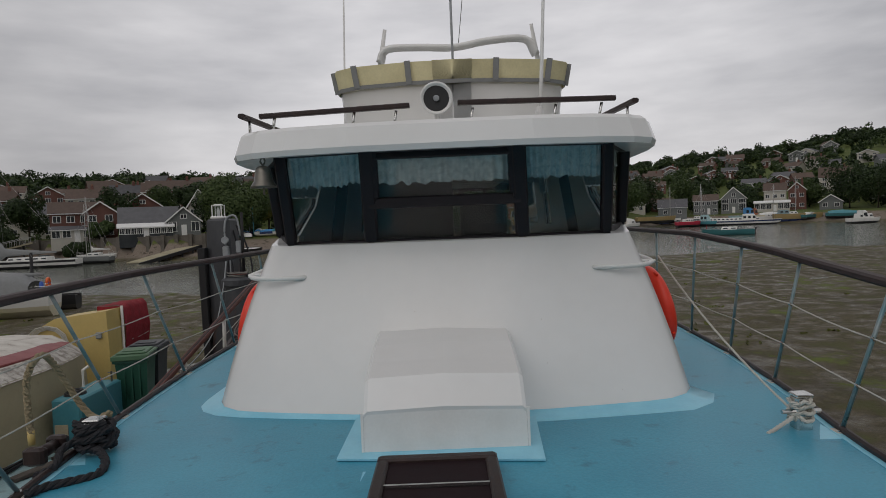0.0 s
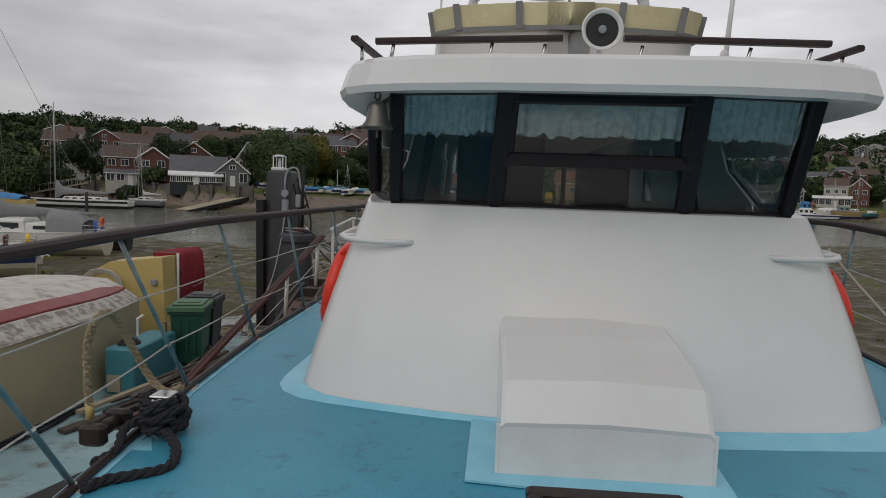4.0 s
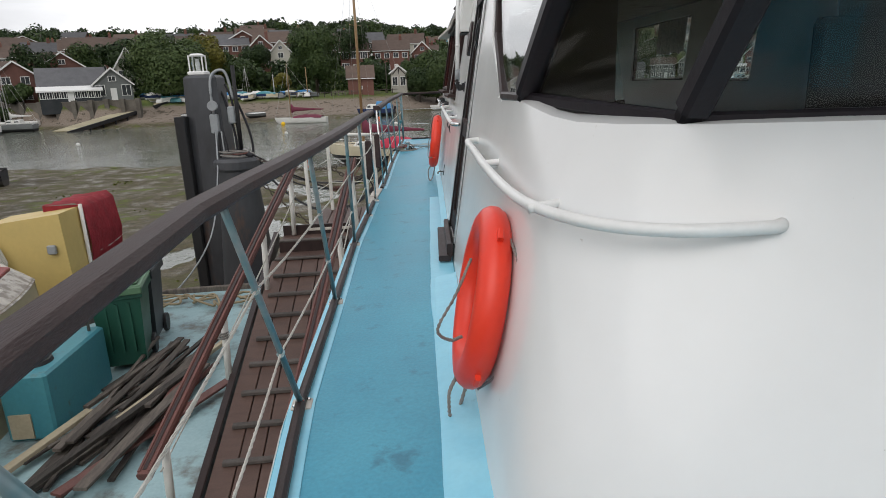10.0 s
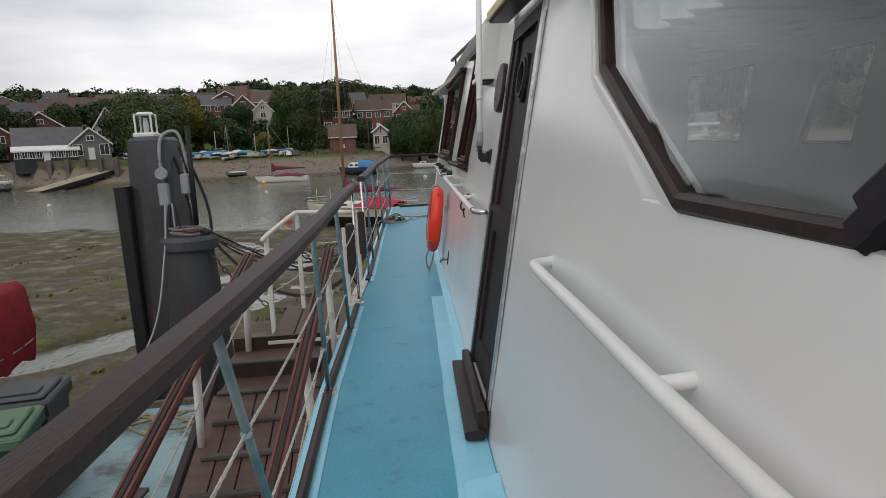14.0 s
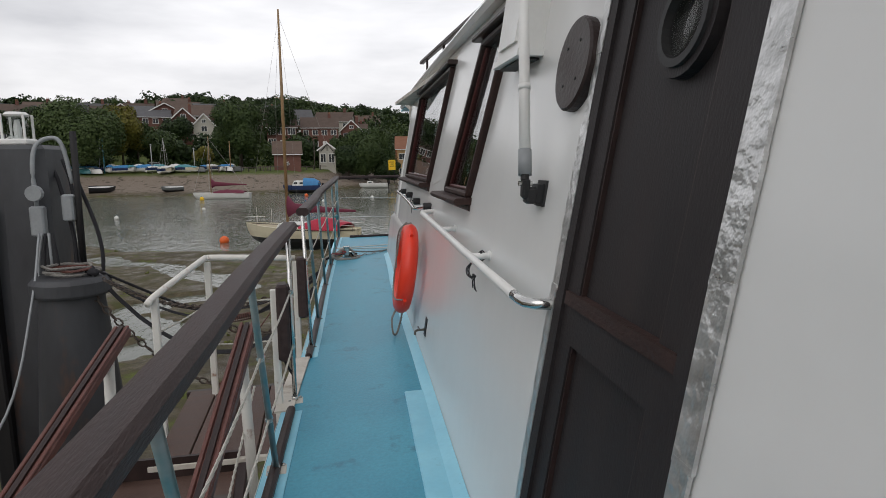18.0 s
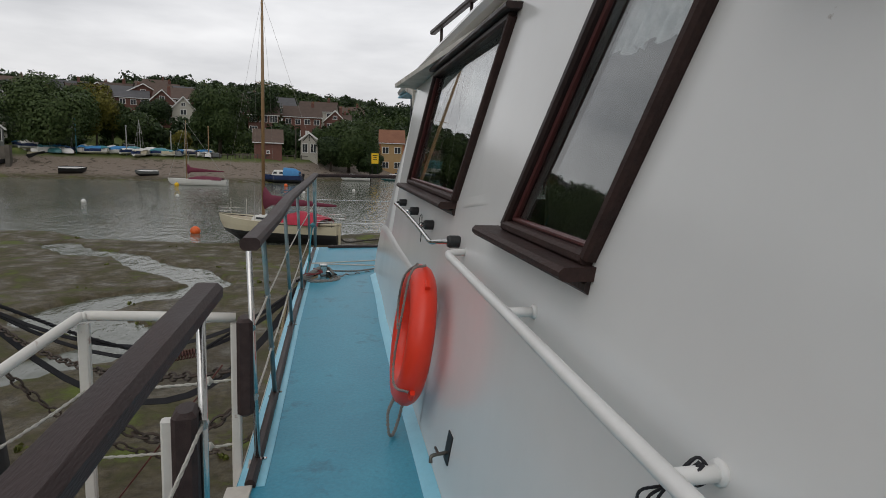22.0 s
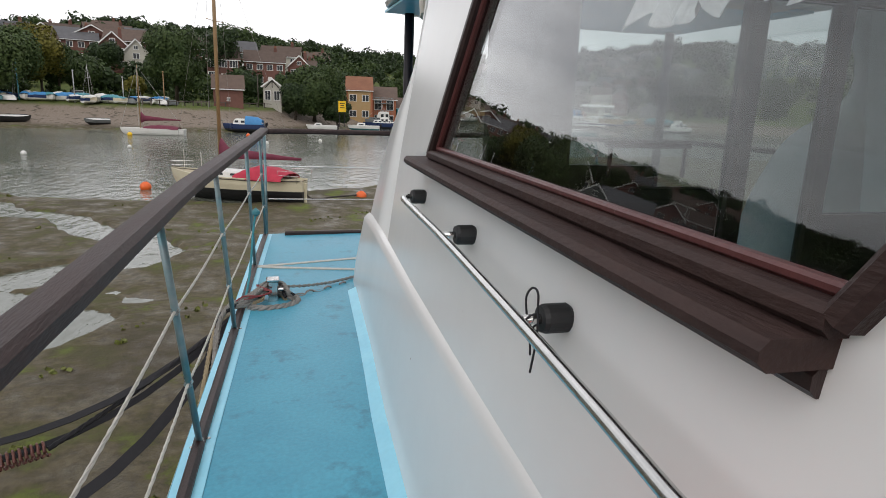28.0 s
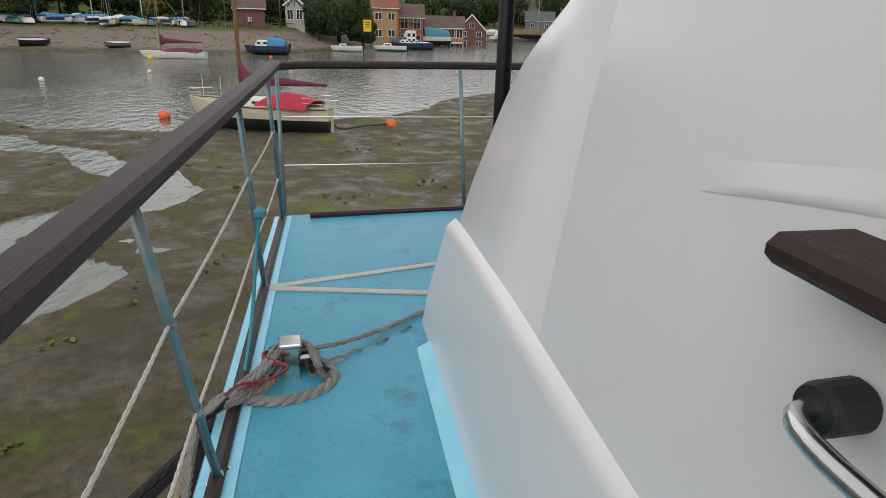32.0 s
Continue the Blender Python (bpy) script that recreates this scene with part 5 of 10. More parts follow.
guard_rail("guard_rail", -3.3, 9.82, -1, [-2.3, -1.2, -0.1, 1.0, 2.15, 3.32, 4.5, 5.64, 6.79, 8.05, 9.05, 9.76], "brown timber guard rail on leaning teal steel stanchions", 0.52, (9.76,))
guard_rail("guard_rail", 10.60, 15.97, -1, [10.60, 11.29, 12.51, 13.59, 14.82, 15.80], "brown timber guard rail leading round to the stern", 0.30, (10.60,))
guard_rail("guard_rail", -3.3, 15.8, 1, [-2.3, -1.2, -0.1, 1.1, 2.4, 3.73, 4.72, 5.6, 6.5, 7.6, 8.8, 10.0, 11.2, 12.4, 13.6, 14.8], "brown timber guard rail along the far side deck", 0.2)
stern = thing("stern_rail", CX, 15.9, 0.28, "dark stern rail with thin wires across the transom", "railing")
part("top_rail", bar([(-1.935, 15.97, 1.165), (-1.7, 16.04, 1.17), (-0.9, 16.1, 1.17), (0.3, 16.1, 1.17), (2.18, 15.85, 1.165)], 0.06, 0.045, 0.012), "rail_wood", stern)
for x in (-1.93, -0.80, 0.3, 1.3):
    part("stanchion", tube([(x, STERN - 0.03, 0.27), (x, 16.07, 1.15)], 0.0118, 10), "steel_teal", stern, smooth=True)
for t in (0.36, 0.68):
    y, z = STERN + 0.20 * t, 0.27 + 0.88 * t
    part("wire", tube([(-1.93, y, z), (-0.80, y, z - 0.01), (0.3, y, z), (1.3, y, z)], 0.004, 5), "steel", stern, "thin steel wire")

# ---- flybridge and what stands on the wheelhouse roof ----
GRID = (1.4 * U, 0.16 * U, -0.28 * U, -0.544 * U)  # the flybridge has a coarser grid
fly = thing("flybridge", CX, 6.2, 2.0, "white flybridge coaming behind a pale yellow canvas dodger", "boat superstructure")
half = [(-0.2, 5.45), (-0.62, 5.48), (-0.98, 5.57), (-1.11, 5.68), (-1.14, 5.78), (-1.13, 5.88)]
FC = CX + 0.10  # the flybridge stands a little to one side
ring = [(2 * CX - x, y) for x, y in reversed(half)] + half


def band(levels, push=0.0):
    return [[(FC + (x - CX) * k, y + (1 - k) * 0.9 - push, z) for x, y in ring] for z, k in levels]


part("coaming", loft(band(((1.87, 1.10), (2.2, 1.11), (2.40, 1.13), (2.465, 1.15), (2.47, 1.08)))), "white", fly, smooth=True)
part("dodger", loft(band(((2.43, 1.155), (2.51, 1.17), (2.60, 1.19)))), "yellow_cloth", fly, "pale yellow canvas dodger with grey bands", smooth=True)
part("dodger_hem", loft(band(((2.425, 1.16), (2.455, 1.165)), 0.006)), "grey_band", fly, "grey hem")
for i in (1, 3, 4, 7, 8, 10):
    x, y = ring[i]
    part("dodger_band", bar([(FC + (x - CX) * 1.16, y - 0.16, 2.435), (FC + (x - CX) * 1.195, y - 0.185, 2.605)], 0.045, 0.01, up=(0, 1, 0)), "grey_band", fly, "grey vertical band")
GRID = (1.33 * U, 0.132 * U, -0.231 * U, -0.449 * U)
arch = thing("radar_arch", CX, 8.4, 2.5, "white tubular arch across the flybridge", "mast arch")
for s in (-1, 1):
    part("leg", tube([(CX + 0.25 + s * 0.68, 8.25, 1.97), (CX + 0.25 + s * 0.92, 7.75, 3.2), (CX + 0.25 + s * 0.84, 7.65, 3.58)], [0.04, 0.033, 0.02], 10), "white_trim", arch, smooth=True)
line = curve([(CX - 0.67, 7.74, 3.22), (CX - 0.58, 7.72, 3.37), (CX - 0.2, 7.7, 3.375), (CX + 0.2, 7.7, 3.36), (CX + 0.6, 7.7, 3.42), (CX + 1.02, 7.72, 3.43), (CX + 1.15, 7.75, 3.25)], 4)
part("crossbar", bar(line, 0.14, 0.06, 0.02, up=(0, 0, 1)), "white_trim", arch, smooth=True)
part("wire", tube([(CX + 0.25, 7.7, 3.4), (CX + 0.36, 7.6, 4.3)], 0.004, 5), "rubber", arch)
GRID = (U, 0, 0, 0)
a = thing("mast_antenna", -0.14, 7.5, 2.2, "thin white pole with a dark unit on the flybridge", "antenna")
part("pole", tube([(-0.14, 7.49, 2.2), (-0.14, 7.49, 4.3)], 0.014, 8), "lead", a, smooth=True)
part("unit", shift(lathe([(0.012, 0.0), (0.03, 0.015), (0.036, 0.06), (0.034, 0.13), (0.02, 0.15), (0.012, 0.16)], 14), -0.14, 7.49, 3.86), "red_wood", a, "dark ribbed unit on the pole", smooth=True)
for x, y, z, h, tx in ((-1.49, 8.0, 2.1, 3.0, 0.10), (0.365, 4.62, 1.97, 1.8, 0.10)):
    a = thing("whip_antenna", x, y, z, "white whip antenna on the wheelhouse roof", "antenna", "antennas")
    part("rod", tube([(x, y, z), (x + tx * 0.2, y, z + 0.2 * h), (x + tx, y, z + h)], [0.016, 0.013, 0.007], 8), "white_trim", a, smooth=True)
    part("mount", shift(lathe([(0.03, -0.05), (0.03, 0.1), (0.018, 0.14)], 10), x, y, z), "white_trim", a)
horn = thing("horn", -0.34, 4.42, 1.98, "white trumpet horn with a dark mouth on the wheelhouse roof", "horn")
part("foot", box(-0.40, -0.28, 4.36, 4.48, 1.96, 1.99, 0.01), "white_trim", horn)
part("stem", tube([(-0.34, 4.42, 1.98), (-0.34, 4.42, 2.06)], 0.018), "white_trim", horn)
part("bell", moved(lathe([(0.03, -0.16), (0.04, -0.08), (0.085, -0.005), (0.102, 0.0), (0.106, 0.012), (0.095, 0.014), (0.085, 0.0), (0.082, -0.004)], 28), Matrix.Translation((-0.34, 4.36, 2.142)) @ Matrix.Rotation(radians(90), 4, "X")), "white_trim", horn, smooth=True)
part("mouth", moved(lathe([(0.083, -0.02), (0.083, -0.003), (0.001, -0.003)], 24), Matrix.Translation((-0.34, 4.36, 2.142)) @ Matrix.Rotation(radians(90), 4, "X")), "rubber", horn, "dark mesh mouth")
part("boss", moved(lathe([(0.02, 0.0), (0.02, 0.012), (0.01, 0.016)], 12), Matrix.Translation((-0.34, 4.36, 2.142)) @ Matrix.Rotation(radians(90), 4, "X")), "lead", horn)
for n, (x0, x1) in enumerate(((-1.52, -0.52), (-0.20, 0.85))):
    r = thing("roof_rail", (x0 + x1) / 2, 4.55, 1.97, "dark brown timber rail on chrome posts on the wheelhouse roof", "railing", "roof rails")
    part("timber", bar([(x0, 4.50, 2.095 + 0.0), (x1, 4.50, 2.13)] if n == 0 else [(x0, 4.50, 2.135), (x1, 4.50, 2.125)], 0.05, 0.032, 0.008), "dark_wood", r)
    for x in (x0 + 0.09, (x0 + x1) / 2 + 0.12, x1 - 0.1):
        part("post", tube([(x - 0.015, 4.52, 1.965), (x + 0.01, 4.50, 2.10)], 0.010, 8), "steel", r, smooth=True)
for s in (-1, 1):
    r = thing("roof_rail", CX + s * 1.3, 5.2, 1.97, "dark brown timber rail along the roof edge on chrome posts", "railing", "roof rails")
    part("timber", bar([(CX + s * 1.29, 4.42, 2.09), (CX + s * 1.22, 5.1, 2.09), (CX + s * 1.14, 6.2, 2.09)], 0.045, 0.032, 0.008), "dark_wood", r)
    for y, x in ((4.55, 1.275), (5.2, 1.21), (5.9, 1.16)):
        part("post", tube([(CX + s * x, y, 1.965), (CX + s * x, y, 2.08)], 0.010, 8), "steel", r, smooth=True)
r = thing("roof_rail", -1.14, 11, 2.15, "dark timber rail on the saloon roof", "railing", "roof rails")
part("timber", bar([(-1.14, 9.2, 2.36), (-1.14, 13.0, 2.385)], 0.045, 0.035, 0.008), "dark_wood", r)
for y in (9.5, 10.3, 11.1, 11.9, 12.7):
    part("post", tube([(-1.14, y, ROOF + 0.06), (-1.14, y, 2.36)], 0.011, 8), "dark_wood", r, smooth=True)
bell = thing("ship_bell", -1.48, 4.37, 1.6, "tarnished bronze ship's bell hung under the roof lip", "bell")
part("body", shift(lathe([(0.085, 0.0), (0.082, 0.012), (0.062, 0.04), (0.052, 0.09), (0.046, 0.125), (0.025, 0.14), (0.004, 0.142)], 24), -1.48, 4.37, 1.615), "brass", bell, smooth=True)
part("crown", tube(curve([(-1.48, 4.37, 1.755), (-1.465, 4.37, 1.785), (-1.48, 4.37, 1.81), (-1.495, 4.37, 1.785), (-1.48, 4.37, 1.757)], 4), 0.006, 6), "brass", bell)
part("clapper", tube([(-1.48, 4.37, 1.66), (-1.48, 4.37, 1.57)], 0.007, 6), "brass", bell)
# white pole with its flexible bracket, vent box, round cover
pole = thing("antenna_pole", -1.66, 8.33, 1.28, "white antenna pole with taped joint on a black swivel bracket", "antenna")
part("pole", tube([(-1.645, 8.33, 1.395), (-1.631, 8.381, 1.609), (-1.52, 8.79, 3.4)], [0.016, 0.016, 0.013], 14), "white_trim", pole, smooth=True)
part("tape", tube([(-1.649, 8.319, 1.358), (-1.642, 8.341, 1.43)], 0.0195, 14), "lead", pole, "silver tape", smooth=True)
part("joint", tube([(-1.6315, 8.379, 1.602), (-1.6305, 8.383, 1.618)], 0.0182, 14), "white_trim", pole, smooth=True)
part("swivel", join(tube([(-1.649, 8.319, 1.36), (-1.650, 8.316, 1.345)], 0.0125, 12), moved(box(-0.011, 0.011, -0.016, 0.016, -0.034, 0.026, 0.006), Matrix.Translation((-1.648, 8.318, 1.325)) @ Matrix.Rotation(radians(8), 4, "X"))), "rubber", pole, "grey swivel joint")
part("knob", tube([(-1.668, 8.318, 1.335), (-1.628, 8.318, 1.335)], 0.007, 8), "steel", pole)
part("arm", moved(box(-0.014, 0.022, -0.022, 0.022, -0.024, 0.024, 0.007), Matrix.Translation((-1.634, 8.325, 1.300))), "rubber", pole)
part("base", join(side_part(8.295, 8.372, 1.268, 1.342, 0.007, 0.02, 1, 2), side_part(8.305, 8.362, 1.278, 1.332, 0.026, 0.03, 1, 2)), "rubber", pole, "black base plate")
vent = thing("vent_box", -1.5, 8.98, 1.9, "white plastic vent cowl on the cabin side", "vent")
part("cowl", join(side_part(8.56, 8.855, 1.748, 2.04, 0.078, 0.085, 2, 2), side_part(8.60, 8.815, 1.78, 2.045, 0.088, 0.02, 2, 2), side_part(8.545, 8.87, 1.728, 1.75, 0.088, 0.09, 2, 1)), "white_trim", vent)
# black plate drawn where the cowl's open underside is only in shade
part("mouth", side_part(8.57, 8.845, 1.719, 1.726, 0.065, 0.06, 1, 1), "rubber", vent, "dark open underside")
cover = thing("round_cover", -1.53, 8.3, 1.65, "dark brown round wooden port cover screwed to the side", "port cover")
m = Matrix.Translation((wall_x(8.19, 1.645), 8.19, 1.645)) @ Matrix.Rotation(radians(9.4), 4, "Y") @ Matrix.Rotation(radians(-3), 4, "Z")
v, f = lathe([(0.001, 0.028), (0.116, 0.028), (0.122, 0.022), (0.122, -0.01), (0.001, -0.01)], 36, "x")
part("disc", moved(([(-h, a, b) for h, a, b in v], f), m), "dark_wood", cover)
for a in range(4):
    v, f = lathe([(0.004, 0), (0.004, 0.003)], 8, "x")
    part("screw", moved(([(-h - 0.027, p + 0.062 * math.cos(a * 1.57 + 0.7), q + 0.07 * math.sin(a * 1.57 + 0.7)) for h, p, q in v], f), m), "rubber", cover)
tap = thing("deck_tap", -1.66, 10.15, 0.44, "small tap on a black plate low on the cabin side", "tap")
part("plate", side_part(10.165, 10.235, 0.36, 0.47, 0.004, 0.006, 1, 1, rake=0.12), "rubber", tap)
part("spout", tube(curve([(wall_x(10.19, 0.40) + 0.01, 10.19, 0.40), (-1.672, 10.18, 0.40), (-1.69, 10.175, 0.395), (-1.692, 10.17, 0.375)], 4), 0.007, 8), "brass", tap, smooth=True)
part("handle", bar([(-1.668, 10.155, 0.412), (-1.668, 10.21, 0.412)], 0.008, 0.008), "brass", tap)

# ---- lifebuoys ----
def lifebuoy(cy, cz, r, x, lean, label, yaw, lines):
    b = thing("lifebuoy", x, cy, cz, label, "lifebuoy", "lifebuoys")
    m = Matrix.Translation((x, cy, cz)) @ Matrix.Rotation(radians(yaw), 4, "Z") @ Matrix.Rotation(radians(lean), 4, "Y")
    rows = []
    for k in range(49):
        a = 2 * math.pi * k / 48
        rows.append([(0.055 * math.cos(t), (r - 0.066 + 0.066 * math.sin(t)) * math.cos(a), (r - 0.066 + 0.066 * math.sin(t)) * math.sin(a)) for t in [2 * math.pi * j / 14 for j in range(14)]])
    part("ring", moved(loft(rows, closed=True), m), "orange", b, smooth=True)
    for q in range(4):
        a0 = radians(35 + 90 * q)
        pts = [(0.0, (r - 0.005) * math.cos(a0 + 0.02 * k), (r - 0.005) * math.sin(a0 + 0.02 * k)) for k in range(-3, 4)]
        part("strap_lug", moved(bar(pts, 0.05, 0.02, 0.004, up=(1, 0, 0)), m), "orange", b, "moulded lug for the grab line")
    sd = 1 if x < CX else -1
    for pts in lines:
        part("grab_line", rope(dense(curve([m @ Vector((sd * a, b_, c)) for a, b_, c in pts], 6), 0.015), 0.0065, 3, 5, 7), "rope_grey", b, "grey rope grab line")
    tail = [m @ Vector(p) for p in ((-0.03, 0.0, -r + 0.01), (-0.05, -0.03, -r - 0.05), (-0.03, -0.04, -r - 0.14), (0.0, 0.02, -r - 0.15), (0.02, 0.06, -r - 0.05), (0.03, 0.1, -r + 0.08))]
    part("tail_line", rope(dense(curve(tail, 6), 0.015), 0.008, 3, 5, 7), "rope_grey", b, "loop of grey rope below the buoy")


lifebuoy(5.47, 0.59, 0.33, -1.90, 11.5, "orange-red lifebuoy with grey grab line hung on the white wall", -3.2,
         (((0.04, -0.16, 0.26), (0.07, -0.27, 0.18), (0.075, -0.3, 0.0), (0.07, -0.26, -0.16), (0.04, -0.1, -0.31)), ((-0.05, 0.05, 0.12), (-0.10, -0.1, 0.02), (-0.14, -0.12, -0.1), (-0.09, -0.1, -0.14), (-0.05, -0.1, -0.12))))
lifebuoy(10.72, 0.685, 0.305, -1.668, 8.0, "orange-red lifebuoy with grey grab line hung on the cabin side", -4,
         (((0.0, -0.06, 0.315), (-0.06, -0.08, 0.28), (-0.075, -0.13, 0.1), (-0.075, -0.12, -0.08), (-0.065, -0.19, -0.17), (-0.02, -0.27, -0.16)), ((-0.03, -0.02, 0.31), (-0.065, 0.06, 0.24), (-0.06, 0.17, 0.1), (-0.05, 0.12, -0.02))))
lifebuoy(5.36, 0.60, 0.335, across(-1.92, 5.5)[0], -11.5, "orange-red lifebuoy hung on the far side of the wheelhouse", 3, (((0.04, -0.16, 0.26), (0.07, -0.3, 0.0), (0.04, -0.1, -0.31)),))

# ---- foredeck: companion cover, skylight, bollards ----
KX = -0.36  # the middle of the hatch cover
cov = thing("companion_cover", KX, 4, 0.1, "white moulded companion hatch cover against the wheelhouse front", "hatch")
prof = [(4.50, 0.66, 0.43), (4.38, 0.645, 0.43), (4.10, 0.605, 0.43), (3.85, 0.555, 0.43), (3.68, 0.51, 0.43), (3.59, 0.355, 0.435), (3.64, 0.09, 0.46)]
rows = []
for y, z, w in prof:
    rows.append([(KX - w - 0.005, y, 0.06), (KX - w, y, z - 0.02), (KX - w + 0.02, y, z), (KX, y, z + 0.015), (KX + w - 0.02, y, z), (KX + w, y, z - 0.02), (KX + w + 0.005, y, 0.06)])
rows[-1] = [(x, y + 0.004, min(z, 0.11)) for x, y, z in rows[-1]]
part("cover", loft(rows, caps=True), "white", cov)
part("front_panel", box(KX - 0.452, KX + 0.452, 3.594, 3.606, 0.115, 0.345), "white_trim", cov, "separate lower front panel")
part("base_margin", plate([(KX - 0.575, 3.52, 0.1335), (KX + 0.50, 3.41, 0.1335), (KX + 0.56, 4.22, 0.141), (KX - 0.56, 4.22, 0.141)], 0.01), "deck_light", cov, "light blue painted margin")
sky = thing("skylight", CX, 3.1, 0.1, "brown framed flush skylight hatch on the foredeck", "hatch")
part("margin", plate([(-0.78, 2.62, 0.105), (0.0, 2.58, 0.105), (0.0, 3.36, 0.117), (-0.78, 3.38, 0.117)], 0.01), "deck_light", sky, "light blue painted margin")
part("coaming", box(-0.685, -0.125, 2.72, 3.36, 0.09, 0.155, 0.008), "white_trim", sky)
for a in (box(-0.70, -0.11, 3.31, 3.375, 0.155, 0.20, 0.01), box(-0.70, -0.11, 2.70, 2.76, 0.155, 0.20, 0.01), box(-0.70, -0.64, 2.76, 3.31, 0.155, 0.20, 0.01), box(-0.17, -0.11, 2.76, 3.31, 0.155, 0.20, 0.01)):
    part("frame", a, "dark_wood", sky)
part("pane", box(-0.64, -0.17, 2.76, 3.31, 0.17, 0.18), surface("dark_perspex", (0.02, 0.012, 0.014), (0.03, 0.018, 0.02), scale=6, rough=0.6, spec=0.08, bump=0.1), sky, "dark glazing")
for y in (3.02,):
    part("bar", bar([(-0.64, y, 0.192), (-0.17, y, 0.192)], 0.014, 0.012), "steel", sky, "thin guard bar")


def bollard(x, y, z, label, mat):
    b = thing("bollard", x, y, z, label, "bollard", "mooring bollards")
    part("plinth", plate([(x - 0.14, y - 0.18, z + 0.012), (x + 0.14, y - 0.18, z + 0.012), (x + 0.14, y + 0.16, z + 0.012), (x - 0.14, y + 0.16, z + 0.012)], 0.012), "deck_light", b, "light blue painted base plate")
    part("post", box(x - 0.045, x + 0.045, y - 0.045, y + 0.045, z, z + 0.2, 0.01), mat, b)
    part("cap", box(x - 0.05, x + 0.05, y - 0.05, y + 0.05, z + 0.2, z + 0.215, 0.005), "steel", b, "bright metal cap")
    part("pin", tube([(x - 0.11, y, z + 0.11), (x + 0.11, y, z + 0.11)], 0.013, 8), "steel", b)
    return b


def coil(x, y, z, r0, turns, rr, mat, name, label, cat="rope", seed=1, flat=0.03):
    """A turn upon turn of rope thrown over a post."""
    rnd = random.Random(seed)
    pts = []
    for k in range(int(turns * 14)):
        a = 2 * math.pi * k / 14
        q = r0 * (1 + 0.45 * rnd.random()) 
        pts.append((x + q * math.cos(a), y + q * math.sin(a), z + flat * turns * (k / (turns * 14)) + 0.03 * rnd.random()))
    t = thing(name, x, y, z, label, cat)
    part("coil", rope(dense(curve(pts, 3), 0.02), rr, 3, 5, 6), mat, t)
    return t


bollard(-2.38, 3.86, 0.085, "steel mooring bollard under heaped black rope", "steel")
c = coil(-2.38, 3.86, 0.12, 0.075, 5, 0.022, "rope_black", "black_mooring_rope", "heavy black mooring rope heaped over a bollard", seed=3)
part("tail", rope(dense(curve([(-2.38, 3.80, 0.14), (-2.28, 3.72, 0.15), (-2.20, 3.62, 0.125), (-2.18, 3.50, 0.11), (-2.27, 3.42, 0.11), (-2.36, 3.36, 0.11), (-2.40, 3.28, 0.11)], 6), 0.02), 0.024, 3, 6, 6), "rope_black", c)
part("tail", rope(dense(curve([(-2.42, 3.84, 0.2), (-2.50, 3.74, 0.17), (-2.47, 3.62, 0.12), (-2.5, 3.5, 0.11)], 6), 0.02), 0.022, 3, 6, 6), "rope_black", c)
h = thing("tan_hawser", -2.6, 4.1, 0.15, "thick tan rope looped over the rail with a yellow taped end", "rope")
line = dense(curve([(-2.40, 3.93, 0.27), (-2.36, 3.98, 0.29), (-2.42, 4.03, 0.24), (-2.53, 4.10, 0.24), (-2.60, 4.10, 0.32), (-2.64, 4.04, 0.47), (-2.655, 3.95, 0.61), (-2.645, 3.85, 0.68), (-2.66, 3.78, 0.65), (-2.68, 3.75, 0.55), (-2.69, 3.76, 0.38), (-2.69, 3.77, 0.25)], 8), 0.012)
part("rope", rope(line, 0.020, 3, 7, 5.5), "rope_tan", h)
part("taped_end", tube([(-2.69, 3.77, 0.27), (-2.69, 3.772, 0.19)], 0.019, 10), "yellow", h, "yellow taped end", smooth=True)
f = thing("fairlead", -2.62, 3.78, 0.12, "dark iron fairlead roller on the deck edge", "fairlead")
part("cheek", box(-2.68, -2.56, 3.66, 3.72, 0.10, 0.2, 0.015), "dark_wood", f)
part("cheek", box(-2.68, -2.56, 3.86, 3.92, 0.10, 0.2, 0.015), "dark_wood", f)
part("roller", tube([(-2.62, 3.72, 0.15), (-2.62, 3.86, 0.15)], 0.035, 12), "dark_wood", f, smooth=True)
bollard(1.655, 3.80, 0.085, "steel mooring bollard with white rope turned round it", "steel")
c = coil(1.655, 3.80, 0.13, 0.048, 4, 0.012, "rope_white", "white_mooring_rope", "white mooring rope wound on a bollard and led aft", seed=5)
part("standing_part", rope(dense(sag((1.62, 3.86, 0.2), (1.42, 5.4, 1.0), 0.06, 10), 0.02), 0.009, 3, 5, 6), "rope_white", c)
part("tail", rope(dense(curve([(1.60, 3.78, 0.17), (1.5, 3.76, 0.12), (1.42, 3.72, 0.10)], 5), 0.02), 0.013, 3, 5, 6), "rope_white", c)

# ---- after deck ----
b = thing("bollard", -1.91, 14.06, 0.24, "steel bollard with a bright square cap on the after deck", "bollard", "mooring bollards")
part("post", box(-1.94, -1.88, 14.03, 14.09, 0.24, 0.385, 0.006), "steel", b)
part("cap", box(-1.948, -1.872, 14.022, 14.098, 0.385, 0.40, 0.004), "steel", b, "bright metal cap")
part("pin", tube([(-1.985, 14.06, 0.33), (-1.835, 14.06, 0.33)], 0.009, 8), "steel", b)
GRID = (U, -0.10 * U, 0.06 * U, 0)
heap = thing("grey_mooring_rope", -1.86, 13.92, 0.25, "frayed grey mooring ropes heaped round the after bollard", "rope")
hp = random.Random(8)
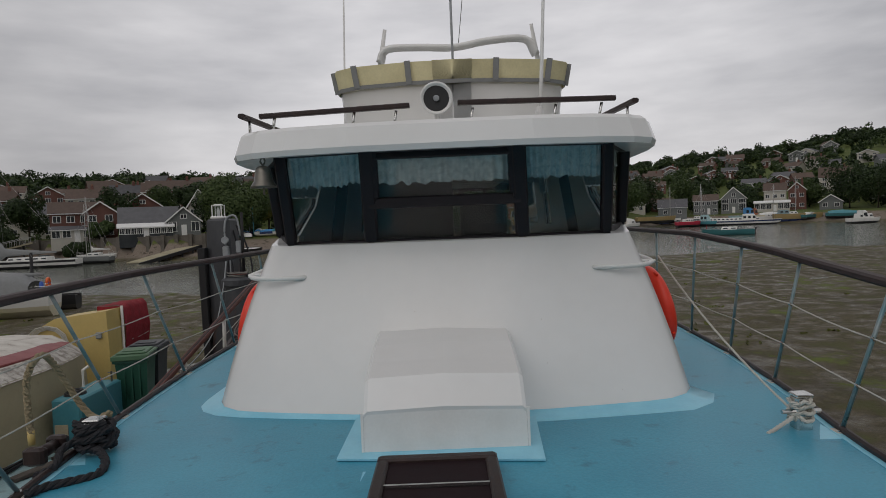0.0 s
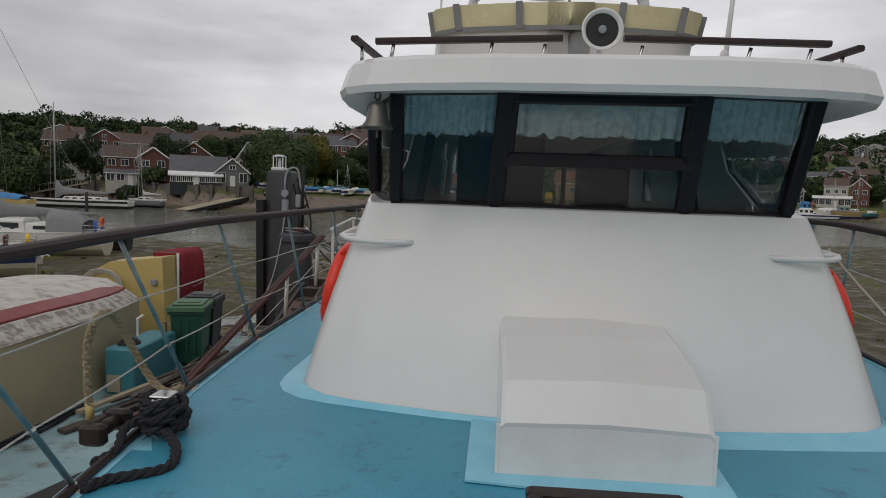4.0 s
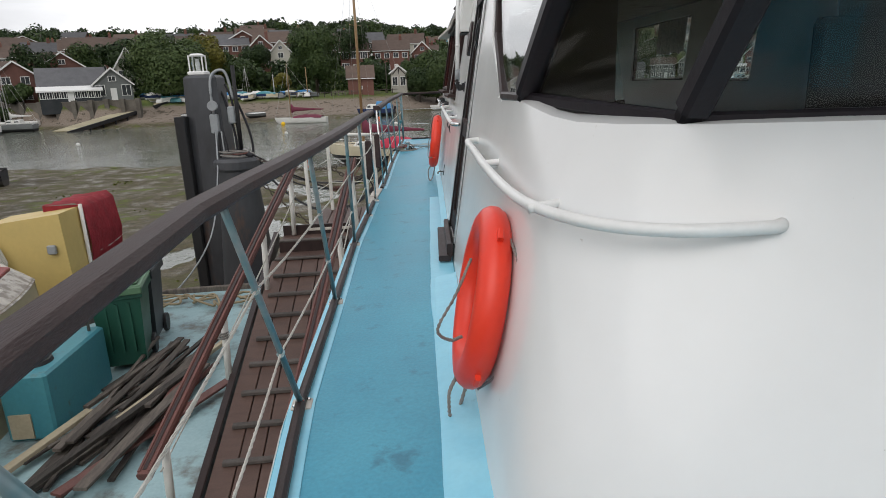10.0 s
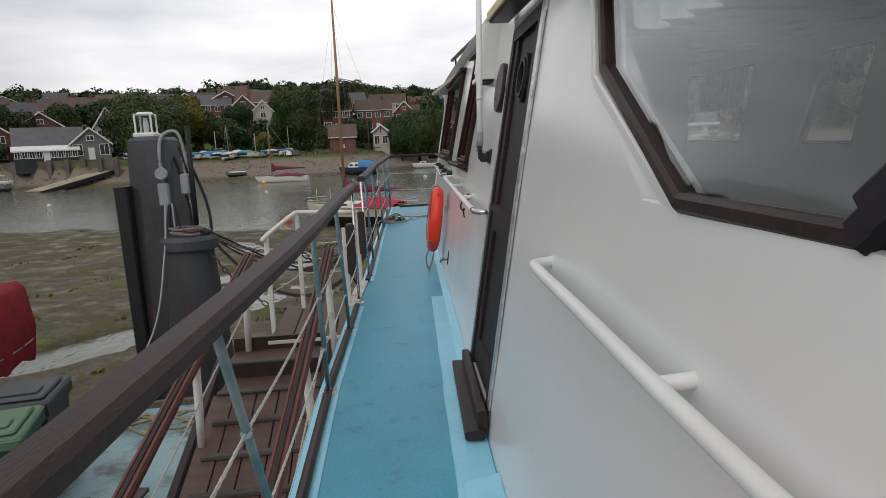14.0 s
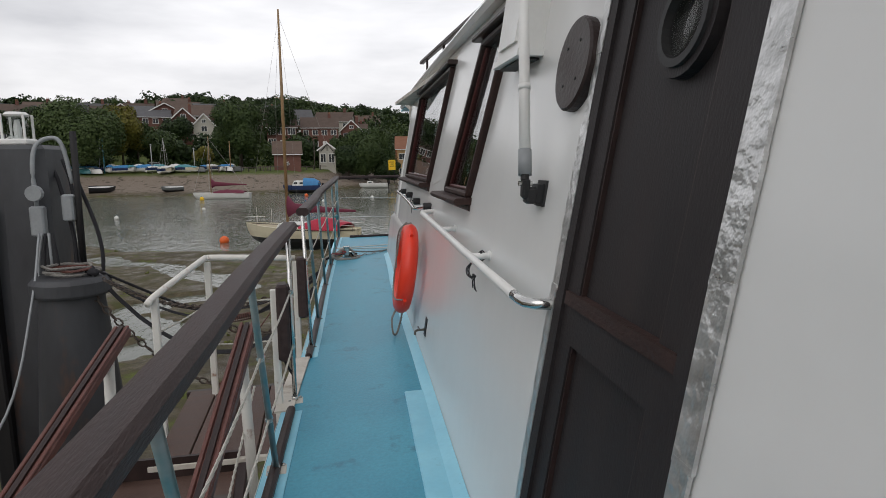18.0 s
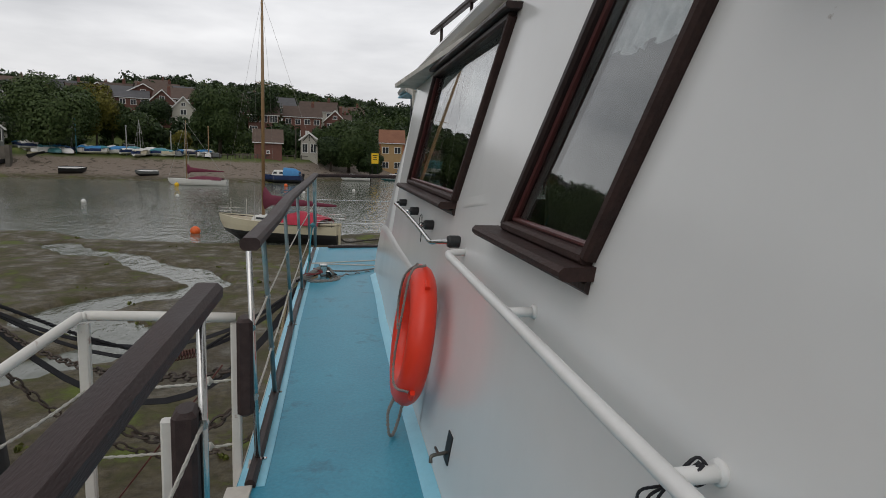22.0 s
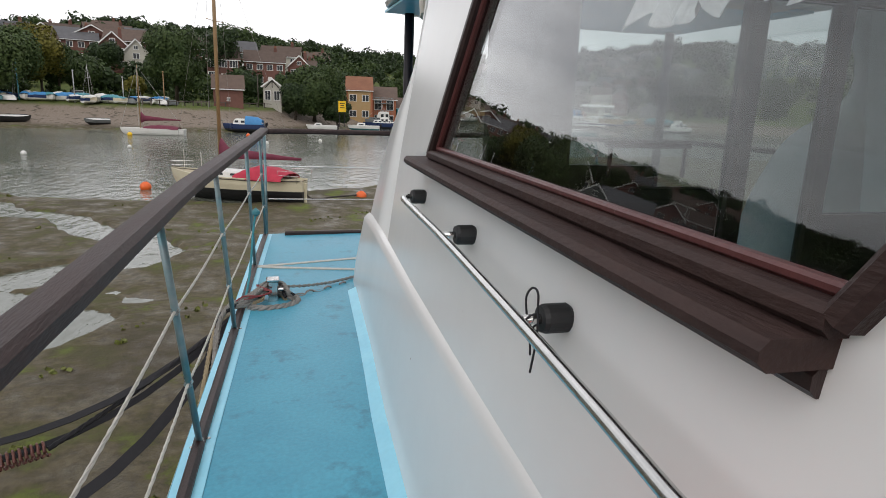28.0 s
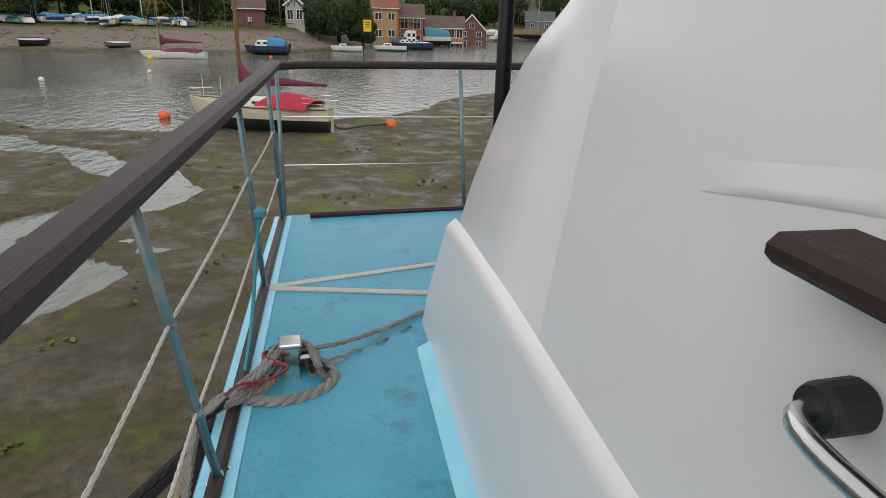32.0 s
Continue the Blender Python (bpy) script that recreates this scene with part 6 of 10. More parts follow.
for k in range(7):
    w = lambda q: hp.uniform(-q, q)
    pts = [(-1.72 + w(0.03), 13.95 + w(0.03), 0.265 + 0.012 * k), (-1.76 + w(0.03), 14.07 + w(0.02), 0.285 + 0.012 * k), (-1.86 + w(0.03), 14.05 + w(0.03), 0.30 + 0.01 * k), (-1.90 + w(0.03), 13.95 + w(0.03), 0.295 + 0.01 * k), (-1.96 + w(0.03), 13.86 + w(0.03), 0.285 + 0.006 * k),
           (-2.04 + w(0.02), 13.80 + w(0.03), 0.285 + 0.004 * k), (-2.10 + w(0.02), 13.72 + w(0.03), 0.24), (-2.14 + w(0.03), 13.5 + w(0.05), 0.02), (-2.2 + w(0.05), 13.1 + w(0.1), -0.45 - 0.03 * k)]
    part("strand", rope(dense(curve(pts, 5), 0.02), hp.choice((0.010, 0.013, 0.016)), 3, 5, 6), hp.choice(("rope_grey", "rope_grey", "rope_white", "rope_tan", "rope_black")), heap)
part("eye", rope(dense(curve([(-1.95, 13.86, 0.27), (-1.84, 13.84, 0.265), (-1.72, 13.88, 0.265), (-1.67, 13.96, 0.265), (-1.70, 14.04, 0.268), (-1.78, 14.07, 0.275)], 6), 0.02), 0.021, 3, 6, 6), "rope_grey", heap)
part("standing_part", rope(dense(curve([(-1.82, 14.02, 0.34), (-1.62, 14.12, 0.31), (-1.45, 14.24, 0.29), (-1.27, 14.36, 0.29)], 6), 0.02), 0.011, 3, 5, 6), "rope_grey", heap)
for m, dz in (("red_paint", 0.0), ("red_paint", 0.02)):
    part("red_cord", rope(dense(curve([(-1.78, 14.04, 0.33 + dz), (-1.86, 14.06, 0.34), (-1.90, 13.97, 0.345 + dz), (-1.82, 13.93, 0.34), (-1.88, 13.88, 0.33), (-1.98, 13.84, 0.32 + dz), (-2.05, 13.80, 0.29)], 5), 0.02), 0.006, 3, 5, 6), m, heap, "thin red cord")
GRID = (U, 0, 0, 0)
for a, b in (((-2.03, 14.817, 0.275), (-1.17, 14.945, 0.29)), ((-2.03, 14.817, 0.275), (-1.30, 14.61, 0.285))):
    s = thing("webbing_strap", -1.5, 14.7, 0.28, "pale flat webbing strap stretched across the after deck", "strap", "webbing straps")
    part("strap", bar([a, lerp(a, b, 0.5), b], 0.04, 0.006), "rope_white", s)


def chain(name, pts, r, label, cat="chain", mat="rope_grey"):
    t = thing(name, *pts[0], label, cat)
    line = dense(pts, r * 4.2)
    for k, (p, q) in enumerate(zip(line, line[1:])):
        d = (q - p).normalized()
        n = d.cross(Vector((0, 0, 1)))
        n = n.normalized() if n.length > 0.01 else Vector((1, 0, 0))
        n = n if k % 2 else n.cross(d)
        c = (p + q) / 2
        ring = [c + d * (r * 2.8 * math.cos(2 * math.pi * j / 8)) + n * (r * 1.6 * math.sin(2 * math.pi * j / 8)) for j in range(8)]
        part("link", tube(ring, r * 0.5, 4, closed=True), mat, t)
    return t


chain("deck_chain", curve([(-1.84, 14.08, 0.27), (-1.6, 14.21, 0.265), (-1.39, 14.36, 0.27)], 4), 0.012, "short grey chain lying on the after deck")


# ---- gangway and boarding platform ----
gang = thing("gangway", -3.05, 7.5, -0.7, "brown boarded gangway with cross battens leading up from the barge", "gangway")


def gz(y):
    return -0.07 + (y - 9.62) * 0.268


for i in range(5):
    x0 = -3.36 + i * 0.145
    part("board", bar([(x0 + 0.07, 5.5, gz(5.5)), (x0 + 0.07, 9.06, gz(9.06))], 0.138, 0.035, 0.004), "ramp_wood", gang)
for i in range(12):
    y = 5.58 + i * 0.29
    part("batten", bar([(-3.30, y, gz(y) + 0.032), (-2.70, y + 0.01, gz(y) + 0.032)], 0.045, 0.028, 0.005), "batten", gang, "worn grey cross batten" if i == 0 else "")
for x in (-3.40, -2.64):
    part("stringer", bar([(x, 5.6, gz(5.6) - 0.03), (x, 9.64, gz(9.64) - 0.05)], 0.05, 0.13, 0.006), "dark_wood", gang)
for k, (y, z) in enumerate(((9.06, -0.20), (9.36, -0.10))):
    part("step_tread", box(-3.33, -2.66, y, y + 0.30, z - 0.035, z, 0.006), "ramp_wood", gang, "brown step")
    part("nosing", box(-3.33, -2.66, y - 0.02, y + 0.03, z, z + 0.02, 0.005), "batten", gang, "grey worn nosing")
    part("riser", box(-3.33, -2.66, y + 0.28, y + 0.30, z, z + 0.10), "dark_wood", gang)
for sx, (x0, yb, zb), (x1, ye, ze) in ((-1, (-3.55, 6.28, -0.56), (-3.184, 9.80, 0.595)), (1, (-2.83, 6.10, -0.50), (-2.574, 9.57, 0.635))):
    hr = part("handrail", bar([(x0, yb, zb), (x1, ye, ze)], 0.075, 0.05, 0.01), "red_wood", gang, "red-brown grooved timber handrail")
    for o in (-0.026, 0.026):
        part("ridge", bar([(x0 + o, yb + 0.01, zb + 0.028), (x1 + o, ye - 0.01, ze + 0.028)], 0.016, 0.012, 0.003), "red_wood", hr)
    # dark strip laid between the ridges, painting the shade of a groove
    part("groove", bar([(x0, yb + 0.02, zb + 0.029), (x1, ye - 0.02, ze + 0.029)], 0.02, 0.012), "dark_wood", hr)
    for t in (0.07, 0.36, 0.66, 0.95):
        x, y, z = lerp((x0, yb, zb), (x1, ye, ze), t)
        xb = x + 0.02 * sx
        part("post", tube([(xb, y, gz(min(y, 9.6)) - 0.02), (x, y, z - 0.02)], 0.024, 10), "white_rust", gang, "white painted post with rust", smooth=True)
        if t == 0.36:
            part("cord_coil", join(*[tube([(xb + 0.035 * math.cos(a / 10 * 6.28 + q), y + 0.035 * math.sin(a / 10 * 6.28 + q), gz(y) + 0.30 + 0.018 * q) for a in range(11)], 0.007, 5) for q in range(3)]), "rope_grey", gang, "turns of old cord")
    part("side_rope", rope(dense(sag((x0, yb + 0.2, gz(yb) + 0.3), (x1, 9.7, gz(9.7) + 0.35), 0.03, 10), 0.03), 0.007, 3, 5), "rope_white", gang, "white rope below the handrail")
plat = thing("boarding_platform", -2.75, 10.1, -0.05, "brown boarded platform with rusty white railings at the yacht's gate", "platform")
for i in range(4):
    x0 = -3.07 + i * 0.165
    part("board", box(x0, x0 + 0.158, 9.66, 10.66, -0.075, -0.04, 0.004), "ramp_wood", plat)
part("edge_beam", box(-3.08, -2.42, 9.635, 9.66, -0.065, -0.035, 0.004), "old_white", plat)
part("edge_beam", box(-3.10, -2.42, 10.66, 10.71, -0.16, -0.045, 0.006), "dark_wood", plat)
for x, y, z in ((-3.11, 10.12, 0.69), (-2.91, 10.593, 0.80), (-2.385, 10.629, 0.78), (-2.46, 9.729, 0.78)):
    part("post", bar([(x, y, -0.12), (x, y, z)], 0.038, 0.036, 0.006, up=(0, 1, 0)), "white_rust", plat, "white square post streaked with rust")
part("top_rail", tube(curve([(-3.13, 10.05, 0.67), (-3.10, 10.14, 0.705), (-2.94, 10.54, 0.815), (-2.91, 10.593, 0.825), (-2.84, 10.605, 0.825), (-2.385, 10.629, 0.80)], 4), 0.019, 10), "white_rust", plat, "rusty white top rail", smooth=True)
for x, y in ((-2.352, 10.60), (-2.425, 9.729)):
    part("fender_block", box(x - 0.025, x + 0.035, y - 0.05, y + 0.05, 0.42, 0.81, 0.012), "rail_wood", plat, "dark rubbing block")
for z in (0.28, 0.55):
    part("rope", rope(dense(sag((-3.10, 10.12, z - 0.05), (-2.91, 10.58, z), 0.01, 5), 0.03), 0.007, 3, 5), "rope_white", plat, "white rope")
    part("rope", rope(dense(sag((-2.91, 10.59, z), (-2.39, 10.63, z), 0.01, 5), 0.03), 0.007, 3, 5), "rope_white", plat, "white rope")
    part("knot", moved(lathe([(0.002, -0.03), (0.02, -0.015), (0.014, 0), (0.02, 0.015), (0.002, 0.03)], 8, "x"), Matrix.Translation((-2.5, 10.62, z))), "rope_white", plat)
part("gate_rope", rope(dense(sag((-2.45, 9.76, 0.45), (-2.38, 9.78, 0.3), 0.0, 3), 0.03), 0.007, 3, 5), "rope_black", plat, "black lashing")
for y in (9.70, 10.55):
    part("leg", box(-3.05, -2.97, y, y + 0.08, -1.2, -0.1), "dark_wood", plat)
chain("slack_chain", sag((-2.88, 10.61, 0.45), (-2.40, 10.65, 0.42), 0.12, 12), 0.012, "slack rusty chain hanging behind the platform", mat="bottom_metal")

# ---- the barge alongside ----
BARGE_GRID = (U * 0.92, -0.144 * U, 0.18 * U, 0.1064 * U)  # the barge has a grid of its own
GRID = BARGE_GRID
barge = thing("barge", -4.4, 6, -1.4, "flat pale green steel barge deck, worn and dirty, lying alongside", "barge")
part("deck", plate([(-6.2, -2.5, -1.4), (-2.86, -2.5, -1.4), (-2.84, 4, -1.4), (-2.84, 9.6, -1.4), (-3.3, 12.25, -1.4), (-5.5, 12.15, -1.4), (-6.2, 11.0, -1.4)], 0.06), "barge", barge)
part("side", plate([(-6.18, -2.48, -1.45), (-2.88, -2.48, -1.45), (-2.86, 9.55, -1.45), (-3.32, 12.2, -1.45), (-5.48, 12.1, -1.45), (-6.15, 11.0, -1.45)], 2.1), "tar", barge)
part("edge_timber", bar([(-3.3, 12.22, -1.37), (-5.5, 12.12, -1.37), (-6.2, 10.98, -1.37)], 0.07, 0.08, 0.01), "plank", barge)
part("edge_timber", bar([(-2.88, -2.4, -1.37), (-2.87, 4, -1.37), (-2.87, 9.5, -1.37)], 0.07, 0.06, 0.01), "rope_black", barge)

# cream neighbour: a long low cabin with a rounded roof
cab = thing("cream_houseboat", -6.9, 4, -1.4, "long cream houseboat cabin with weathered white roof on the barge", "houseboat")
ysn = [-3 + i * 0.6 for i in range(21)] + [9.4, 9.8, 10.15]
rows = []
for y in ysn:
    k = 0 if y < 8.05 else (y - 8.05) / 2.1
    w = k * k * 0.45
    zt = -0.42 - 0.08 * k
    rows.append([(-5.60 - w, y, -1.42), (-5.62 - w, y, -1.0), (-5.66 - w, y, zt)])
part("side", loft(rows), "cream", cab, "cream painted side", smooth=True)
rows = []
for y in ysn:
    k = 0 if y < 8.05 else (y - 8.05) / 2.1
    w = k * k * 0.45
    d = -0.1 * k
    rows.append([(-5.64 - w, y, -0.44 - 0.08 * k), (-5.74 - w, y, -0.37 + d * 0.8), (-5.85 - w, y, -0.285 + d), (-6.15 - w * 0.6, y, -0.215 + d), (-6.6, y, -0.13 + d), (-7.2, y, -0.10 + d), (-7.9, y, -0.13 + d), (-8.6, y, -0.25 + d), (-8.9, y, -0.45), (-8.95, y, -1.42)])
part("roof_edge", loft([r[:3] for r in rows]), "old_edge", cab, "mottled grey and white bevelled roof edge", smooth=True)
part("roof", loft([r[2:] for r in rows]), "old_white", cab, "weathered white cambered roof", smooth=True)
for a, b in ((-3.0, 6.6), (6.95, 10.0)):
    n = 8
    ln = []
    for i in range(n + 1):
        y = a + (b - a) * i / n
        k = 0 if y < 8.05 else (y - 8.05) / 2.1
        ln.append((-6.02 - k * k * 0.42, y, -0.245 - 0.1 * k))
    part("red_strip", bar(ln, 0.27, 0.05, 0.01, up=(0.23, 0, 1)), "red_paint", cab, "dull red strip along the roof edge")
part("end_wall", ([(-6.05, 10.15, -1.42), (-8.95, 10.15, -1.42), (-8.9, 10.15, -0.45), (-7.2, 10.15, -0.2), (-6.1, 10.15, -0.5)], [(0, 1, 2, 3, 4)]), "cream", cab)
part("white_patch", box(-6.12, -5.80, 6.62, 6.93, -0.30, -0.235, 0.01), "white_trim", cab, "white painted gap in the strip")

# yellow hull end with a red canvas
GRID = (U, 0.1 * U, -0.2 * U, 0)
yl = thing("yellow_boat", -6.7, 11.2, -0.8, "yellow painted boat end with a coiled hose", "boat")
rows = []
for i in range(9):
    t = i / 8
    y = 10.55 + 0.62 * t
    rows.append([(-7.55 + 0.25 * (1 - math.sin(math.pi * t)) * 0.3, y, -1.45), (-7.5, y, -0.62), (-7.2, y, -0.2), (-6.8, y, 0.02), (-6.2, y, 0.09), (-5.95, y, 0.12), (-5.9, y, -1.45)])
part("hull", loft(rows, caps=True), "yellow", yl, smooth=False)
part("hose", join(*[tube([(-6.9 + (0.26 + 0.03 * q) * math.cos(a / 12 * 6.28), 10.52 - 0.01 * q, -0.38 + (0.24 + 0.02 * q) * math.sin(a / 12 * 6.28)) for a in range(13)], 0.011, 6) for q in range(4)]), "rope_white", yl, "coiled grey hose")
part("grey_pad", box(-6.12, -6.03, 10.5, 10.55, -0.32, -0.22, 0.01), "lead", yl)
rc = thing("red_canvas_cover", -5.75, 11.2, -0.2, "dark red canvas cover lashed over a frame", "canvas cover")
rows = []
for i in range(13):
    t = i / 12
    y = 11.0 + 0.85 * t
    w = 0.012 * math.sin(i * 1.9)
    rows.append([(-5.90 + w, y, -0.62 + 0.03 * math.sin(i)), (-5.87 - w, y, -0.3), (-5.90 + w, y, 0.10), (-5.98, y, 0.16 + 0.02 * math.sin(i * 2.2)), (-6.35, y, 0.14 + w)])
part("canvas", loft(rows), "red_cloth", rc, smooth=True)
rows = [[(-5.90 - 0.45 * k / 4, 11.0 + 0.01 * math.sin(k * 2), z) for k in range(5)] for z in (-0.62, -0.3, 0.10, 0.14)]
part("end_flap", loft(rows), "red_cloth", rc, smooth=True)
part("post", tube([(-5.91, 10.97, -1.4), (-5.91, 10.97, 0.15)], 0.022, 8), "white_rust", rc, "white post at the corner", smooth=True)
part("lashing", rope(dense(sag((-5.90, 10.98, -0.45), (-5.88, 11.86, -0.42), 0.03, 8), 0.03), 0.007, 3, 5), "rope_white", rc)

GRID = (U, 0, 0, 0)
tagged(part("rubber_mat", plate([(-4.20, 5.96, -1.172), (-4.40, 5.30, -1.172), (-3.80, 5.30, -1.172), (-4.00, 6.0, -1.172)], 0.012), "rubber"), "black rubber mat lying on the barge deck", "mat")
tb = thing("teal_tank", -5.05, 8.1, -1.18, "teal painted steel tank with black filler cap and cream panel", "tank")
part("body", box(-5.21, -4.85, 7.83, 8.82, -1.18, -0.64, 0.02), "teal_box", tb)
part("panel", box(-5.17, -5.01, 7.815, 7.828, -1.15, -0.95), "plank_pale", tb, "cream patch panel")
part("cap", shift(lathe([(0.13, 0.0), (0.12, 0.03), (0.10, 0.03), (0.09, 0.06), (0.06, 0.06), (0.055, 0.03), (0.001, 0.03)], 20), -5.05, 8.08, -0.64), "rubber", tb, "black ribbed filler cap", smooth=False)
part("pipe", tube([(-5.16, 8.45, -0.64), (-5.16, 8.45, -0.42), (-5.11, 8.5, -0.38)], 0.02, 8), "white_rust", tb)
part("valve", join(tube([(-4.92, 8.7, -0.64), (-4.92, 8.7, -0.5)], 0.013, 8), tube([(-4.97, 8.7, -0.52), (-4.87, 8.7, -0.52)], 0.008, 6)), "brass", tb)


def wheelie_bin(x, y, z, rz, body, lid, label):
    b = thing("wheelie_bin", x, y, z, label, "bin", "wheelie bins", rz=rz)
    rows = [[(-w, -d, h), (w, -d, h), (w, d, h), (-w, d, h)] for w, d, h in ((0.17, 0.19, 0.06), (0.21, 0.24, 0.72), (0.235, 0.27, 0.73), (0.235, 0.27, 0.80), (0.225, 0.26, 0.81))]
    part("body", loft(rows, closed=True, caps=True), body, b, local=True)
    part("lid", join(box(-0.245, 0.245, -0.29, 0.27, 0.81, 0.845, 0.015), box(-0.2, 0.2, -0.24, 0.2, 0.845, 0.87, 0.02), box(-0.245, 0.245, -0.31, -0.285, 0.77, 0.84, 0.008)), lid, b, "faded domed lid", local=True)
    part("lid_ridge", box(-0.14, 0.14, -0.16, -0.02, 0.87, 0.885, 0.01), lid, b, local=True)
    part("handle", tube([(-0.2, 0.32, 0.80), (0.2, 0.32, 0.80)], 0.016, 8), body, b, local=True)
    for s in (-1, 1):
        part("handle_lug", box(s * 0.19 - 0.02, s * 0.19 + 0.02, 0.25, 0.33, 0.77, 0.82), body, b, local=True)
        part("wheel", moved(lathe([(0.095, -0.02), (0.1, -0.012), (0.1, 0.012), (0.095, 0.02), (0.03, 0.022)], 18, "x"), Matrix.Translation((s * 0.19, 0.2, 0.1))), "rubber", b, "black wheel", local=True)
    for k in (-0.1, 0.0, 0.1):
        part("rib", box(k - 0.012, k + 0.012, -0.245, -0.215, 0.2, 0.68), body, b, local=True)
    return b


wheelie_bin(-4.83, 9.20, -1.18, 12, "bin_green", "bin_lid", "dark green wheelie bin with a faded green lid on the barge")
wheelie_bin(-4.93, 9.80, -1.18, 8, "bin_grey", "bin_grey", "dark grey wheelie bin behind the green one")

GRID = BARGE_GRID
rnd = random.Random(11)
for i in range(34):
    a = rnd.uniform(-0.22, 0.34)
    L = rnd.uniform(0.7, 2.3)
    cx, cyy = -4.62 + rnd.uniform(-0.32, 0.36), 8.75 + rnd.uniform(-0.55, 0.8)
    pile_z = -1.385 + 0.022 * (i // 5) + rnd.uniform(0, 0.012)
    w = rnd.choice((0.035, 0.05, 0.07, 0.1))
    dx, dy = math.sin(a + 0.15) * L / 2, math.cos(a + 0.15) * L / 2
    tlt = rnd.uniform(-0.02, 0.05)
    p = part("plank", bar([(cx - dx, cyy - dy, pile_z), (cx + dx, cyy + dy, pile_z + tlt)], w, rnd.uniform(0.018, 0.035), 0.003), "plank" if i % 9 else "red_wood")
    tagged(p, rnd.choice(("old grey plank in a loose heap on the barge", "weathered offcut of timber lying on the barge deck")), "plank", "loose planks")
for a, b, w, m in (((-5.30, 7.50, -1.33), (-4.95, 8.55, -1.28), 0.08, "plank_pale"), ((-5.18, 7.05, -1.37), (-4.35, 9.0, -1.33), 0.13, "plank"), ((-4.6, 8.3, -1.25), (-4.1, 9.9, -1.24), 0.06, "plank_pale"), ((-3.75, 6.3, -1.37), (-3.5, 7.0, -1.36), 0.2, "plank_pale")):
    tagged(part("plank", bar([a, b], w, 0.04, 0.004), m), "sawn timber plank lying on the barge deck", "plank", "loose planks")
for k in range(7):
    pts = [(-5.52 + 0.04 * math.sin(k), 5.2, -1.385 + 0.012 * k), (-5.48, 6.3, -1.37 + 0.01 * k), (-5.42 + 0.03 * math.cos(k * 2), 7.2, -1.375 + 0.01 * k), (-5.46 + 0.05 * math.sin(k * 3), 7.9, -1.38)]
    t = thing("old_cable", -5.48, 6.5, -1.38, "dirty black cable lying along the houseboat's foot", "cable", "cables")
    part("cable", tube(curve(pts, 6), 0.012, 6), "rope_black", t, smooth=True)
for k in range(4):
    t = thing("heaped_rope", -4.3 + 0.2 * k, 11.6, -1.38, "muddy brown rope heaped at the barge's end", "rope", "heaped ropes")
    rr = random.Random(k)
    part("rope", tube(curve([(-5.3 + 0.5 * k + rr.uniform(-0.3, 0.3), 11.55 + rr.uniform(-0.25, 0.3), -1.36 + 0.05 * rr.random()) for _ in range(9)], 4), 0.016, 6), "rope_tan", t, smooth=True)

# ---- mooring pile with its lamp and drum ----
GRID = (U, 0.13 * U, -0.47 * U, 0.03 * U)
pl_ = thing("mooring_pile", -5.05, 13.7, -3.1, "grey mooring pile with black timbers, cables and a lamp on top", "mooring pile")
part("trunk", loft([[(-5.05 + s * w + 0.02 * dx, 13.75 + c * w, z) for s, c in ((-1, -1), (-0.5, -1.15), (0.5, -1.15), (1, -1), (1, 1), (-1, 1))] for z, w, dx in ((-3.4, 0.36, 2), (-1.4, 0.31, 1), (0.3, 0.27, 0), (1.25, 0.245, 0), (1.52, 0.235, 0), (1.56, 0.2, 0))], closed=True, caps=True), "pile_steel", pl_, "grey painted trunk streaked with rust")
part("timber", bar([(-5.33, 13.45, -3.3), (-5.36, 13.42, 0.98)], 0.16, 0.2, 0.02, up=(0, 1, 0)), "tar", pl_, "black tarred timber")
part("timber", bar([(-4.72, 13.5, -3.3), (-4.76, 13.52, 0.2)], 0.12, 0.2, 0.02, up=(0, 1, 0)), "tar", pl_, "black tarred timber")
lamp = part("lamp_base", box(-5.24, -4.98, 13.6, 13.86, 1.56, 1.62, 0.015), "white_trim", pl_, "white lamp housing")
part("lamp_glass", shift(lathe([(0.075, 0.0), (0.085, 0.02), (0.085, 0.2), (0.075, 0.22)], 16), -5.11, 13.73, 1.62), "glass", lamp, "clear lantern glass")
part("lamp_core", shift(lathe([(0.03, 0.0), (0.035, 0.1), (0.02, 0.18)], 10), -5.11, 13.73, 1.62), "white_trim", lamp)
part("lamp_top", shift(lathe([(0.1, 0.0), (0.11, 0.015), (0.08, 0.04), (0.001, 0.045)], 16), -5.11, 13.73, 1.83), "white_trim", lamp)
for sx, sy in ((-1, -1), (1, -1), (1, 1), (-1, 1)):
    part("lamp_stay", bar([(-5.11 + sx * 0.095, 13.73 + sy * 0.095, 1.6), (-5.11 + sx * 0.095, 13.73 + sy * 0.095, 1.85)], 0.018, 0.018, up=(0, 1, 0)), "white_trim", lamp)
part("junction_box", box(-4.95, -4.83, 13.38, 13.48, 0.72, 1.0, 0.015), "lead", pl_, "grey electrical box")
part("junction_box", moved(lathe([(0.07, 0), (0.075, 0.02), (0.07, 0.06)], 14), Matrix.Translation((-4.88, 13.40, 1.12)) @ Matrix.Rotation(radians(90), 4, "X")), "lead", pl_, "round grey electrical box")
part("junction_box", box(-4.70, -4.60, 13.45, 13.55, 0.85, 1.1, 0.015), "lead", pl_, "grey electrical box")
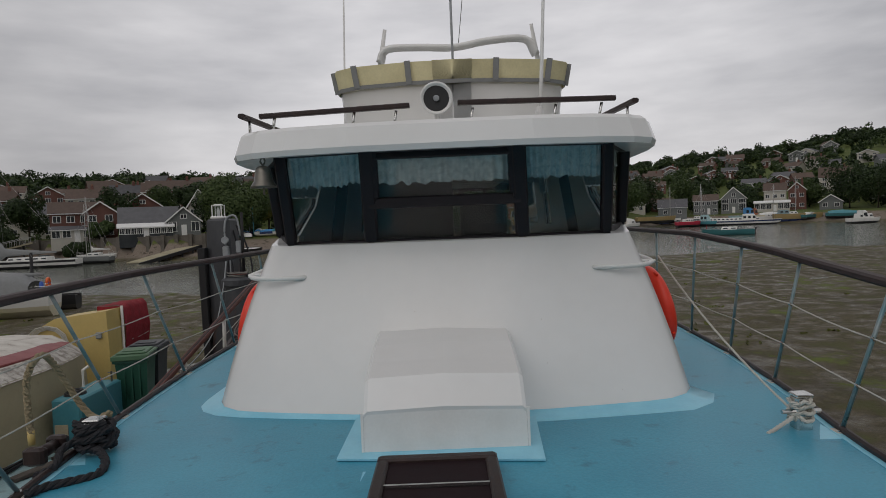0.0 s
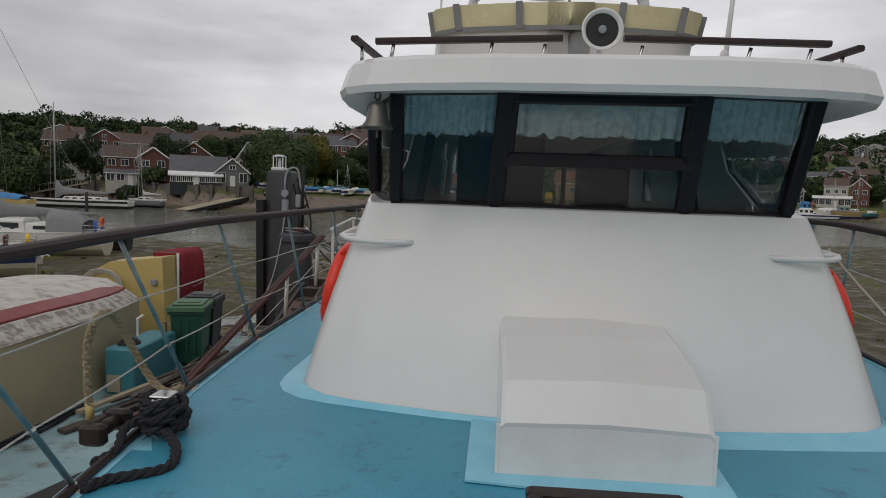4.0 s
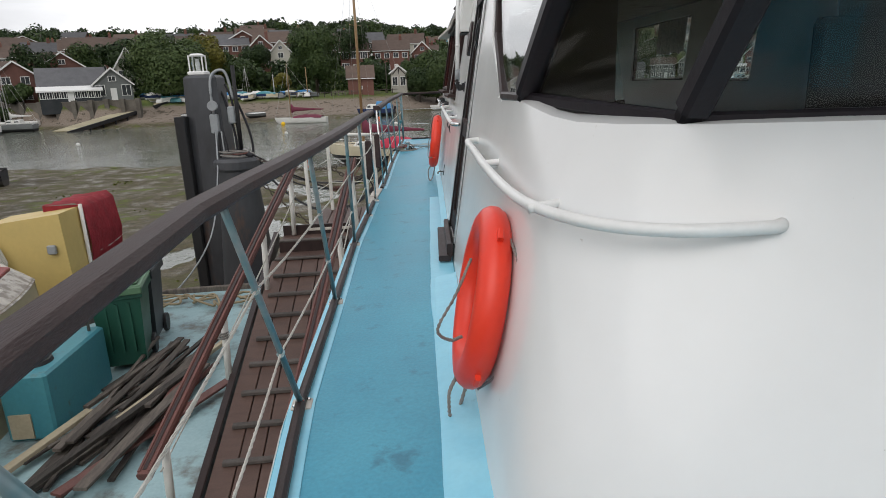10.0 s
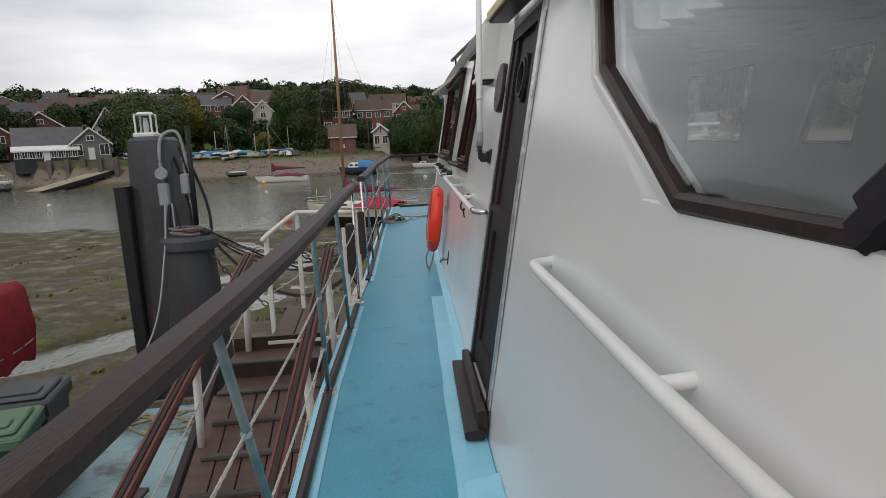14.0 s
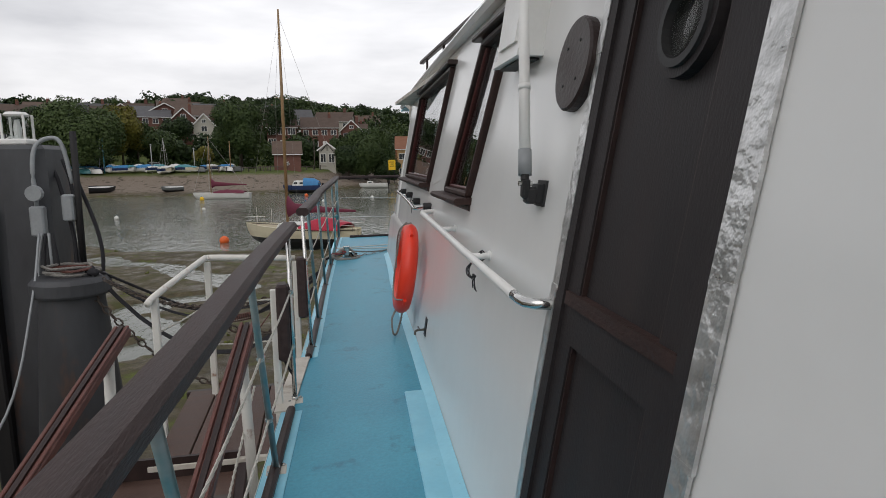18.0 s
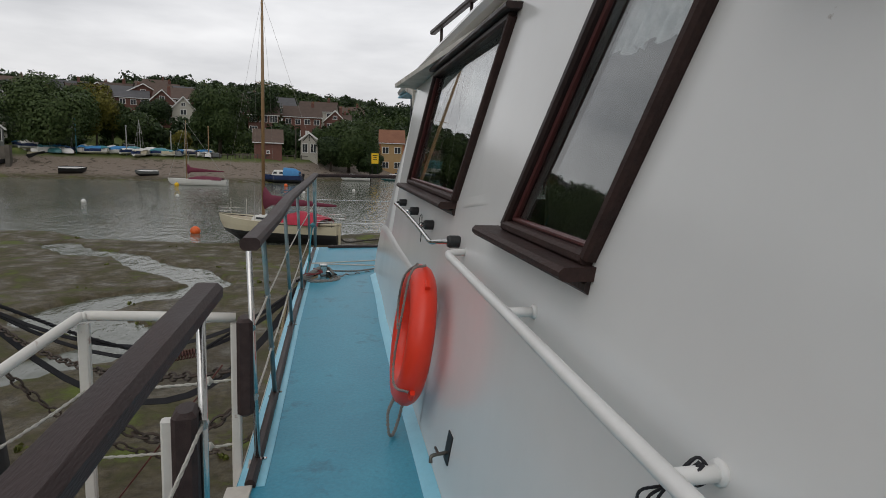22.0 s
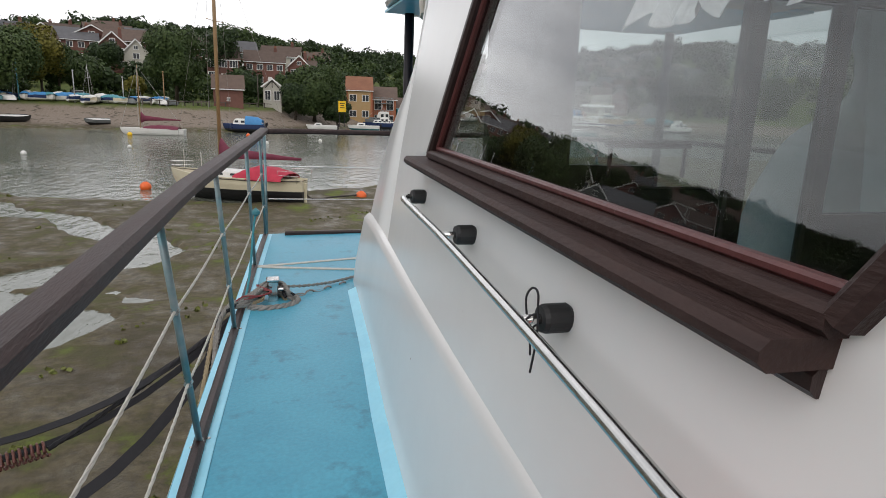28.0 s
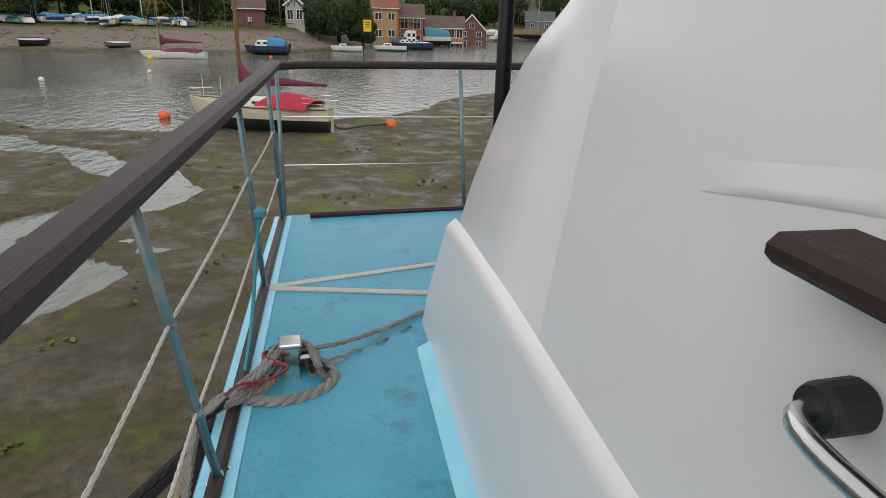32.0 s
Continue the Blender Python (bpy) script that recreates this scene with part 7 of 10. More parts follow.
part("conduit", tube(curve([(-4.89, 13.42, 1.0), (-4.89, 13.41, 1.35), (-4.86, 13.45, 1.55), (-4.75, 13.5, 1.62), (-4.66, 13.5, 1.55), (-4.60, 13.5, 1.2)], 6), 0.02, 8), "lead", pl_, "grey conduit", smooth=True)
part("pole", tube([(-4.57, 13.5, 0.4), (-4.56, 13.5, 1.68)], 0.03, 8), "tar", pl_, smooth=True)
for k in range(4):
    part("cable", tube(curve([(-4.86 + 0.03 * k, 13.38, 0.75), (-4.9 + 0.06 * k, 13.34, 0.3), (-4.8 + 0.03 * k, 13.32, -0.4 - 0.3 * k), (-4.9 + 0.1 * k, 13.3, -1.6), (-4.8, 13.2, -2.8)], 5), 0.012, 6), "rope_black" if k % 2 else "lead", pl_, smooth=True)
part("hanging_cable", tube(curve([(-4.88, 13.38, 0.75), (-4.80, 12.9, 0.2), (-4.86, 12.4, -0.6), (-5.2, 11.9, -1.15), (-5.6, 11.5, -1.35), (-5.9, 11.3, -1.38)], 6), 0.011, 6), "lead", pl_, "slack grey cable", smooth=True)
GRID = (U, 0, -0.16 * U, 0)
hp2 = random.Random(12)
coils = thing("rope_heap", -4.46, 12.92, 0.41, "rusty chain and grey rope heaped on the dolphin cap", "rope")
for k in range(4):
    part("rope_coil", rope(dense(curve([(-4.46 + (0.2 + hp2.uniform(-0.06, 0.05)) * math.cos(a * 0.785 + k), 12.92 + (0.17 + hp2.uniform(-0.05, 0.04)) * math.sin(a * 0.785 + k), 0.425 + 0.018 * k + hp2.uniform(0, 0.015)) for a in range(9)], 4), 0.02), 0.014, 3, 5), "rope_grey" if k != 2 else "red_wood", coils)
for k, (x, d) in enumerate(((-4.62, 0.0), (-4.55, 0.12), (-4.72, 0.06))):
    part("black_cable", tube(curve([(x, 13.42, 1.45 - d), (x + 0.1, 13.3, 1.2), (x + 0.16 + d, 13.2, 0.6), (x + 0.12 + d, 13.1, -0.1), (x + 0.22, 13.0, -0.9 - d), (x + 0.05, 12.9, -1.7), (x - 0.1, 12.85, -2.4)], 6), 0.018, 8), "rope_black", pl_, "heavy black cable hanging down the pile", smooth=True)
dr = thing("mooring_dolphin", -4.45, 12.9, -3.1, "tapered grey steel dolphin with a flat cap beside the pile", "mooring pile")
part("cone", shift(lathe([(0.52, 0.0), (0.42, 1.4), (0.27, 3.28), (0.27, 3.42)], 20), -4.46, 12.9, -3.1), "pile_steel", dr, smooth=True)
part("cap", shift(lathe([(0.32, 0.0), (0.33, 0.02), (0.33, 0.12), (0.30, 0.16), (0.001, 0.17)], 20), -4.46, 12.9, 0.24), "pile_steel", dr, "flat grey cap", smooth=False)
GRID = (U, 0, 0, 0)
for a, b, d in (((-4.28, 12.70, 0.45), (-2.10, 13.95, 0.24), 0.47), ((-4.24, 12.66, 0.44), (-2.12, 13.90, 0.22), 0.90), ((-4.30, 12.74, 0.46), (-2.12, 13.98, 0.20), 0.56)):
    t = thing("mooring_strap", *a, "flat black webbing strap slung between the dolphin and the yacht", "strap", "mooring straps")
    part("strap", bar(sag(a, b, d, 14), 0.036 if d != 0.90 else 0.06, 0.006, up=(0.45, -0.3, 0.8)), "rope_black", t)
    part("lashing", moved(lathe([(0.012, -0.05), (0.03, -0.03), (0.026, 0.0), (0.032, 0.03), (0.012, 0.05)], 8, "x"), Matrix.Translation(a)), "rope_black", t)
s = thing("spring_snubber", -3.1, 13.4, -0.24, "rusty coil spring in a mooring line", "spring")
turn = Vector((-2.97 + 3.18, 13.45 - 13.33, 0.0)) / 90
part("coil", tube([Vector((-3.18, 13.33, -0.23)) + turn * k + Vector((0.018, -0.032, 0)) * math.cos(k * 0.7) + Vector((0, 0, 0.036)) * math.sin(k * 0.7) for k in range(90)], 0.007, 5), "red_wood", s)
part("line", rope(dense([(-4.22, 12.72, 0.44), (-3.69, 13.03, 0.06), (-3.18, 13.33, -0.235)], 0.03), 0.014, 3, 5), "rope_black", s)
part("line", rope(dense([(-2.97, 13.45, -0.235), (-2.63, 13.65, -0.08), (-2.14, 13.92, 0.2)], 0.03), 0.014, 3, 5), "rope_black", s)
chain("mooring_chain", sag((-4.12, 12.52, 0.40), (-2.41, 10.64, 0.58), 0.17, 16), 0.012, "dark chain hanging between the dolphin and the platform", mat="bottom_metal")
chain("mooring_chain", sag((-4.25, 12.60, 0.25), (-2.2, 13.0, -0.6), 0.6, 16), 0.016, "rusty mooring chain hanging between pile and yacht", mat="bottom_metal")
for k, (a, b, d) in enumerate((((-2.25, 12.4, 0.1), (-2.9, 9.4, -2.2), 0.3), ((-2.1, 13.4, 0.05), (-3.2, 10.8, -2.6), 0.4), ((-2.0, 14.2, 0.1), (-2.9, 11.6, -2.4), 0.3), ((-2.05, 13.6, 0.12), (-2.7, 11.0, -1.8), 0.2), ((-2.02, 13.9, 0.1), (-3.4, 12.2, -2.9), 0.1))):
    t = thing("mooring_line", *a, "grey mooring rope leading down from the deck edge to the mud", "rope", "mooring lines")
    if k in (1, 3):
        part("strap", bar(sag(a, b, d, 10), 0.05, 0.007, up=(0.6, 0.2, 0.5)), "rope_black", t, "flat dark webbing")
    else:
        part("line", rope(dense(sag(a, b, d, 10), 0.04), 0.011, 3, 5), "rope_grey", t)
t = thing("tied_line", -2.1, 13.9, 0.7, "thin teal cord tied to the stern stanchion", "cord")
part("cord", tube(curve([(-2.0, 14.5, 0.72), (-2.02, 14.45, 0.60), (-2.05, 14.2, 0.35), (-2.12, 13.8, 0.1), (-2.2, 13.4, -0.3)], 6), 0.007, 6), surface("teal_cord", (0.04, 0.25, 0.30), (0.03, 0.18, 0.22), rough=0.8), t)
part("knot", moved(lathe([(0.002, -0.03), (0.025, -0.01), (0.025, 0.01), (0.002, 0.03)], 8), Matrix.Translation((-2.0, 14.5, 0.72))), "teal_box", t)
t = thing("rusty_wire", -2.45, 10.8, 0.3, "thin rusty wire stretched down to the barge", "wire")
part("wire", tube([(-2.44, 10.66, 0.60), (-3.55, 10.75, -0.9)], 0.004, 5), "red_wood", t)


GRID = (U, 0, 0, 0)

# ---- the far shore ----
def place(az, r):
    a = math.radians(az)
    return -2 + r * math.sin(a), 7 + r * math.cos(a)


M["leaf_green"] = leaf_mat("broad_leaf_green", (0.021, 0.042, 0.013), (0.070, 0.100, 0.029))
M["leaf_dark"] = leaf_mat("dark_leaf_green", (0.013, 0.027, 0.010), (0.042, 0.066, 0.021))
M["leaf_willow"] = leaf_mat("willow_leaf_green", (0.036, 0.064, 0.020), (0.090, 0.122, 0.040))
M["leaf_yellow"] = leaf_mat("yellowing_leaf", (0.085, 0.085, 0.015), (0.19, 0.165, 0.03))
M["bark"] = surface("grey_brown_bark", (0.07, 0.055, 0.04), (0.04, 0.03, 0.022), scale=4, rough=0.9, bump=0.6, grain=15)
M["brick"] = surface("red_brick_wall", (0.15, 0.068, 0.052), (0.115, 0.055, 0.044), scale=1.5, rough=0.85, grain=12, grain_amount=0.18, jitter=0.12)
M["brick_yellow"] = surface("yellow_brick_wall", (0.40, 0.27, 0.13), (0.36, 0.22, 0.09), scale=1.5, rough=0.85, grain=12, grain_amount=0.12)
M["brick_orange"] = surface("orange_brick_wall", (0.36, 0.13, 0.065), (0.28, 0.10, 0.05), scale=1.5, rough=0.85, grain=12, grain_amount=0.14)
M["render_white"] = surface("white_rendered_wall", (0.46, 0.44, 0.38), (0.38, 0.36, 0.32), scale=0.8, rough=0.8, grain=6, grain_amount=0.06, jitter=0.12)
M["clad_grey"] = surface("grey_boarded_wall", (0.15, 0.16, 0.155), (0.11, 0.12, 0.12), scale=1.0, rough=0.8, grain=8, jitter=0.15)
M["tile_brown"] = surface("brown_roof_tile", (0.10, 0.068, 0.052), (0.065, 0.048, 0.04), scale=1.0, rough=0.85, grain=7, grain_amount=0.22, jitter=0.2)
M["tile_grey"] = surface("grey_roof_slate", (0.095, 0.095, 0.10), (0.065, 0.065, 0.07), scale=1.0, rough=0.75, grain=7, grain_amount=0.2, jitter=0.2)
M["tile_orange"] = surface("orange_roof_tile", (0.22, 0.095, 0.05), (0.15, 0.065, 0.04), scale=0.8, rough=0.85, grain=7, grain_amount=0.2)
M["house_glass"] = surface("house_window_glass", (0.03, 0.035, 0.04), (0.06, 0.065, 0.07), scale=0.6, rough=0.12, bump=0)
M["house_trim"] = surface("white_house_trim", (0.72, 0.72, 0.70), (0.62, 0.62, 0.6), scale=2, rough=0.5, bump=0)
M["concrete"] = surface("stained_concrete_wall", (0.15, 0.135, 0.115), (0.085, 0.075, 0.062), scale=0.5, amount=0.9, rough=0.9, grain=5, grain_amount=0.2, stain=(0.045, 0.05, 0.03), stain_scale=0.35, stain_amount=0.6)
M["jetty_wood"] = surface("pale_jetty_boards", (0.36, 0.32, 0.21), (0.28, 0.25, 0.17), scale=2, rough=0.85, grain=10, jitter=0.15)
M["hull_white"] = surface("white_boat_hull", (0.68, 0.68, 0.65), (0.58, 0.57, 0.53), scale=1, rough=0.3, bump=0.02)
M["hull_cream"] = surface("cream_boat_hull", (0.60, 0.55, 0.40), (0.5, 0.45, 0.33), scale=1, rough=0.35, bump=0.02)
M["hull_blue"] = surface("navy_boat_hull", (0.015, 0.03, 0.09), (0.02, 0.045, 0.13), scale=1, rough=0.3, bump=0.02)
M["hull_teal"] = surface("teal_boat_hull", (0.03, 0.13, 0.14), (0.04, 0.17, 0.18), scale=1, rough=0.35, bump=0.02)
M["hull_dark"] = surface("black_boat_hull", (0.015, 0.015, 0.018), (0.03, 0.03, 0.03), scale=1, rough=0.4, bump=0.02)
M["bottom_dark"] = surface("weedy_dark_bottom", (0.035, 0.032, 0.028), (0.06, 0.05, 0.035), scale=2, rough=0.8)
M["tarp_blue"] = surface("blue_tarpaulin", (0.035, 0.19, 0.42), (0.05, 0.25, 0.5), scale=3, rough=0.6, bump=0.5, grain=8)
M["tarp_maroon"] = surface("maroon_sail_cover", (0.15, 0.025, 0.05), (0.10, 0.02, 0.035), scale=3, rough=0.8, bump=0.5, grain=10)
M["tarp_red"] = surface("crimson_boat_cover", (0.42, 0.022, 0.05), (0.30, 0.018, 0.04), scale=3, rough=0.75, bump=0.5, grain=8)
M["mast_wood"] = surface("varnished_mast", (0.30, 0.19, 0.09), (0.22, 0.14, 0.07), scale=3, rough=0.4)
M["mast_alu"] = surface("grey_alloy_mast", (0.42, 0.42, 0.41), (0.34, 0.34, 0.33), scale=3, rough=0.4, metal=0.4)
M["sign_yellow"] = surface("yellow_warning_board", (0.80, 0.50, 0.01), (0.72, 0.45, 0.01), scale=3, rough=0.5, bump=0)
M["buoy_orange"] = surface("orange_mooring_buoy", (0.75, 0.13, 0.02), (0.6, 0.10, 0.02), scale=5, rough=0.5)
M["hedge"] = leaf_mat("hedge_leaf", (0.02, 0.04, 0.012), (0.055, 0.085, 0.022))


def leaves(centre, w, h, n, leaf, seed, lobes=11, droop=0.0):
    """Leaf quads in rounded clumps with gaps between, as one mesh."""
    rng = np.random.default_rng(seed)
    cs = []
    for k in range(lobes):
        a, u = rng.uniform(0, 2 * np.pi), rng.uniform(-0.75, 0.85)
        q = np.sqrt(max(0.0, 1 - u * u)) * rng.uniform(0.45, 0.8)
        cs.append((q * np.cos(a) * w / 2, q * np.sin(a) * w / 2, h * 0.5 + u * h * 0.38 * (1 - 0.25 * q), rng.uniform(0.13, 0.29) * min(w, h * 1.2)))
    cs.append((0, 0, h * 0.5, 0.36 * min(w, h)))
    cs = np.array(cs)
    pick = rng.choice(len(cs), n, p=cs[:, 3] ** 2 / (cs[:, 3] ** 2).sum())
    d = rng.normal(size=(n, 3))
    d /= np.linalg.norm(d, axis=1)[:, None]
    p = cs[pick, :3] + d * (cs[pick, 3] * rng.uniform(0.72, 1.06, n))[:, None]
    p[:, 2] -= droop * np.abs(p[:, 2] - h * 0.6) * rng.uniform(0, 1, n) * (p[:, 2] < h * 0.6)
    p[:, 2] = np.maximum(p[:, 2], 0.06 * h + rng.uniform(0, 0.08 * h, n))
    nrm = d + rng.normal(size=(n, 3)) * 0.38
    nrm /= np.linalg.norm(nrm, axis=1)[:, None]
    t = np.cross(nrm, rng.normal(size=(n, 3)))
    t /= np.linalg.norm(t, axis=1)[:, None]
    b = np.cross(nrm, t)
    s = (leaf * rng.uniform(0.6, 1.3, n))[:, None]
    v = np.stack([p - t * s - b * s * 0.6, p + t * s * 0.9 - b * s * 0.7, p + t * s + b * s * 0.6, p - t * s * 0.8 + b * s * 0.75], 1).reshape(-1, 3) + np.array(centre)
    f = np.arange(4 * n).reshape(-1, 4)
    return v, f


def leaf_join(geos):
    v = np.concatenate([g[0] for g in geos])
    return v, np.arange(len(v)).reshape(-1, 4)


def tree(az, r, w, h, mat, seed, label, n=2200, leaf=0.34, trunk=0.22, droop=0.0):
    x, y = place(az, r)
    z = land(x, y)
    t = thing("tree", x, y, z, label, "tree", "shore trees")
    rnd = random.Random(seed)
    limbs = [tube([(x, y, z - 0.3), (x + 0.1, y, z + h * 0.3), (x, y + 0.1, z + h * 0.6)], [trunk * 1.3, trunk, trunk * 0.4], 8)]
    for k in range(5):
        a = rnd.uniform(0, 6.28)
        limbs.append(tube([(x + 0.05, y, z + h * (0.22 + 0.06 * k)), (x + 0.16 * w * math.cos(a), y + 0.16 * w * math.sin(a), z + h * (0.42 + 0.06 * k)), (x + 0.3 * w * math.cos(a), y + 0.3 * w * math.sin(a), z + h * (0.5 + 0.07 * k))], [trunk * 0.5, trunk * 0.3, trunk * 0.1], 6))
    part("trunk", join(*limbs), "bark", t, smooth=True)
    part("crown", leaves((x, y, z + 0.06 * h), w, h, int(n * 2.3), leaf * 0.66, seed, lobes=13, droop=droop), mat, t)
    return t


tree(-18.3, 116, 14.5, 10.2, "leaf_willow", 1, "broad green willow on the river bank", 11000, 0.23, 0.4, 0.8)
tree(-19.6, 128, 7, 12.6, "leaf_dark", 2, "dark green tree behind the willow", 4000, 0.24)
tree(-20.8, 130, 7, 11.0, "leaf_dark", 21, "dark green tree behind the willow", 3600, 0.24)
tree(-15.7, 120, 8, 11.2, "leaf_yellow", 3, "tree with yellowing leaves beside the willow", 5000, 0.23)
tree(-14.6, 122, 6, 8.6, "leaf_green", 4, "green tree on the bank", 3000, 0.23)
tree(-6.5, 114, 10.0, 11.0, "leaf_green", 5, "tall spreading oak on the grassy bank", 10000, 0.22, 0.35)
tree(4.4, 116, 10.5, 8.6, "leaf_green", 6, "broad oak overhanging the shore", 10000, 0.22, 0.35)
tree(2.8, 113, 5.5, 6.0, "leaf_dark", 7, "dark green bush at the shore", 3200, 0.22)
tree(6.3, 114, 5.0, 6.2, "leaf_dark", 8, "dark green tree beside the flats", 3200, 0.22)
for k, (az, r, w, h, m) in enumerate(((-37.5, 124, 9, 7.5, "leaf_dark"), (-39.8, 122, 10, 8, "leaf_green"), (-42.5, 126, 11, 8, "leaf_dark"), (-46, 118, 13, 9, "leaf_green"), (-50, 120, 14, 10, "leaf_dark"), (-34.6, 140, 8, 9, "leaf_dark"), (-28.2, 146, 8, 9.5, "leaf_dark"), (-27, 122, 4.5, 4.5, "leaf_green"), (-29.6, 119, 5, 3.2, "leaf_green"), (-31.5, 118, 5, 3.0, "leaf_dark"),
                                      (-24.6, 150, 8, 9, "leaf_green"), (-22.2, 160, 8, 9.5, "leaf_dark"), (-12.6, 128, 7, 6.5, "leaf_green"), (-11.6, 150, 7, 7, "leaf_dark"), (-9.6, 125, 4, 3.6, "leaf_yellow"), (-0.6, 121, 5, 5.0, "leaf_dark"), (2.0, 124, 5, 5.5, "leaf_green"), (-3.0, 150, 9, 12, "leaf_dark"), (-1.6, 185, 12, 12, "leaf_green"), (11.5, 170, 8, 7, "leaf_green"),
                                      (17.6, 215, 12, 11, "leaf_green"), (19.0, 240, 14, 13, "leaf_dark"), (22.2, 235, 15, 14, "leaf_green"), (24.3, 235, 10, 11, "leaf_dark"), (27.3, 228, 9, 9, "leaf_dark"), (31.8, 236, 10, 9, "leaf_green"), (34.6, 222, 16, 13, "leaf_dark"), (36.5, 215, 18, 14, "leaf_dark"), (39, 220, 18, 14, "leaf_green"), (42, 220, 18, 13, "leaf_dark"), (15.2, 200, 10, 9, "leaf_dark"))):
    tree(az, r, w, h, m, 40 + k, ("dark green tree among the houses", "green garden tree on the far shore")[k % 2], 2600 if r < 160 else 1800, 0.26 if r < 160 else 0.36)

# woods along the hill and between the roofs
woods = {"leaf_dark": [], "leaf_green": []}
rnd = random.Random(4)
for k in range(2300):
    az = rnd.uniform(-60, 58) if k % 7 else rnd.uniform(60, 300)
    f0 = far_shore(az if az < 180 else az - 360)
    u = rnd.random()
    r = f0 + (190 - 40 * u * u if k % 3 == 0 else rnd.uniform(34, 185))
    x, y = place(az, r)
    h = rnd.uniform(3.4, 6.6) * (1.4 if rnd.random() < 0.12 else 1)
    w = h * rnd.uniform(0.75, 1.25)
    z = land(x, y)
    near = r < 230
    key = "leaf_dark" if rnd.random() < 0.62 else "leaf_green"
    woods[key].append(leaves((x, y, z - 0.4), w, h, 230 if near else 150, 0.34 if near else 0.46, 500 + k, lobes=6))
for k in range(420):
    az = rnd.uniform(-48, 48)
    r = far_shore(az) + rnd.uniform(176, 192)
    x, y = place(az, r)
    h = rnd.uniform(4.2, 6.8) * (1.35 if k % 9 == 0 else 1)
    woods["leaf_dark"].append(leaves((x, y, land(x, y) - 0.5), h * rnd.uniform(0.9, 1.4), h, 260, 0.42, 4000 + k, lobes=5))
for key, geos in woods.items():
    tagged(part("distant_woods", leaf_join(geos), key), "dense dark green woods over the hillside", "woodland", kind="stuff")
bushes = []
for k in range(170):
    az = rnd.uniform(-46, 12)
    r = far_shore(az) + rnd.uniform(17, 34)
    x, y = place(az, r)
    if -21 < az < -1 and r < far_shore(az) + 24:
        continue
    bushes.append(leaves((x, y, land(x, y) - 0.2), rnd.uniform(1.6, 3.4), rnd.uniform(1.2, 2.4), 70, 0.24, 900 + k, lobes=4))
tagged(part("garden_shrubs", leaf_join(bushes), "hedge"), "low green shrubs and hedges along the bank", "shrubs", kind="stuff")


def window_part(x, y, z, w, h, parent, bars=1, mat="house_trim"):
    """A window proud of a wall that faces -y, with its frame, glazing bars and pane."""
    f = part("window", join(box(x - w / 2, x - w / 2 + 0.09, y - 0.07, y + 0.05, z, z + h), box(x + w / 2 - 0.09, x + w / 2, y - 0.07, y + 0.05, z, z + h), box(x - w / 2 + 0.09, x + w / 2 - 0.09, y - 0.07, y + 0.05, z + h - 0.09, z + h),
                            box(x - w / 2 - 0.06, x + w / 2 + 0.06, y - 0.11, y + 0.05, z - 0.08, z), *[box(x - w / 2 + (w * (i + 1) / (bars + 1)) - 0.035, x - w / 2 + (w * (i + 1) / (bars + 1)) + 0.035, y - 0.06, y + 0.05, z, z + h - 0.09) for i in range(bars)]), mat, parent, local=True)
    part("pane", box(x - w / 2 + 0.09, x + w / 2 - 0.09, y - 0.03, y + 0.01, z, z + h - 0.09), "house_glass", f, local=True)


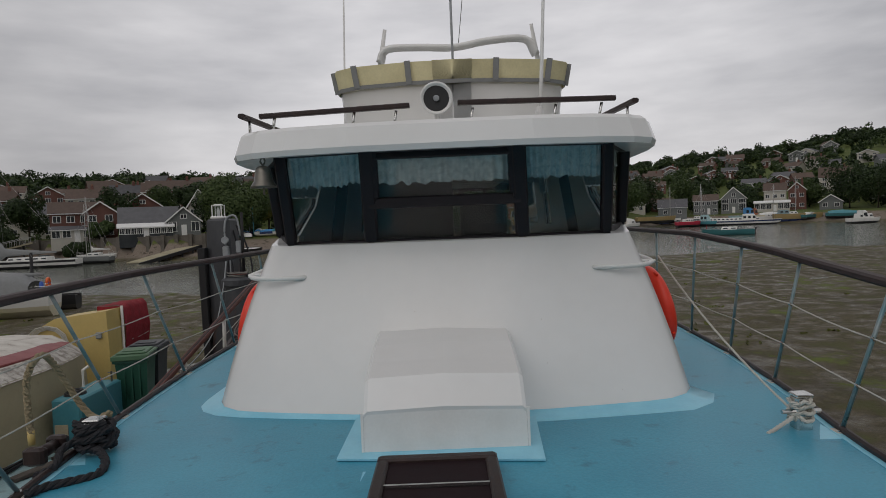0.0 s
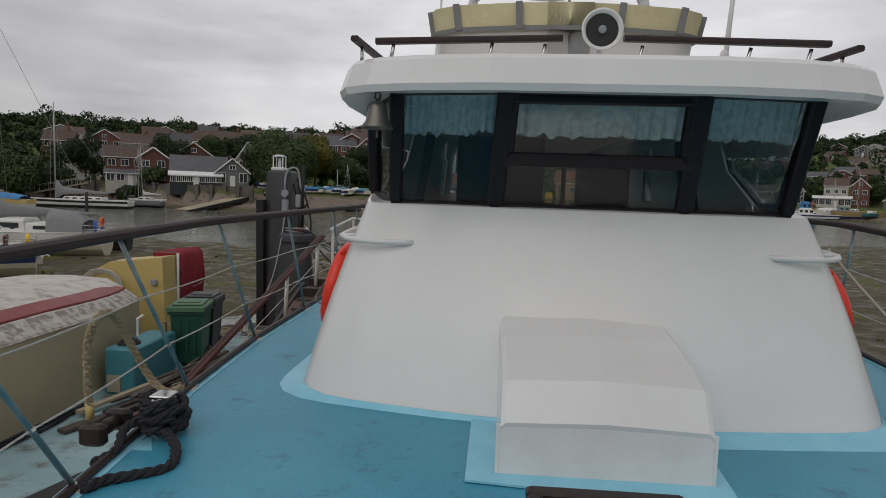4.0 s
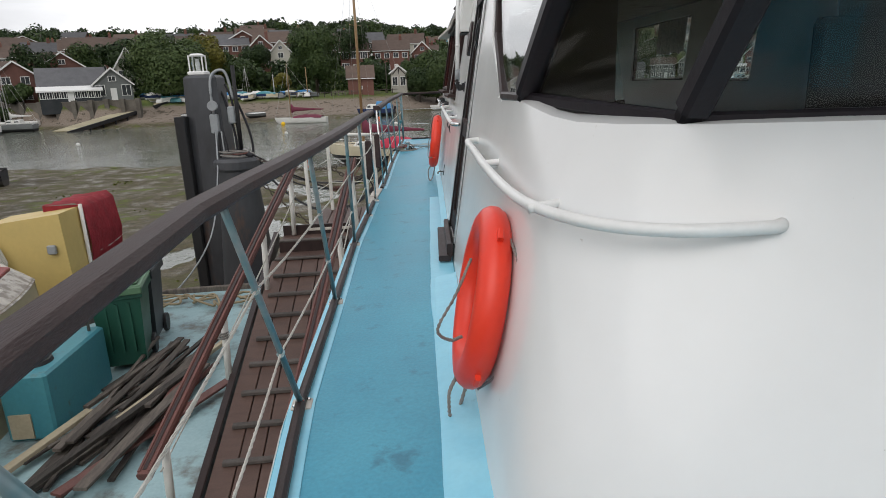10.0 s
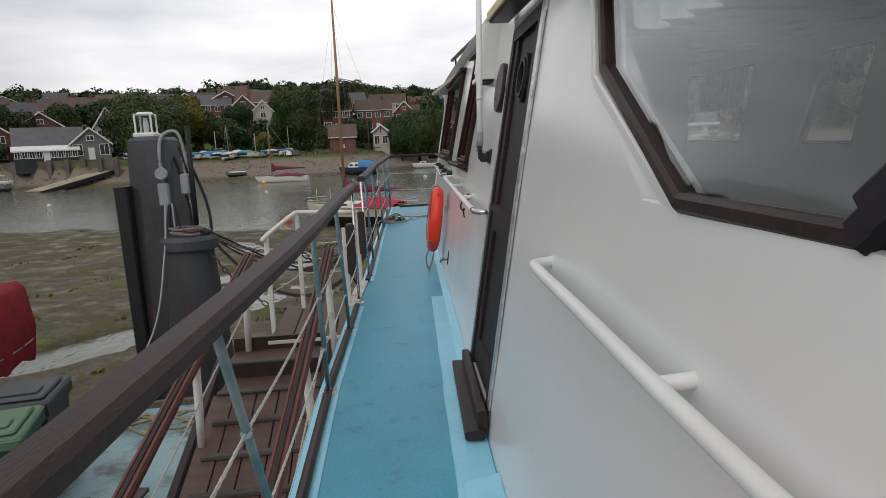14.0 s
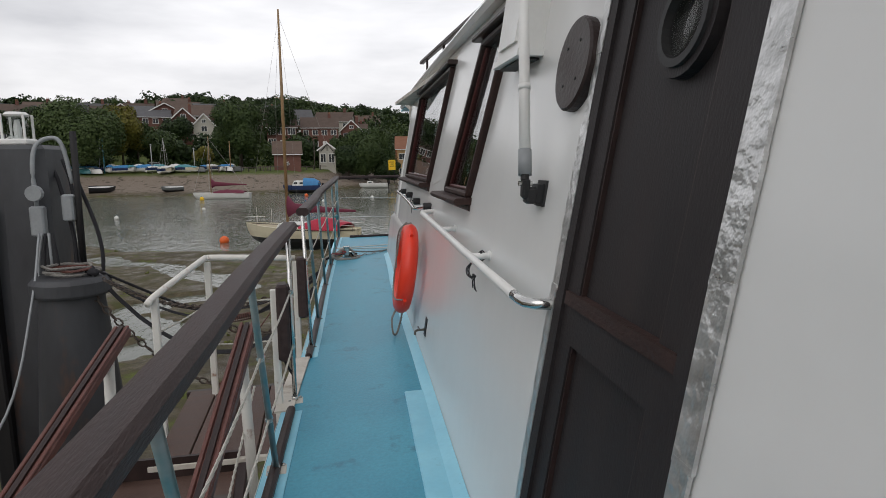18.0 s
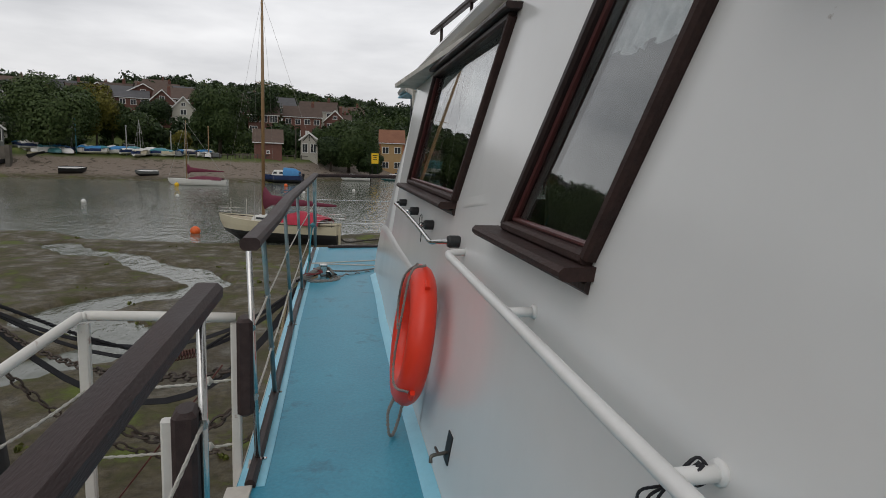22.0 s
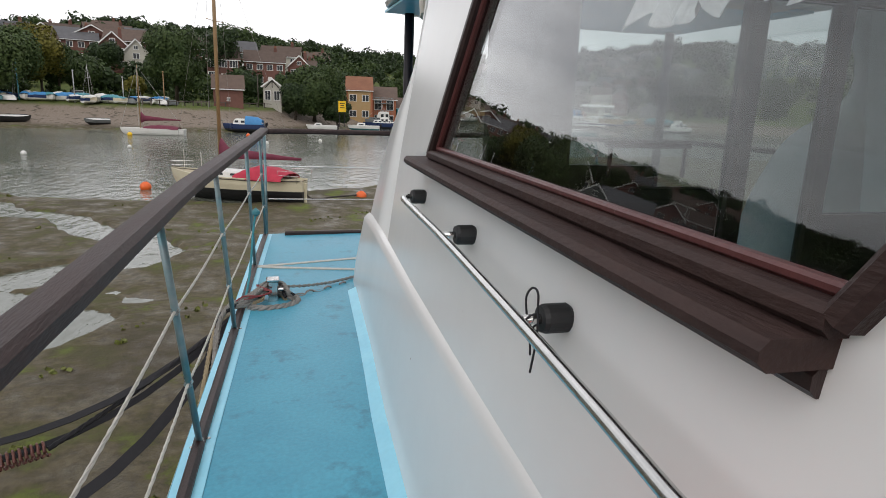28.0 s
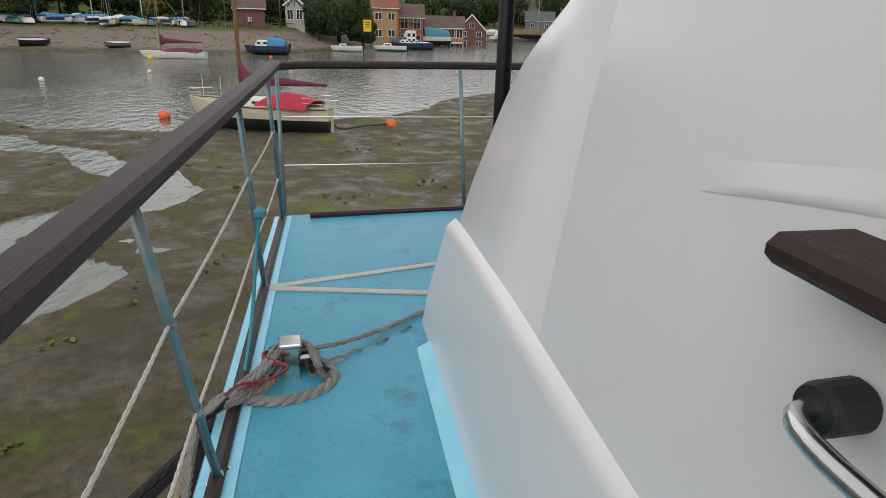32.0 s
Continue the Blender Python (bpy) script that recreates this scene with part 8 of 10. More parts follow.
def cottage(az, r, w, d, h, rh, label, wall="brick", roofm="tile_brown", turn=0.0, gable=False, floors=2, nx=3, chimney=True, lift=0.0, win=(1.3, 1.15), name="house", bargeboard=True):
    """A house facing the river: walls, gables, roof slabs, windows, chimney. gable: the gable end faces the river."""
    x, y = place(az, r)
    z = land(x, y) + lift
    t = thing(name, x, y, z, label, "house", "far shore houses", rz=-az + turn)
    hw, hd = w / 2, d / 2
    if gable:
        wall_g = ([(-hw, -hd, -1.5), (hw, -hd, -1.5), (hw, -hd, h), (0, -hd, h + rh), (-hw, -hd, h), (-hw, hd, -1.5), (hw, hd, -1.5), (hw, hd, h), (0, hd, h + rh), (-hw, hd, h)],
                  [(0, 1, 2, 3, 4), (9, 8, 7, 6, 5), (1, 6, 7, 2), (5, 0, 4, 9)])
        sl = [((-hw - 0.35, h - 0.35 * rh / hw), (0, h + rh)), ((0, h + rh), (hw + 0.35, h - 0.35 * rh / hw))]
        roof_g = join(*[loft([[(a[0], yy, a[1] + 0.02), (b[0], yy, b[1] + 0.02), (b[0], yy, b[1] + 0.17), (a[0], yy, a[1] + 0.17)] for yy in (-hd - 0.35, hd + 0.3)], closed=True, caps=True) for a, b in sl])
    else:
        wall_g = ([(-hw, -hd, -1.5), (hw, -hd, -1.5), (hw, hd, -1.5), (-hw, hd, -1.5), (-hw, -hd, h), (hw, -hd, h), (hw, hd, h), (-hw, hd, h), (-hw, 0, h + rh), (hw, 0, h + rh)],
                  [(0, 1, 5, 4), (1, 2, 6, 9, 5), (2, 3, 7, 6), (3, 0, 4, 8, 7)])
        sl = [((-hd - 0.35, h - 0.35 * rh / hd), (0, h + rh)), ((0, h + rh), (hd + 0.35, h - 0.35 * rh / hd))]
        roof_g = join(*[loft([[(xx, a[0], a[1] + 0.02), (xx, b[0], b[1] + 0.02), (xx, b[0], b[1] + 0.17), (xx, a[0], a[1] + 0.17)] for xx in (-hw - 0.3, hw + 0.3)], closed=True, caps=True) for a, b in sl])
    part("wall", wall_g, wall, t, local=True)
    part("roof", roof_g, roofm, t, local=True)
    if gable and bargeboard:
        for s in (-1, 1):
            part("bargeboard", bar([(s * (hw + 0.35), -hd - 0.38, h - 0.35 * rh / hw), (0, -hd - 0.38, h + rh + 0.02)], 0.07, 0.24, up=(0, 0, 1)), "house_trim", t, local=True)
    if not gable:
        part("gutter", box(-hw - 0.3, hw + 0.3, -hd - 0.42, -hd - 0.33, h - 0.35 * rh / hd - 0.05, h - 0.35 * rh / hd + 0.09), "house_trim", t, local=True)
    for k in range(floors):
        zz = 0.85 + k * (h / floors if floors > 1 else 0)
        for i in range(nx):
            xx = -hw + w * (i + 0.5) / nx
            if k == 0 and i == nx // 2 and nx > 2:
                part("door", box(xx - 0.45, xx + 0.45, -hd - 0.05, -hd + 0.03, 0.0, 2.0), "house_trim", t, local=True)
                continue
            window_part(xx, -hd, zz, win[0], min(win[1], h - zz - 0.15), t, 1 if win[0] < 1.6 else 2)
    if gable and rh > 2:
        window_part(0, -hd, h + rh * 0.18, min(1.2, w * 0.2), rh * 0.32, t, 1)
    if chimney:
        cx = hw * 0.55
        c = part("chimney", box(cx - 0.35, cx + 0.35, -0.3, 0.3, h, h + rh + 0.95), "brick", t, local=True)
        for s in (-0.15, 0.15):
            part("chimney_pot", shift(lathe([(0.11, 0), (0.09, 0.4)], 8), cx + s, 0, h + rh + 0.95), "tile_orange", c, local=True)
    return t


cottage(-31.3, 127, 8.5, 8, 5.0, 2.0, "red brick house with brown roof and skylights above the sea wall", nx=4, chimney=False)
cottage(-29.6, 124.5, 5.2, 8, 4.9, 1.9, "red brick gable with white bargeboards above the sea wall", gable=True, nx=2, chimney=False)
cottage(-31.4, 121.5, 8, 3, 2.2, 0.5, "white garden room in front of the brick house", "render_white", "tile_grey", floors=1, nx=5, chimney=False, win=(1.3, 1.2))
cottage(-25.9, 119, 9.5, 7, 2.7, 2.7, "low bungalow with a grey slate roof and two skylights", "clad_grey", "tile_grey", floors=1, nx=4, chimney=False)
cottage(-23.1, 116.5, 5.6, 7, 2.7, 2.4, "grey gabled bungalow wing with a large glazed front", "clad_grey", "tile_grey", gable=True, floors=1, nx=3, chimney=False, win=(1.4, 1.7))
cottage(-26.2, 113.5, 8.5, 2.2, 2.0, 0.5, "white framed conservatory in front of the bungalow", "house_glass", "house_trim", floors=1, nx=9, chimney=False, win=(0.8, 1.6), lift=0.0)
cottage(-21.7, 133, 4.2, 7, 5.4, 3.2, "tall white framed gable house behind the bungalow", "render_white", "tile_brown", gable=True, nx=2, chimney=False)
cottage(-26.2, 150, 7.5, 8, 4.6, 2.7, "brick house with a brown gable roof", gable=True, nx=2)
cottage(-34.4, 150, 9, 8, 5.0, 2.2, "rendered house with a grey roof and skylights", "render_white", "tile_grey", nx=3, chimney=False)
cottage(-23.6, 178, 13, 8, 5.6, 2.6, "terrace of brick houses with tall chimneys", nx=5)
cottage(-28.8, 190, 10, 8, 5, 2.5, "brown roofed brick house on the hillside", nx=3)
cottage(-10.9, 160, 5.5, 7, 5.2, 2.6, "brick house with a white framed bay behind the oak", gable=True, nx=2)
cottage(-9.3, 156, 4.6, 6, 4.6, 2.4, "white gabled extension of a brick house", "render_white", "tile_grey", gable=True, nx=1, chimney=False)
cottage(-13.4, 172, 9, 8, 5.0, 2.6, "brick terrace with grey roofs on the slope", roofm="tile_grey", nx=4)
cottage(-15.5, 185, 7, 8, 5.0, 2.6, "brick house with a slate gable roof", roofm="tile_grey", gable=True, nx=2)
cottage(-7.9, 176, 6, 8, 5, 2.5, "brick house with chimneys among the trees", nx=3)
cottage(-2.9, 152, 6.5, 8, 5.0, 2.8, "brick house with a white bay under a brown roof", nx=3, win=(1.7, 1.5))
cottage(0.4, 155, 8.5, 8, 5.2, 2.4, "brick house with a brown roof and chimney", nx=4)
cottage(3.2, 158, 5, 7, 5.2, 2.4, "brick gable with a brown roof", gable=True, nx=2)
cottage(-2.55, 111, 4.4, 5, 2.8, 1.9, "small red brick shed with a dark roof on the bank", roofm="tile_brown", floors=1, nx=1, chimney=False, win=(0.5, 0.5))
c = cottage(0.95, 114.5, 2.9, 2.6, 3.1, 1.1, "little white timbered summerhouse with a peaked roof", "render_white", "house_trim", gable=True, floors=1, nx=2, chimney=False, win=(1.0, 1.5), lift=0.4)
for s in (-1, 0, 1):
    part("timber_brace", bar([(s * 1.1, -1.33, 2.75), (0, -1.33, 4.0)], 0.05, 0.12, up=(0, 0, 1)), "frame_black", c, local=True)
# rows of roofs up the hillside, half hidden by the woods
rnd = random.Random(31)
for k, (az, up) in enumerate(((-36, 75), (-33, 100), (-30.4, 85), (-29, 130), (-27.3, 100), (-25.2, 120), (-24.6, 88), (-22.6, 105), (-21, 140), (-19, 95), (-17.4, 120), (-16.2, 80), (-14.3, 105), (-12.3, 92), (-11.2, 120), (-9.9, 84), (-8.4, 108), (-6.2, 92), (-4.6, 80), (-1.6, 96), (1.8, 88))):
    cottage(az, far_shore(az) + 30 + 0.55 * up, rnd.uniform(7, 11), 8, 5.0, 2.6, ("brick house with a brown roof among the hillside trees", "brick house with a slate roof among the hillside trees", "rendered house with a brown roof among the hillside trees")[k % 3],
            ("brick", "brick", "render_white")[k % 3], ("tile_brown", "tile_grey", "tile_brown")[k % 3], gable=k % 4 == 1, nx=3, turn=rnd.uniform(-14, 14), lift=0.3, chimney=k % 2 == 0)
# flats on the shore
c = cottage(8.25, 137, 5.0, 9, 6.1, 2.6, "yellow brick block of flats with an orange tiled roof", "brick_yellow", "tile_orange", nx=2, chimney=False, lift=-0.6, win=(1.4, 1.25), name="block_of_flats", floors=2)
for x in (-2.45, 2.45):
    part("quoin", box(x - 0.2, x + 0.2, -4.56, -4.4, -1.5, 6.1), "brick_orange", c, local=True)
c = cottage(10.4, 141, 5.0, 9, 6.0, 2.4, "orange brick flats with tiers of balconies", "brick_orange", "tile_brown", nx=2, chimney=False, lift=-0.6, win=(1.5, 1.9), name="block_of_flats")
for z in (2.7, 5.2):
    b = part("balcony", box(-1.9, 1.9, -5.9, -4.5, z - 0.2, z), "clad_grey", c, local=True)
    for k in range(12):
        part("baluster", box(-1.85 + 0.335 * k, -1.82 + 0.335 * k, -5.88, -5.84, z, z + 1.0), "steel_teal", b, local=True)
    part("balcony_rail", box(-1.9, 1.9, -5.9, -5.83, z + 1.0, z + 1.06), "steel_teal", b, local=True)
c = cottage(13.1, 148, 9.0, 9, 5.6, 2.2, "pink brick flats with glazed balconies", "brick_orange", "tile_brown", nx=5, chimney=True, lift=-0.6, win=(1.4, 1.7), name="block_of_flats")
b = part("balcony", box(-4.2, 4.2, -5.6, -4.5, 2.5, 2.7), "house_trim", c, local=True)
part("balcony_rail", box(-4.2, 4.2, -5.6, -5.52, 3.55, 3.65), "house_trim", b, local=True)
for k in range(14):
    part("baluster", box(-4.15 + 0.63 * k, -4.1 + 0.63 * k, -5.58, -5.54, 2.7, 3.6), "house_trim", b, local=True)
cottage(15.6, 165, 7, 8, 4.2, 3.6, "brown steep roofed house on the shore", "brick", "tile_brown", gable=True, nx=2, chimney=False)
# the right-hand shore and its hillside
cottage(26.3, 226, 7.6, 8, 4.8, 3.6, "tall grey gabled house with a large latticed window", "clad_grey", "tile_grey", gable=True, nx=3, chimney=False, win=(2.0, 2.2))
cottage(24.1, 224, 7.6, 8, 4.6, 2.0, "dark house with rows of white windows", "clad_grey", "tile_brown", nx=4, chimney=False)
cottage(29.4, 230, 6.5, 8, 6.6, 2.4, "cream and brick three storey house with a hipped roof", "render_white", "tile_brown", nx=3)
cottage(31.0, 231, 5, 8, 6.4, 2.4, "red brick half of a tall house", "brick", "tile_brown", gable=True, nx=2)
cottage(29.2, 222, 10, 5, 2.8, 0.6, "long white sun lounge with wide windows", "render_white", "house_trim", floors=1, nx=6, chimney=False, win=(1.6, 1.8))
cottage(33.4, 220, 6, 7, 2.4, 2.0, "dark gabled boathouse by the water", "clad_grey", "tile_grey", gable=True, floors=1, nx=2, chimney=False)
cottage(21.4, 220, 9, 8, 3.0, 2.6, "large grey boat shed with a pitched roof", "clad_grey", "tile_grey", floors=1, nx=2, chimney=False)
cottage(18.3, 236, 6, 7, 2.8, 1.8, "cream bungalow with a shallow roof", "render_white", "tile_brown", gable=True, nx=2, chimney=False)
cottage(20.1, 250, 10, 7, 3, 1.8, "long brown roofed house", "brick", "tile_brown", nx=4, chimney=False)
cottage(33.5, 262, 10, 8, 4, 3.6, "white house with a steep brown roof", "render_white", "tile_brown", nx=3)
hr = random.Random(9)
for k in range(64):
    az = hr.uniform(16, 37) if k < 38 else hr.uniform(-36, 10)
    r = far_shore(az) + hr.uniform(70, 165)
    cottage(az, r, hr.uniform(6, 9.5), 6, hr.uniform(2.6, 3.8), hr.uniform(1.4, 2.2), hr.choice(("brown roofed house among trees on the hillside", "pale hillside house with a shallow roof")), hr.choice(("brick", "render_white", "brick", "clad_grey")), hr.choice(("tile_brown", "tile_grey")),
            turn=hr.uniform(-25, 25), gable=hr.random() < 0.4, nx=3, chimney=hr.random() < 0.5)

# sea wall, jetty, fence, sign
wall = thing("sea_wall", *place(-29, 112), 0, "stained concrete sea wall with buttresses below the gardens", "wall", kind="structure")
prev = None
for k in range(15):
    az = -37.5 + k * 1.15
    x, y = place(az, far_shore(az) + 7.5)
    top = 0.75
    if prev:
        part("wall_panel", bar([(prev[0], prev[1], -0.85), (x, y, -0.85)], 0.4, 3.1), "concrete", wall)
        part("coping", bar([(prev[0], prev[1], 0.76), (x, y, 0.76)], 0.55, 0.14), "concrete", wall)
    part("buttress", box(x - 0.3, x + 0.3, y - 0.75, y + 0.1, -2.6, 1.0), "concrete", wall)
    prev = (x, y)
jet = thing("jetty", *place(-21, 104), -1.2, "pale boarded slipway jetty sloping down to the water", "jetty")
a, b = Vector((*place(-27.4, 97), -2.95)), Vector((*place(-19.2, 114), 0.45))
for k in range(26):
    p, q = a.lerp(b, k / 26), a.lerp(b, (k + 0.92) / 26)
    part("board", bar([p, q], 3.2, 0.12), "jetty_wood", jet)
for k in range(9):
    p = a.lerp(b, (k + 0.5) / 9)
    part("jetty_post", tube([(p.x + 1.3, p.y - 0.9, p.z - 1.6), (p.x + 1.3, p.y - 0.9, p.z)], 0.14, 8), "tar", jet)
part("beam", bar([a + Vector((1.25, -1.1, -0.25)), b + Vector((1.25, -1.1, -0.25))], 0.25, 0.5), "tar", jet)
x, y = place(6.75, 111)
sg = thing("warning_sign", x, y, land(x, y), "yellow notice board on posts at the water's edge", "sign")
part("board", box(x - 0.62, x + 0.62, y - 0.04, y + 0.04, -0.15, 1.65), "sign_yellow", sg)
for k, wd in enumerate((0.42, 0.3, 0.38)):
    part("lettering", box(x - wd, x + wd, y - 0.055, y - 0.042, 1.2 - 0.35 * k, 1.32 - 0.35 * k), "frame_black", sg, "dark bar of lettering")
for s in (-0.45, 0.45):
    part("post", box(x + s - 0.06, x + s + 0.06, y + 0.04, y + 0.14, -2.6, 1.6), "tar", sg)
fence = thing("post_fence", *place(-1, 108), 0, "low timber post and rail fence along the grass", "fence")
prev = None
for k in range(22):
    az = -9 + k * 0.62
    x, y = place(az, far_shore(az) + 14.0)
    z = land(x, y)
    part("post", box(x - 0.07, x + 0.07, y - 0.07, y + 0.07, z - 0.2, z + 0.75), "plank", fence)
    if prev:
        part("rail", bar([prev, (x, y, z + 0.6)], 0.05, 0.1), "plank", fence)
    prev = (x, y, z + 0.6)
for k, az in enumerate((-4.6, -11.0, -9.9)):
    x, y = place(az, far_shore(az) + 15)
    z = land(x, y)
    t = thing("picnic_table", x, y, z, "dark timber picnic table on the grass", "table", "picnic tables")
    part("top", box(x - 0.9, x + 0.9, y - 0.38, y + 0.38, z + 0.68, z + 0.75), "plank", t)
    for s in (-1, 1):
        part("bench", box(x - 0.9, x + 0.9, y + s * 0.65 - 0.13, y + s * 0.65 + 0.13, z + 0.4, z + 0.46), "plank", t)
        part("frame", join(bar([(x + s * 0.6, y - 0.7, z), (x + s * 0.6, y - 0.15, z + 0.7)], 0.08, 0.08), bar([(x + s * 0.6, y + 0.7, z), (x + s * 0.6, y + 0.15, z + 0.7)], 0.08, 0.08)), "plank", t)


# ---- boats on the river and along the banks ----
M["ochre_hull"] = surface("ochre_hull_paint", (0.30, 0.22, 0.09), (0.24, 0.18, 0.08), scale=1, rough=0.5, bump=0.02)
def hull_geo(length, beam, free, draft, band, upper=True, bluff=0.0, aft=0.72, sheer=0.3):
    """Half of a hull, bow to +x: the topsides down to the band, or the bottom under it."""
    rows = []
    for k in range(15):
        t = k / 14
        x = -length / 2 + length * t
        b = beam / 2 * (aft + (1 - aft) * math.sin(math.pi * min(1, t / 0.55) / 2)) if t < 0.55 else beam / 2 * max(0.02, (1 - ((t - 0.55) / 0.45) ** (2.2 + bluff)))
        sh = free * (1 + sheer * max(0, t - 0.4) ** 1.6 + 0.06 * (1 - t))
        zb = band * free
        keel = -draft * (1 - 0.85 * max(0, (t - 0.7) / 0.3) ** 2)
        over = 0.11 * length * max(0, (t - 0.72) / 0.28) ** 2
        if upper:
            prof = [(b * 0.9, zb, -over * 0.35), (b * 0.97, (zb + sh) / 2, -over * 0.12), (b, sh, 0), (b * 1.02, sh + 0.03, 0), (b * 0.96, sh + 0.05, 0), (b * 0.93, sh - 0.04, 0)]
        else:
            prof = [(0.02, keel, -over * 1.5), (b * 0.42, keel * 0.55, -over * 0.9), (b * 0.8, 0.0, -over * 0.55), (b * 0.9, zb, -over * 0.35)]
        right = [(x + o, a, z) for a, z, o in prof]
        left = [(x + o, -a, z) for a, z, o in prof]
        rows.append((left[::-1] + right) if not upper else left + right[::-1])
    return rows


def boat(name, x, y, z, rz, length, beam, free, label, hullm="hull_white", bottom="bottom_dark", draft=0.35, cabin=None, mast=None, boom=None, cover=None, rails=False, canopy=None, motor=False, deckm="hull_white", group="moored boats", stripe=None, bluff=0.0, heel=0.0, aft=0.72, curve_up=0.3):
    """A boat with bow to +x before it is turned by rz. cabin: (from, to, height, material); mast: (at, height, material); cover: (from, to, height, material)."""
    b = thing(name, x, y, z, label, "boat", group, rz=rz)
    if heel:
        b.matrix_basis = b.matrix_basis @ Matrix.Rotation(radians(heel), 4, "X")
    up = hull_geo(length, beam, free, draft, 0.28, True, bluff, aft, curve_up)
    n = len(up[0]) // 2
    part("topside", join(loft([r[:n] for r in up]), loft([r[n:] for r in up]), ([tuple(p) for p in up[0]], [tuple(range(2 * n))])), hullm, b, local=True, smooth=False)
    part("bottom", join(loft(hull_geo(length, beam, free, draft, 0.28, False, bluff, aft, curve_up)), ([tuple(p) for p in hull_geo(length, beam, free, draft, 0.28, False, bluff, aft, curve_up)[0]], [tuple(range(8))])), bottom, b, "weedy dark bottom paint", local=True)
    part("deck", loft([[(r[n - 1][0], r[n - 1][1] * 0.99, r[n - 1][2]), (r[n - 1][0], 0, r[n - 1][2] + 0.05), (r[n][0], r[n][1] * 0.99, r[n][2])] for r in up]), deckm, b, local=True)
    if stripe:
        part("stripe", join(*[loft([[(p[1][0], p[1][1] * 1.012, p[1][2]), (p[2][0], p[2][1] * 1.008, p[2][2] * 0.93)] for p in ([r[s * (2 * n - 1) + (1 - 2 * s) * k] for k in range(n)] for r in up)]) for s in (0, 1)]), stripe, b, "coloured stripe along the topsides", local=True)
    sheer = free * 1.06
    if cabin:
        for c0, c1, ch, cm in (cabin if isinstance(cabin[0], tuple) else (cabin,)):
            xa, xb, w = -length / 2 + length * c0, -length / 2 + length * c1, beam * 0.33
            rows = [[(xa, -w, sheer - 0.05), (xa, w, sheer - 0.05), (xb + 0.12, w * 0.8, sheer - 0.05), (xb + 0.12, -w * 0.8, sheer - 0.05)], [(xa + 0.05, -w * 0.94, sheer + ch * 0.8), (xa + 0.05, w * 0.94, sheer + ch * 0.8), (xb - 0.2 * ch, w * 0.75, sheer + ch * 0.8), (xb - 0.2 * ch, -w * 0.75, sheer + ch * 0.8)],
                    [(xa + 0.1, -w * 0.8, sheer + ch), (xa + 0.1, w * 0.8, sheer + ch), (xb - 0.4 * ch, w * 0.6, sheer + ch), (xb - 0.4 * ch, -w * 0.6, sheer + ch)]]
            cb = part("cabin", loft(rows, closed=True, caps=True), cm, b, local=True)
            m = max(1, int((xb - xa) / (1.1 if length > 8 else 0.75)))
            for s in (-1, 1):
                for k in range(m):
                    u0, u1 = xa + (xb - xa) * (k + 0.18) / m, xa + (xb - xa) * (k + 0.78) / m
                    ww = lambda q: w * (0.97 - 0.19 * (q - xa) / (xb - xa)) + 0.02
                    part("cabin_window", join(*[([(u0, s * ww(u0), sheer + ch * 0.3), (u1, s * ww(u1), sheer + ch * 0.3), (u1 - 0.03, s * (ww(u1) - 0.01), sheer + ch * 0.68), (u0 + 0.03, s * (ww(u0) - 0.01), sheer + ch * 0.68),
                                  (u0, s * (ww(u0) - 0.06), sheer + ch * 0.3), (u1, s * (ww(u1) - 0.06), sheer + ch * 0.3), (u1 - 0.03, s * (ww(u1) - 0.07), sheer + ch * 0.68), (u0 + 0.03, s * (ww(u0) - 0.07), sheer + ch * 0.68)], [(0, 1, 2, 3), (0, 4, 5, 1), (1, 5, 6, 2), (2, 6, 7, 3), (3, 7, 4, 0)])]), "house_glass", cb, local=True)
    if mast:
        at_x, mh, mm = mast
        mx = -length / 2 + length * at_x
        r0 = 0.016 * mh ** 0.75 if mh < 6 else 0.010 * mh ** 0.9
        part("mast", tube([(mx, 0, sheer * 0.8), (mx, 0, sheer + mh * 0.6), (mx, 0, sheer + mh)], [r0, r0 * 0.95, r0 * 0.55], 8), mm, b, smooth=True, local=True)
        wr = 0.006 if length < 8 and y < 60 else 0.014
        lines = [tube([(mx, 0, sheer + mh * 0.97), (length / 2 - 0.1, 0, sheer * 1.15)], wr, 4), tube([(mx, 0, sheer + mh * 0.97), (-length / 2 + 0.05, 0, sheer)], wr, 4)]
        sp = sheer + mh * 0.6
        for s in (-1, 1):
            lines.append(tube([(mx, 0, sheer + mh * 0.95), (mx, s * beam * 0.3, sp), (mx - 0.1, s * beam * 0.46, sheer)], wr, 4))
            part("spreader", tube([(mx, 0, sp), (mx, s * beam * 0.3, sp + 0.03)], wr * 2.5, 6), mm, b, local=True)
        for ln in lines:
            part("stay", ln, "mast_alu" if y > 60 else "rope_grey", b, "thin wire stay", local=True)
    if boom:
        b0, b1, bz, bm = boom
        xa, xb = -length / 2 + length * b0, -length / 2 + length * b1
        rows = []
        for k in range(13):
            t = k / 12
            px = xb + (xa - xb) * t
            hh = (0.24 * (1 - t) ** 1.3 + 0.055) * length / 6.2
            if t < 0.06:
                hh *= 1.9
            wob = 1 + 0.12 * noise.noise((k * 0.8, length, 0))
            rows.append([(px, 0.42 * hh * wob * math.cos(q), bz + hh * 0.25 - 0.05 * t + hh * wob * math.sin(q)) for q in [2 * math.pi * j / 10 for j in range(10)]])
        part("sail_cover", loft(rows, closed=True, caps=True), bm, b, "sail cover laced along the boom", smooth=True, local=True)
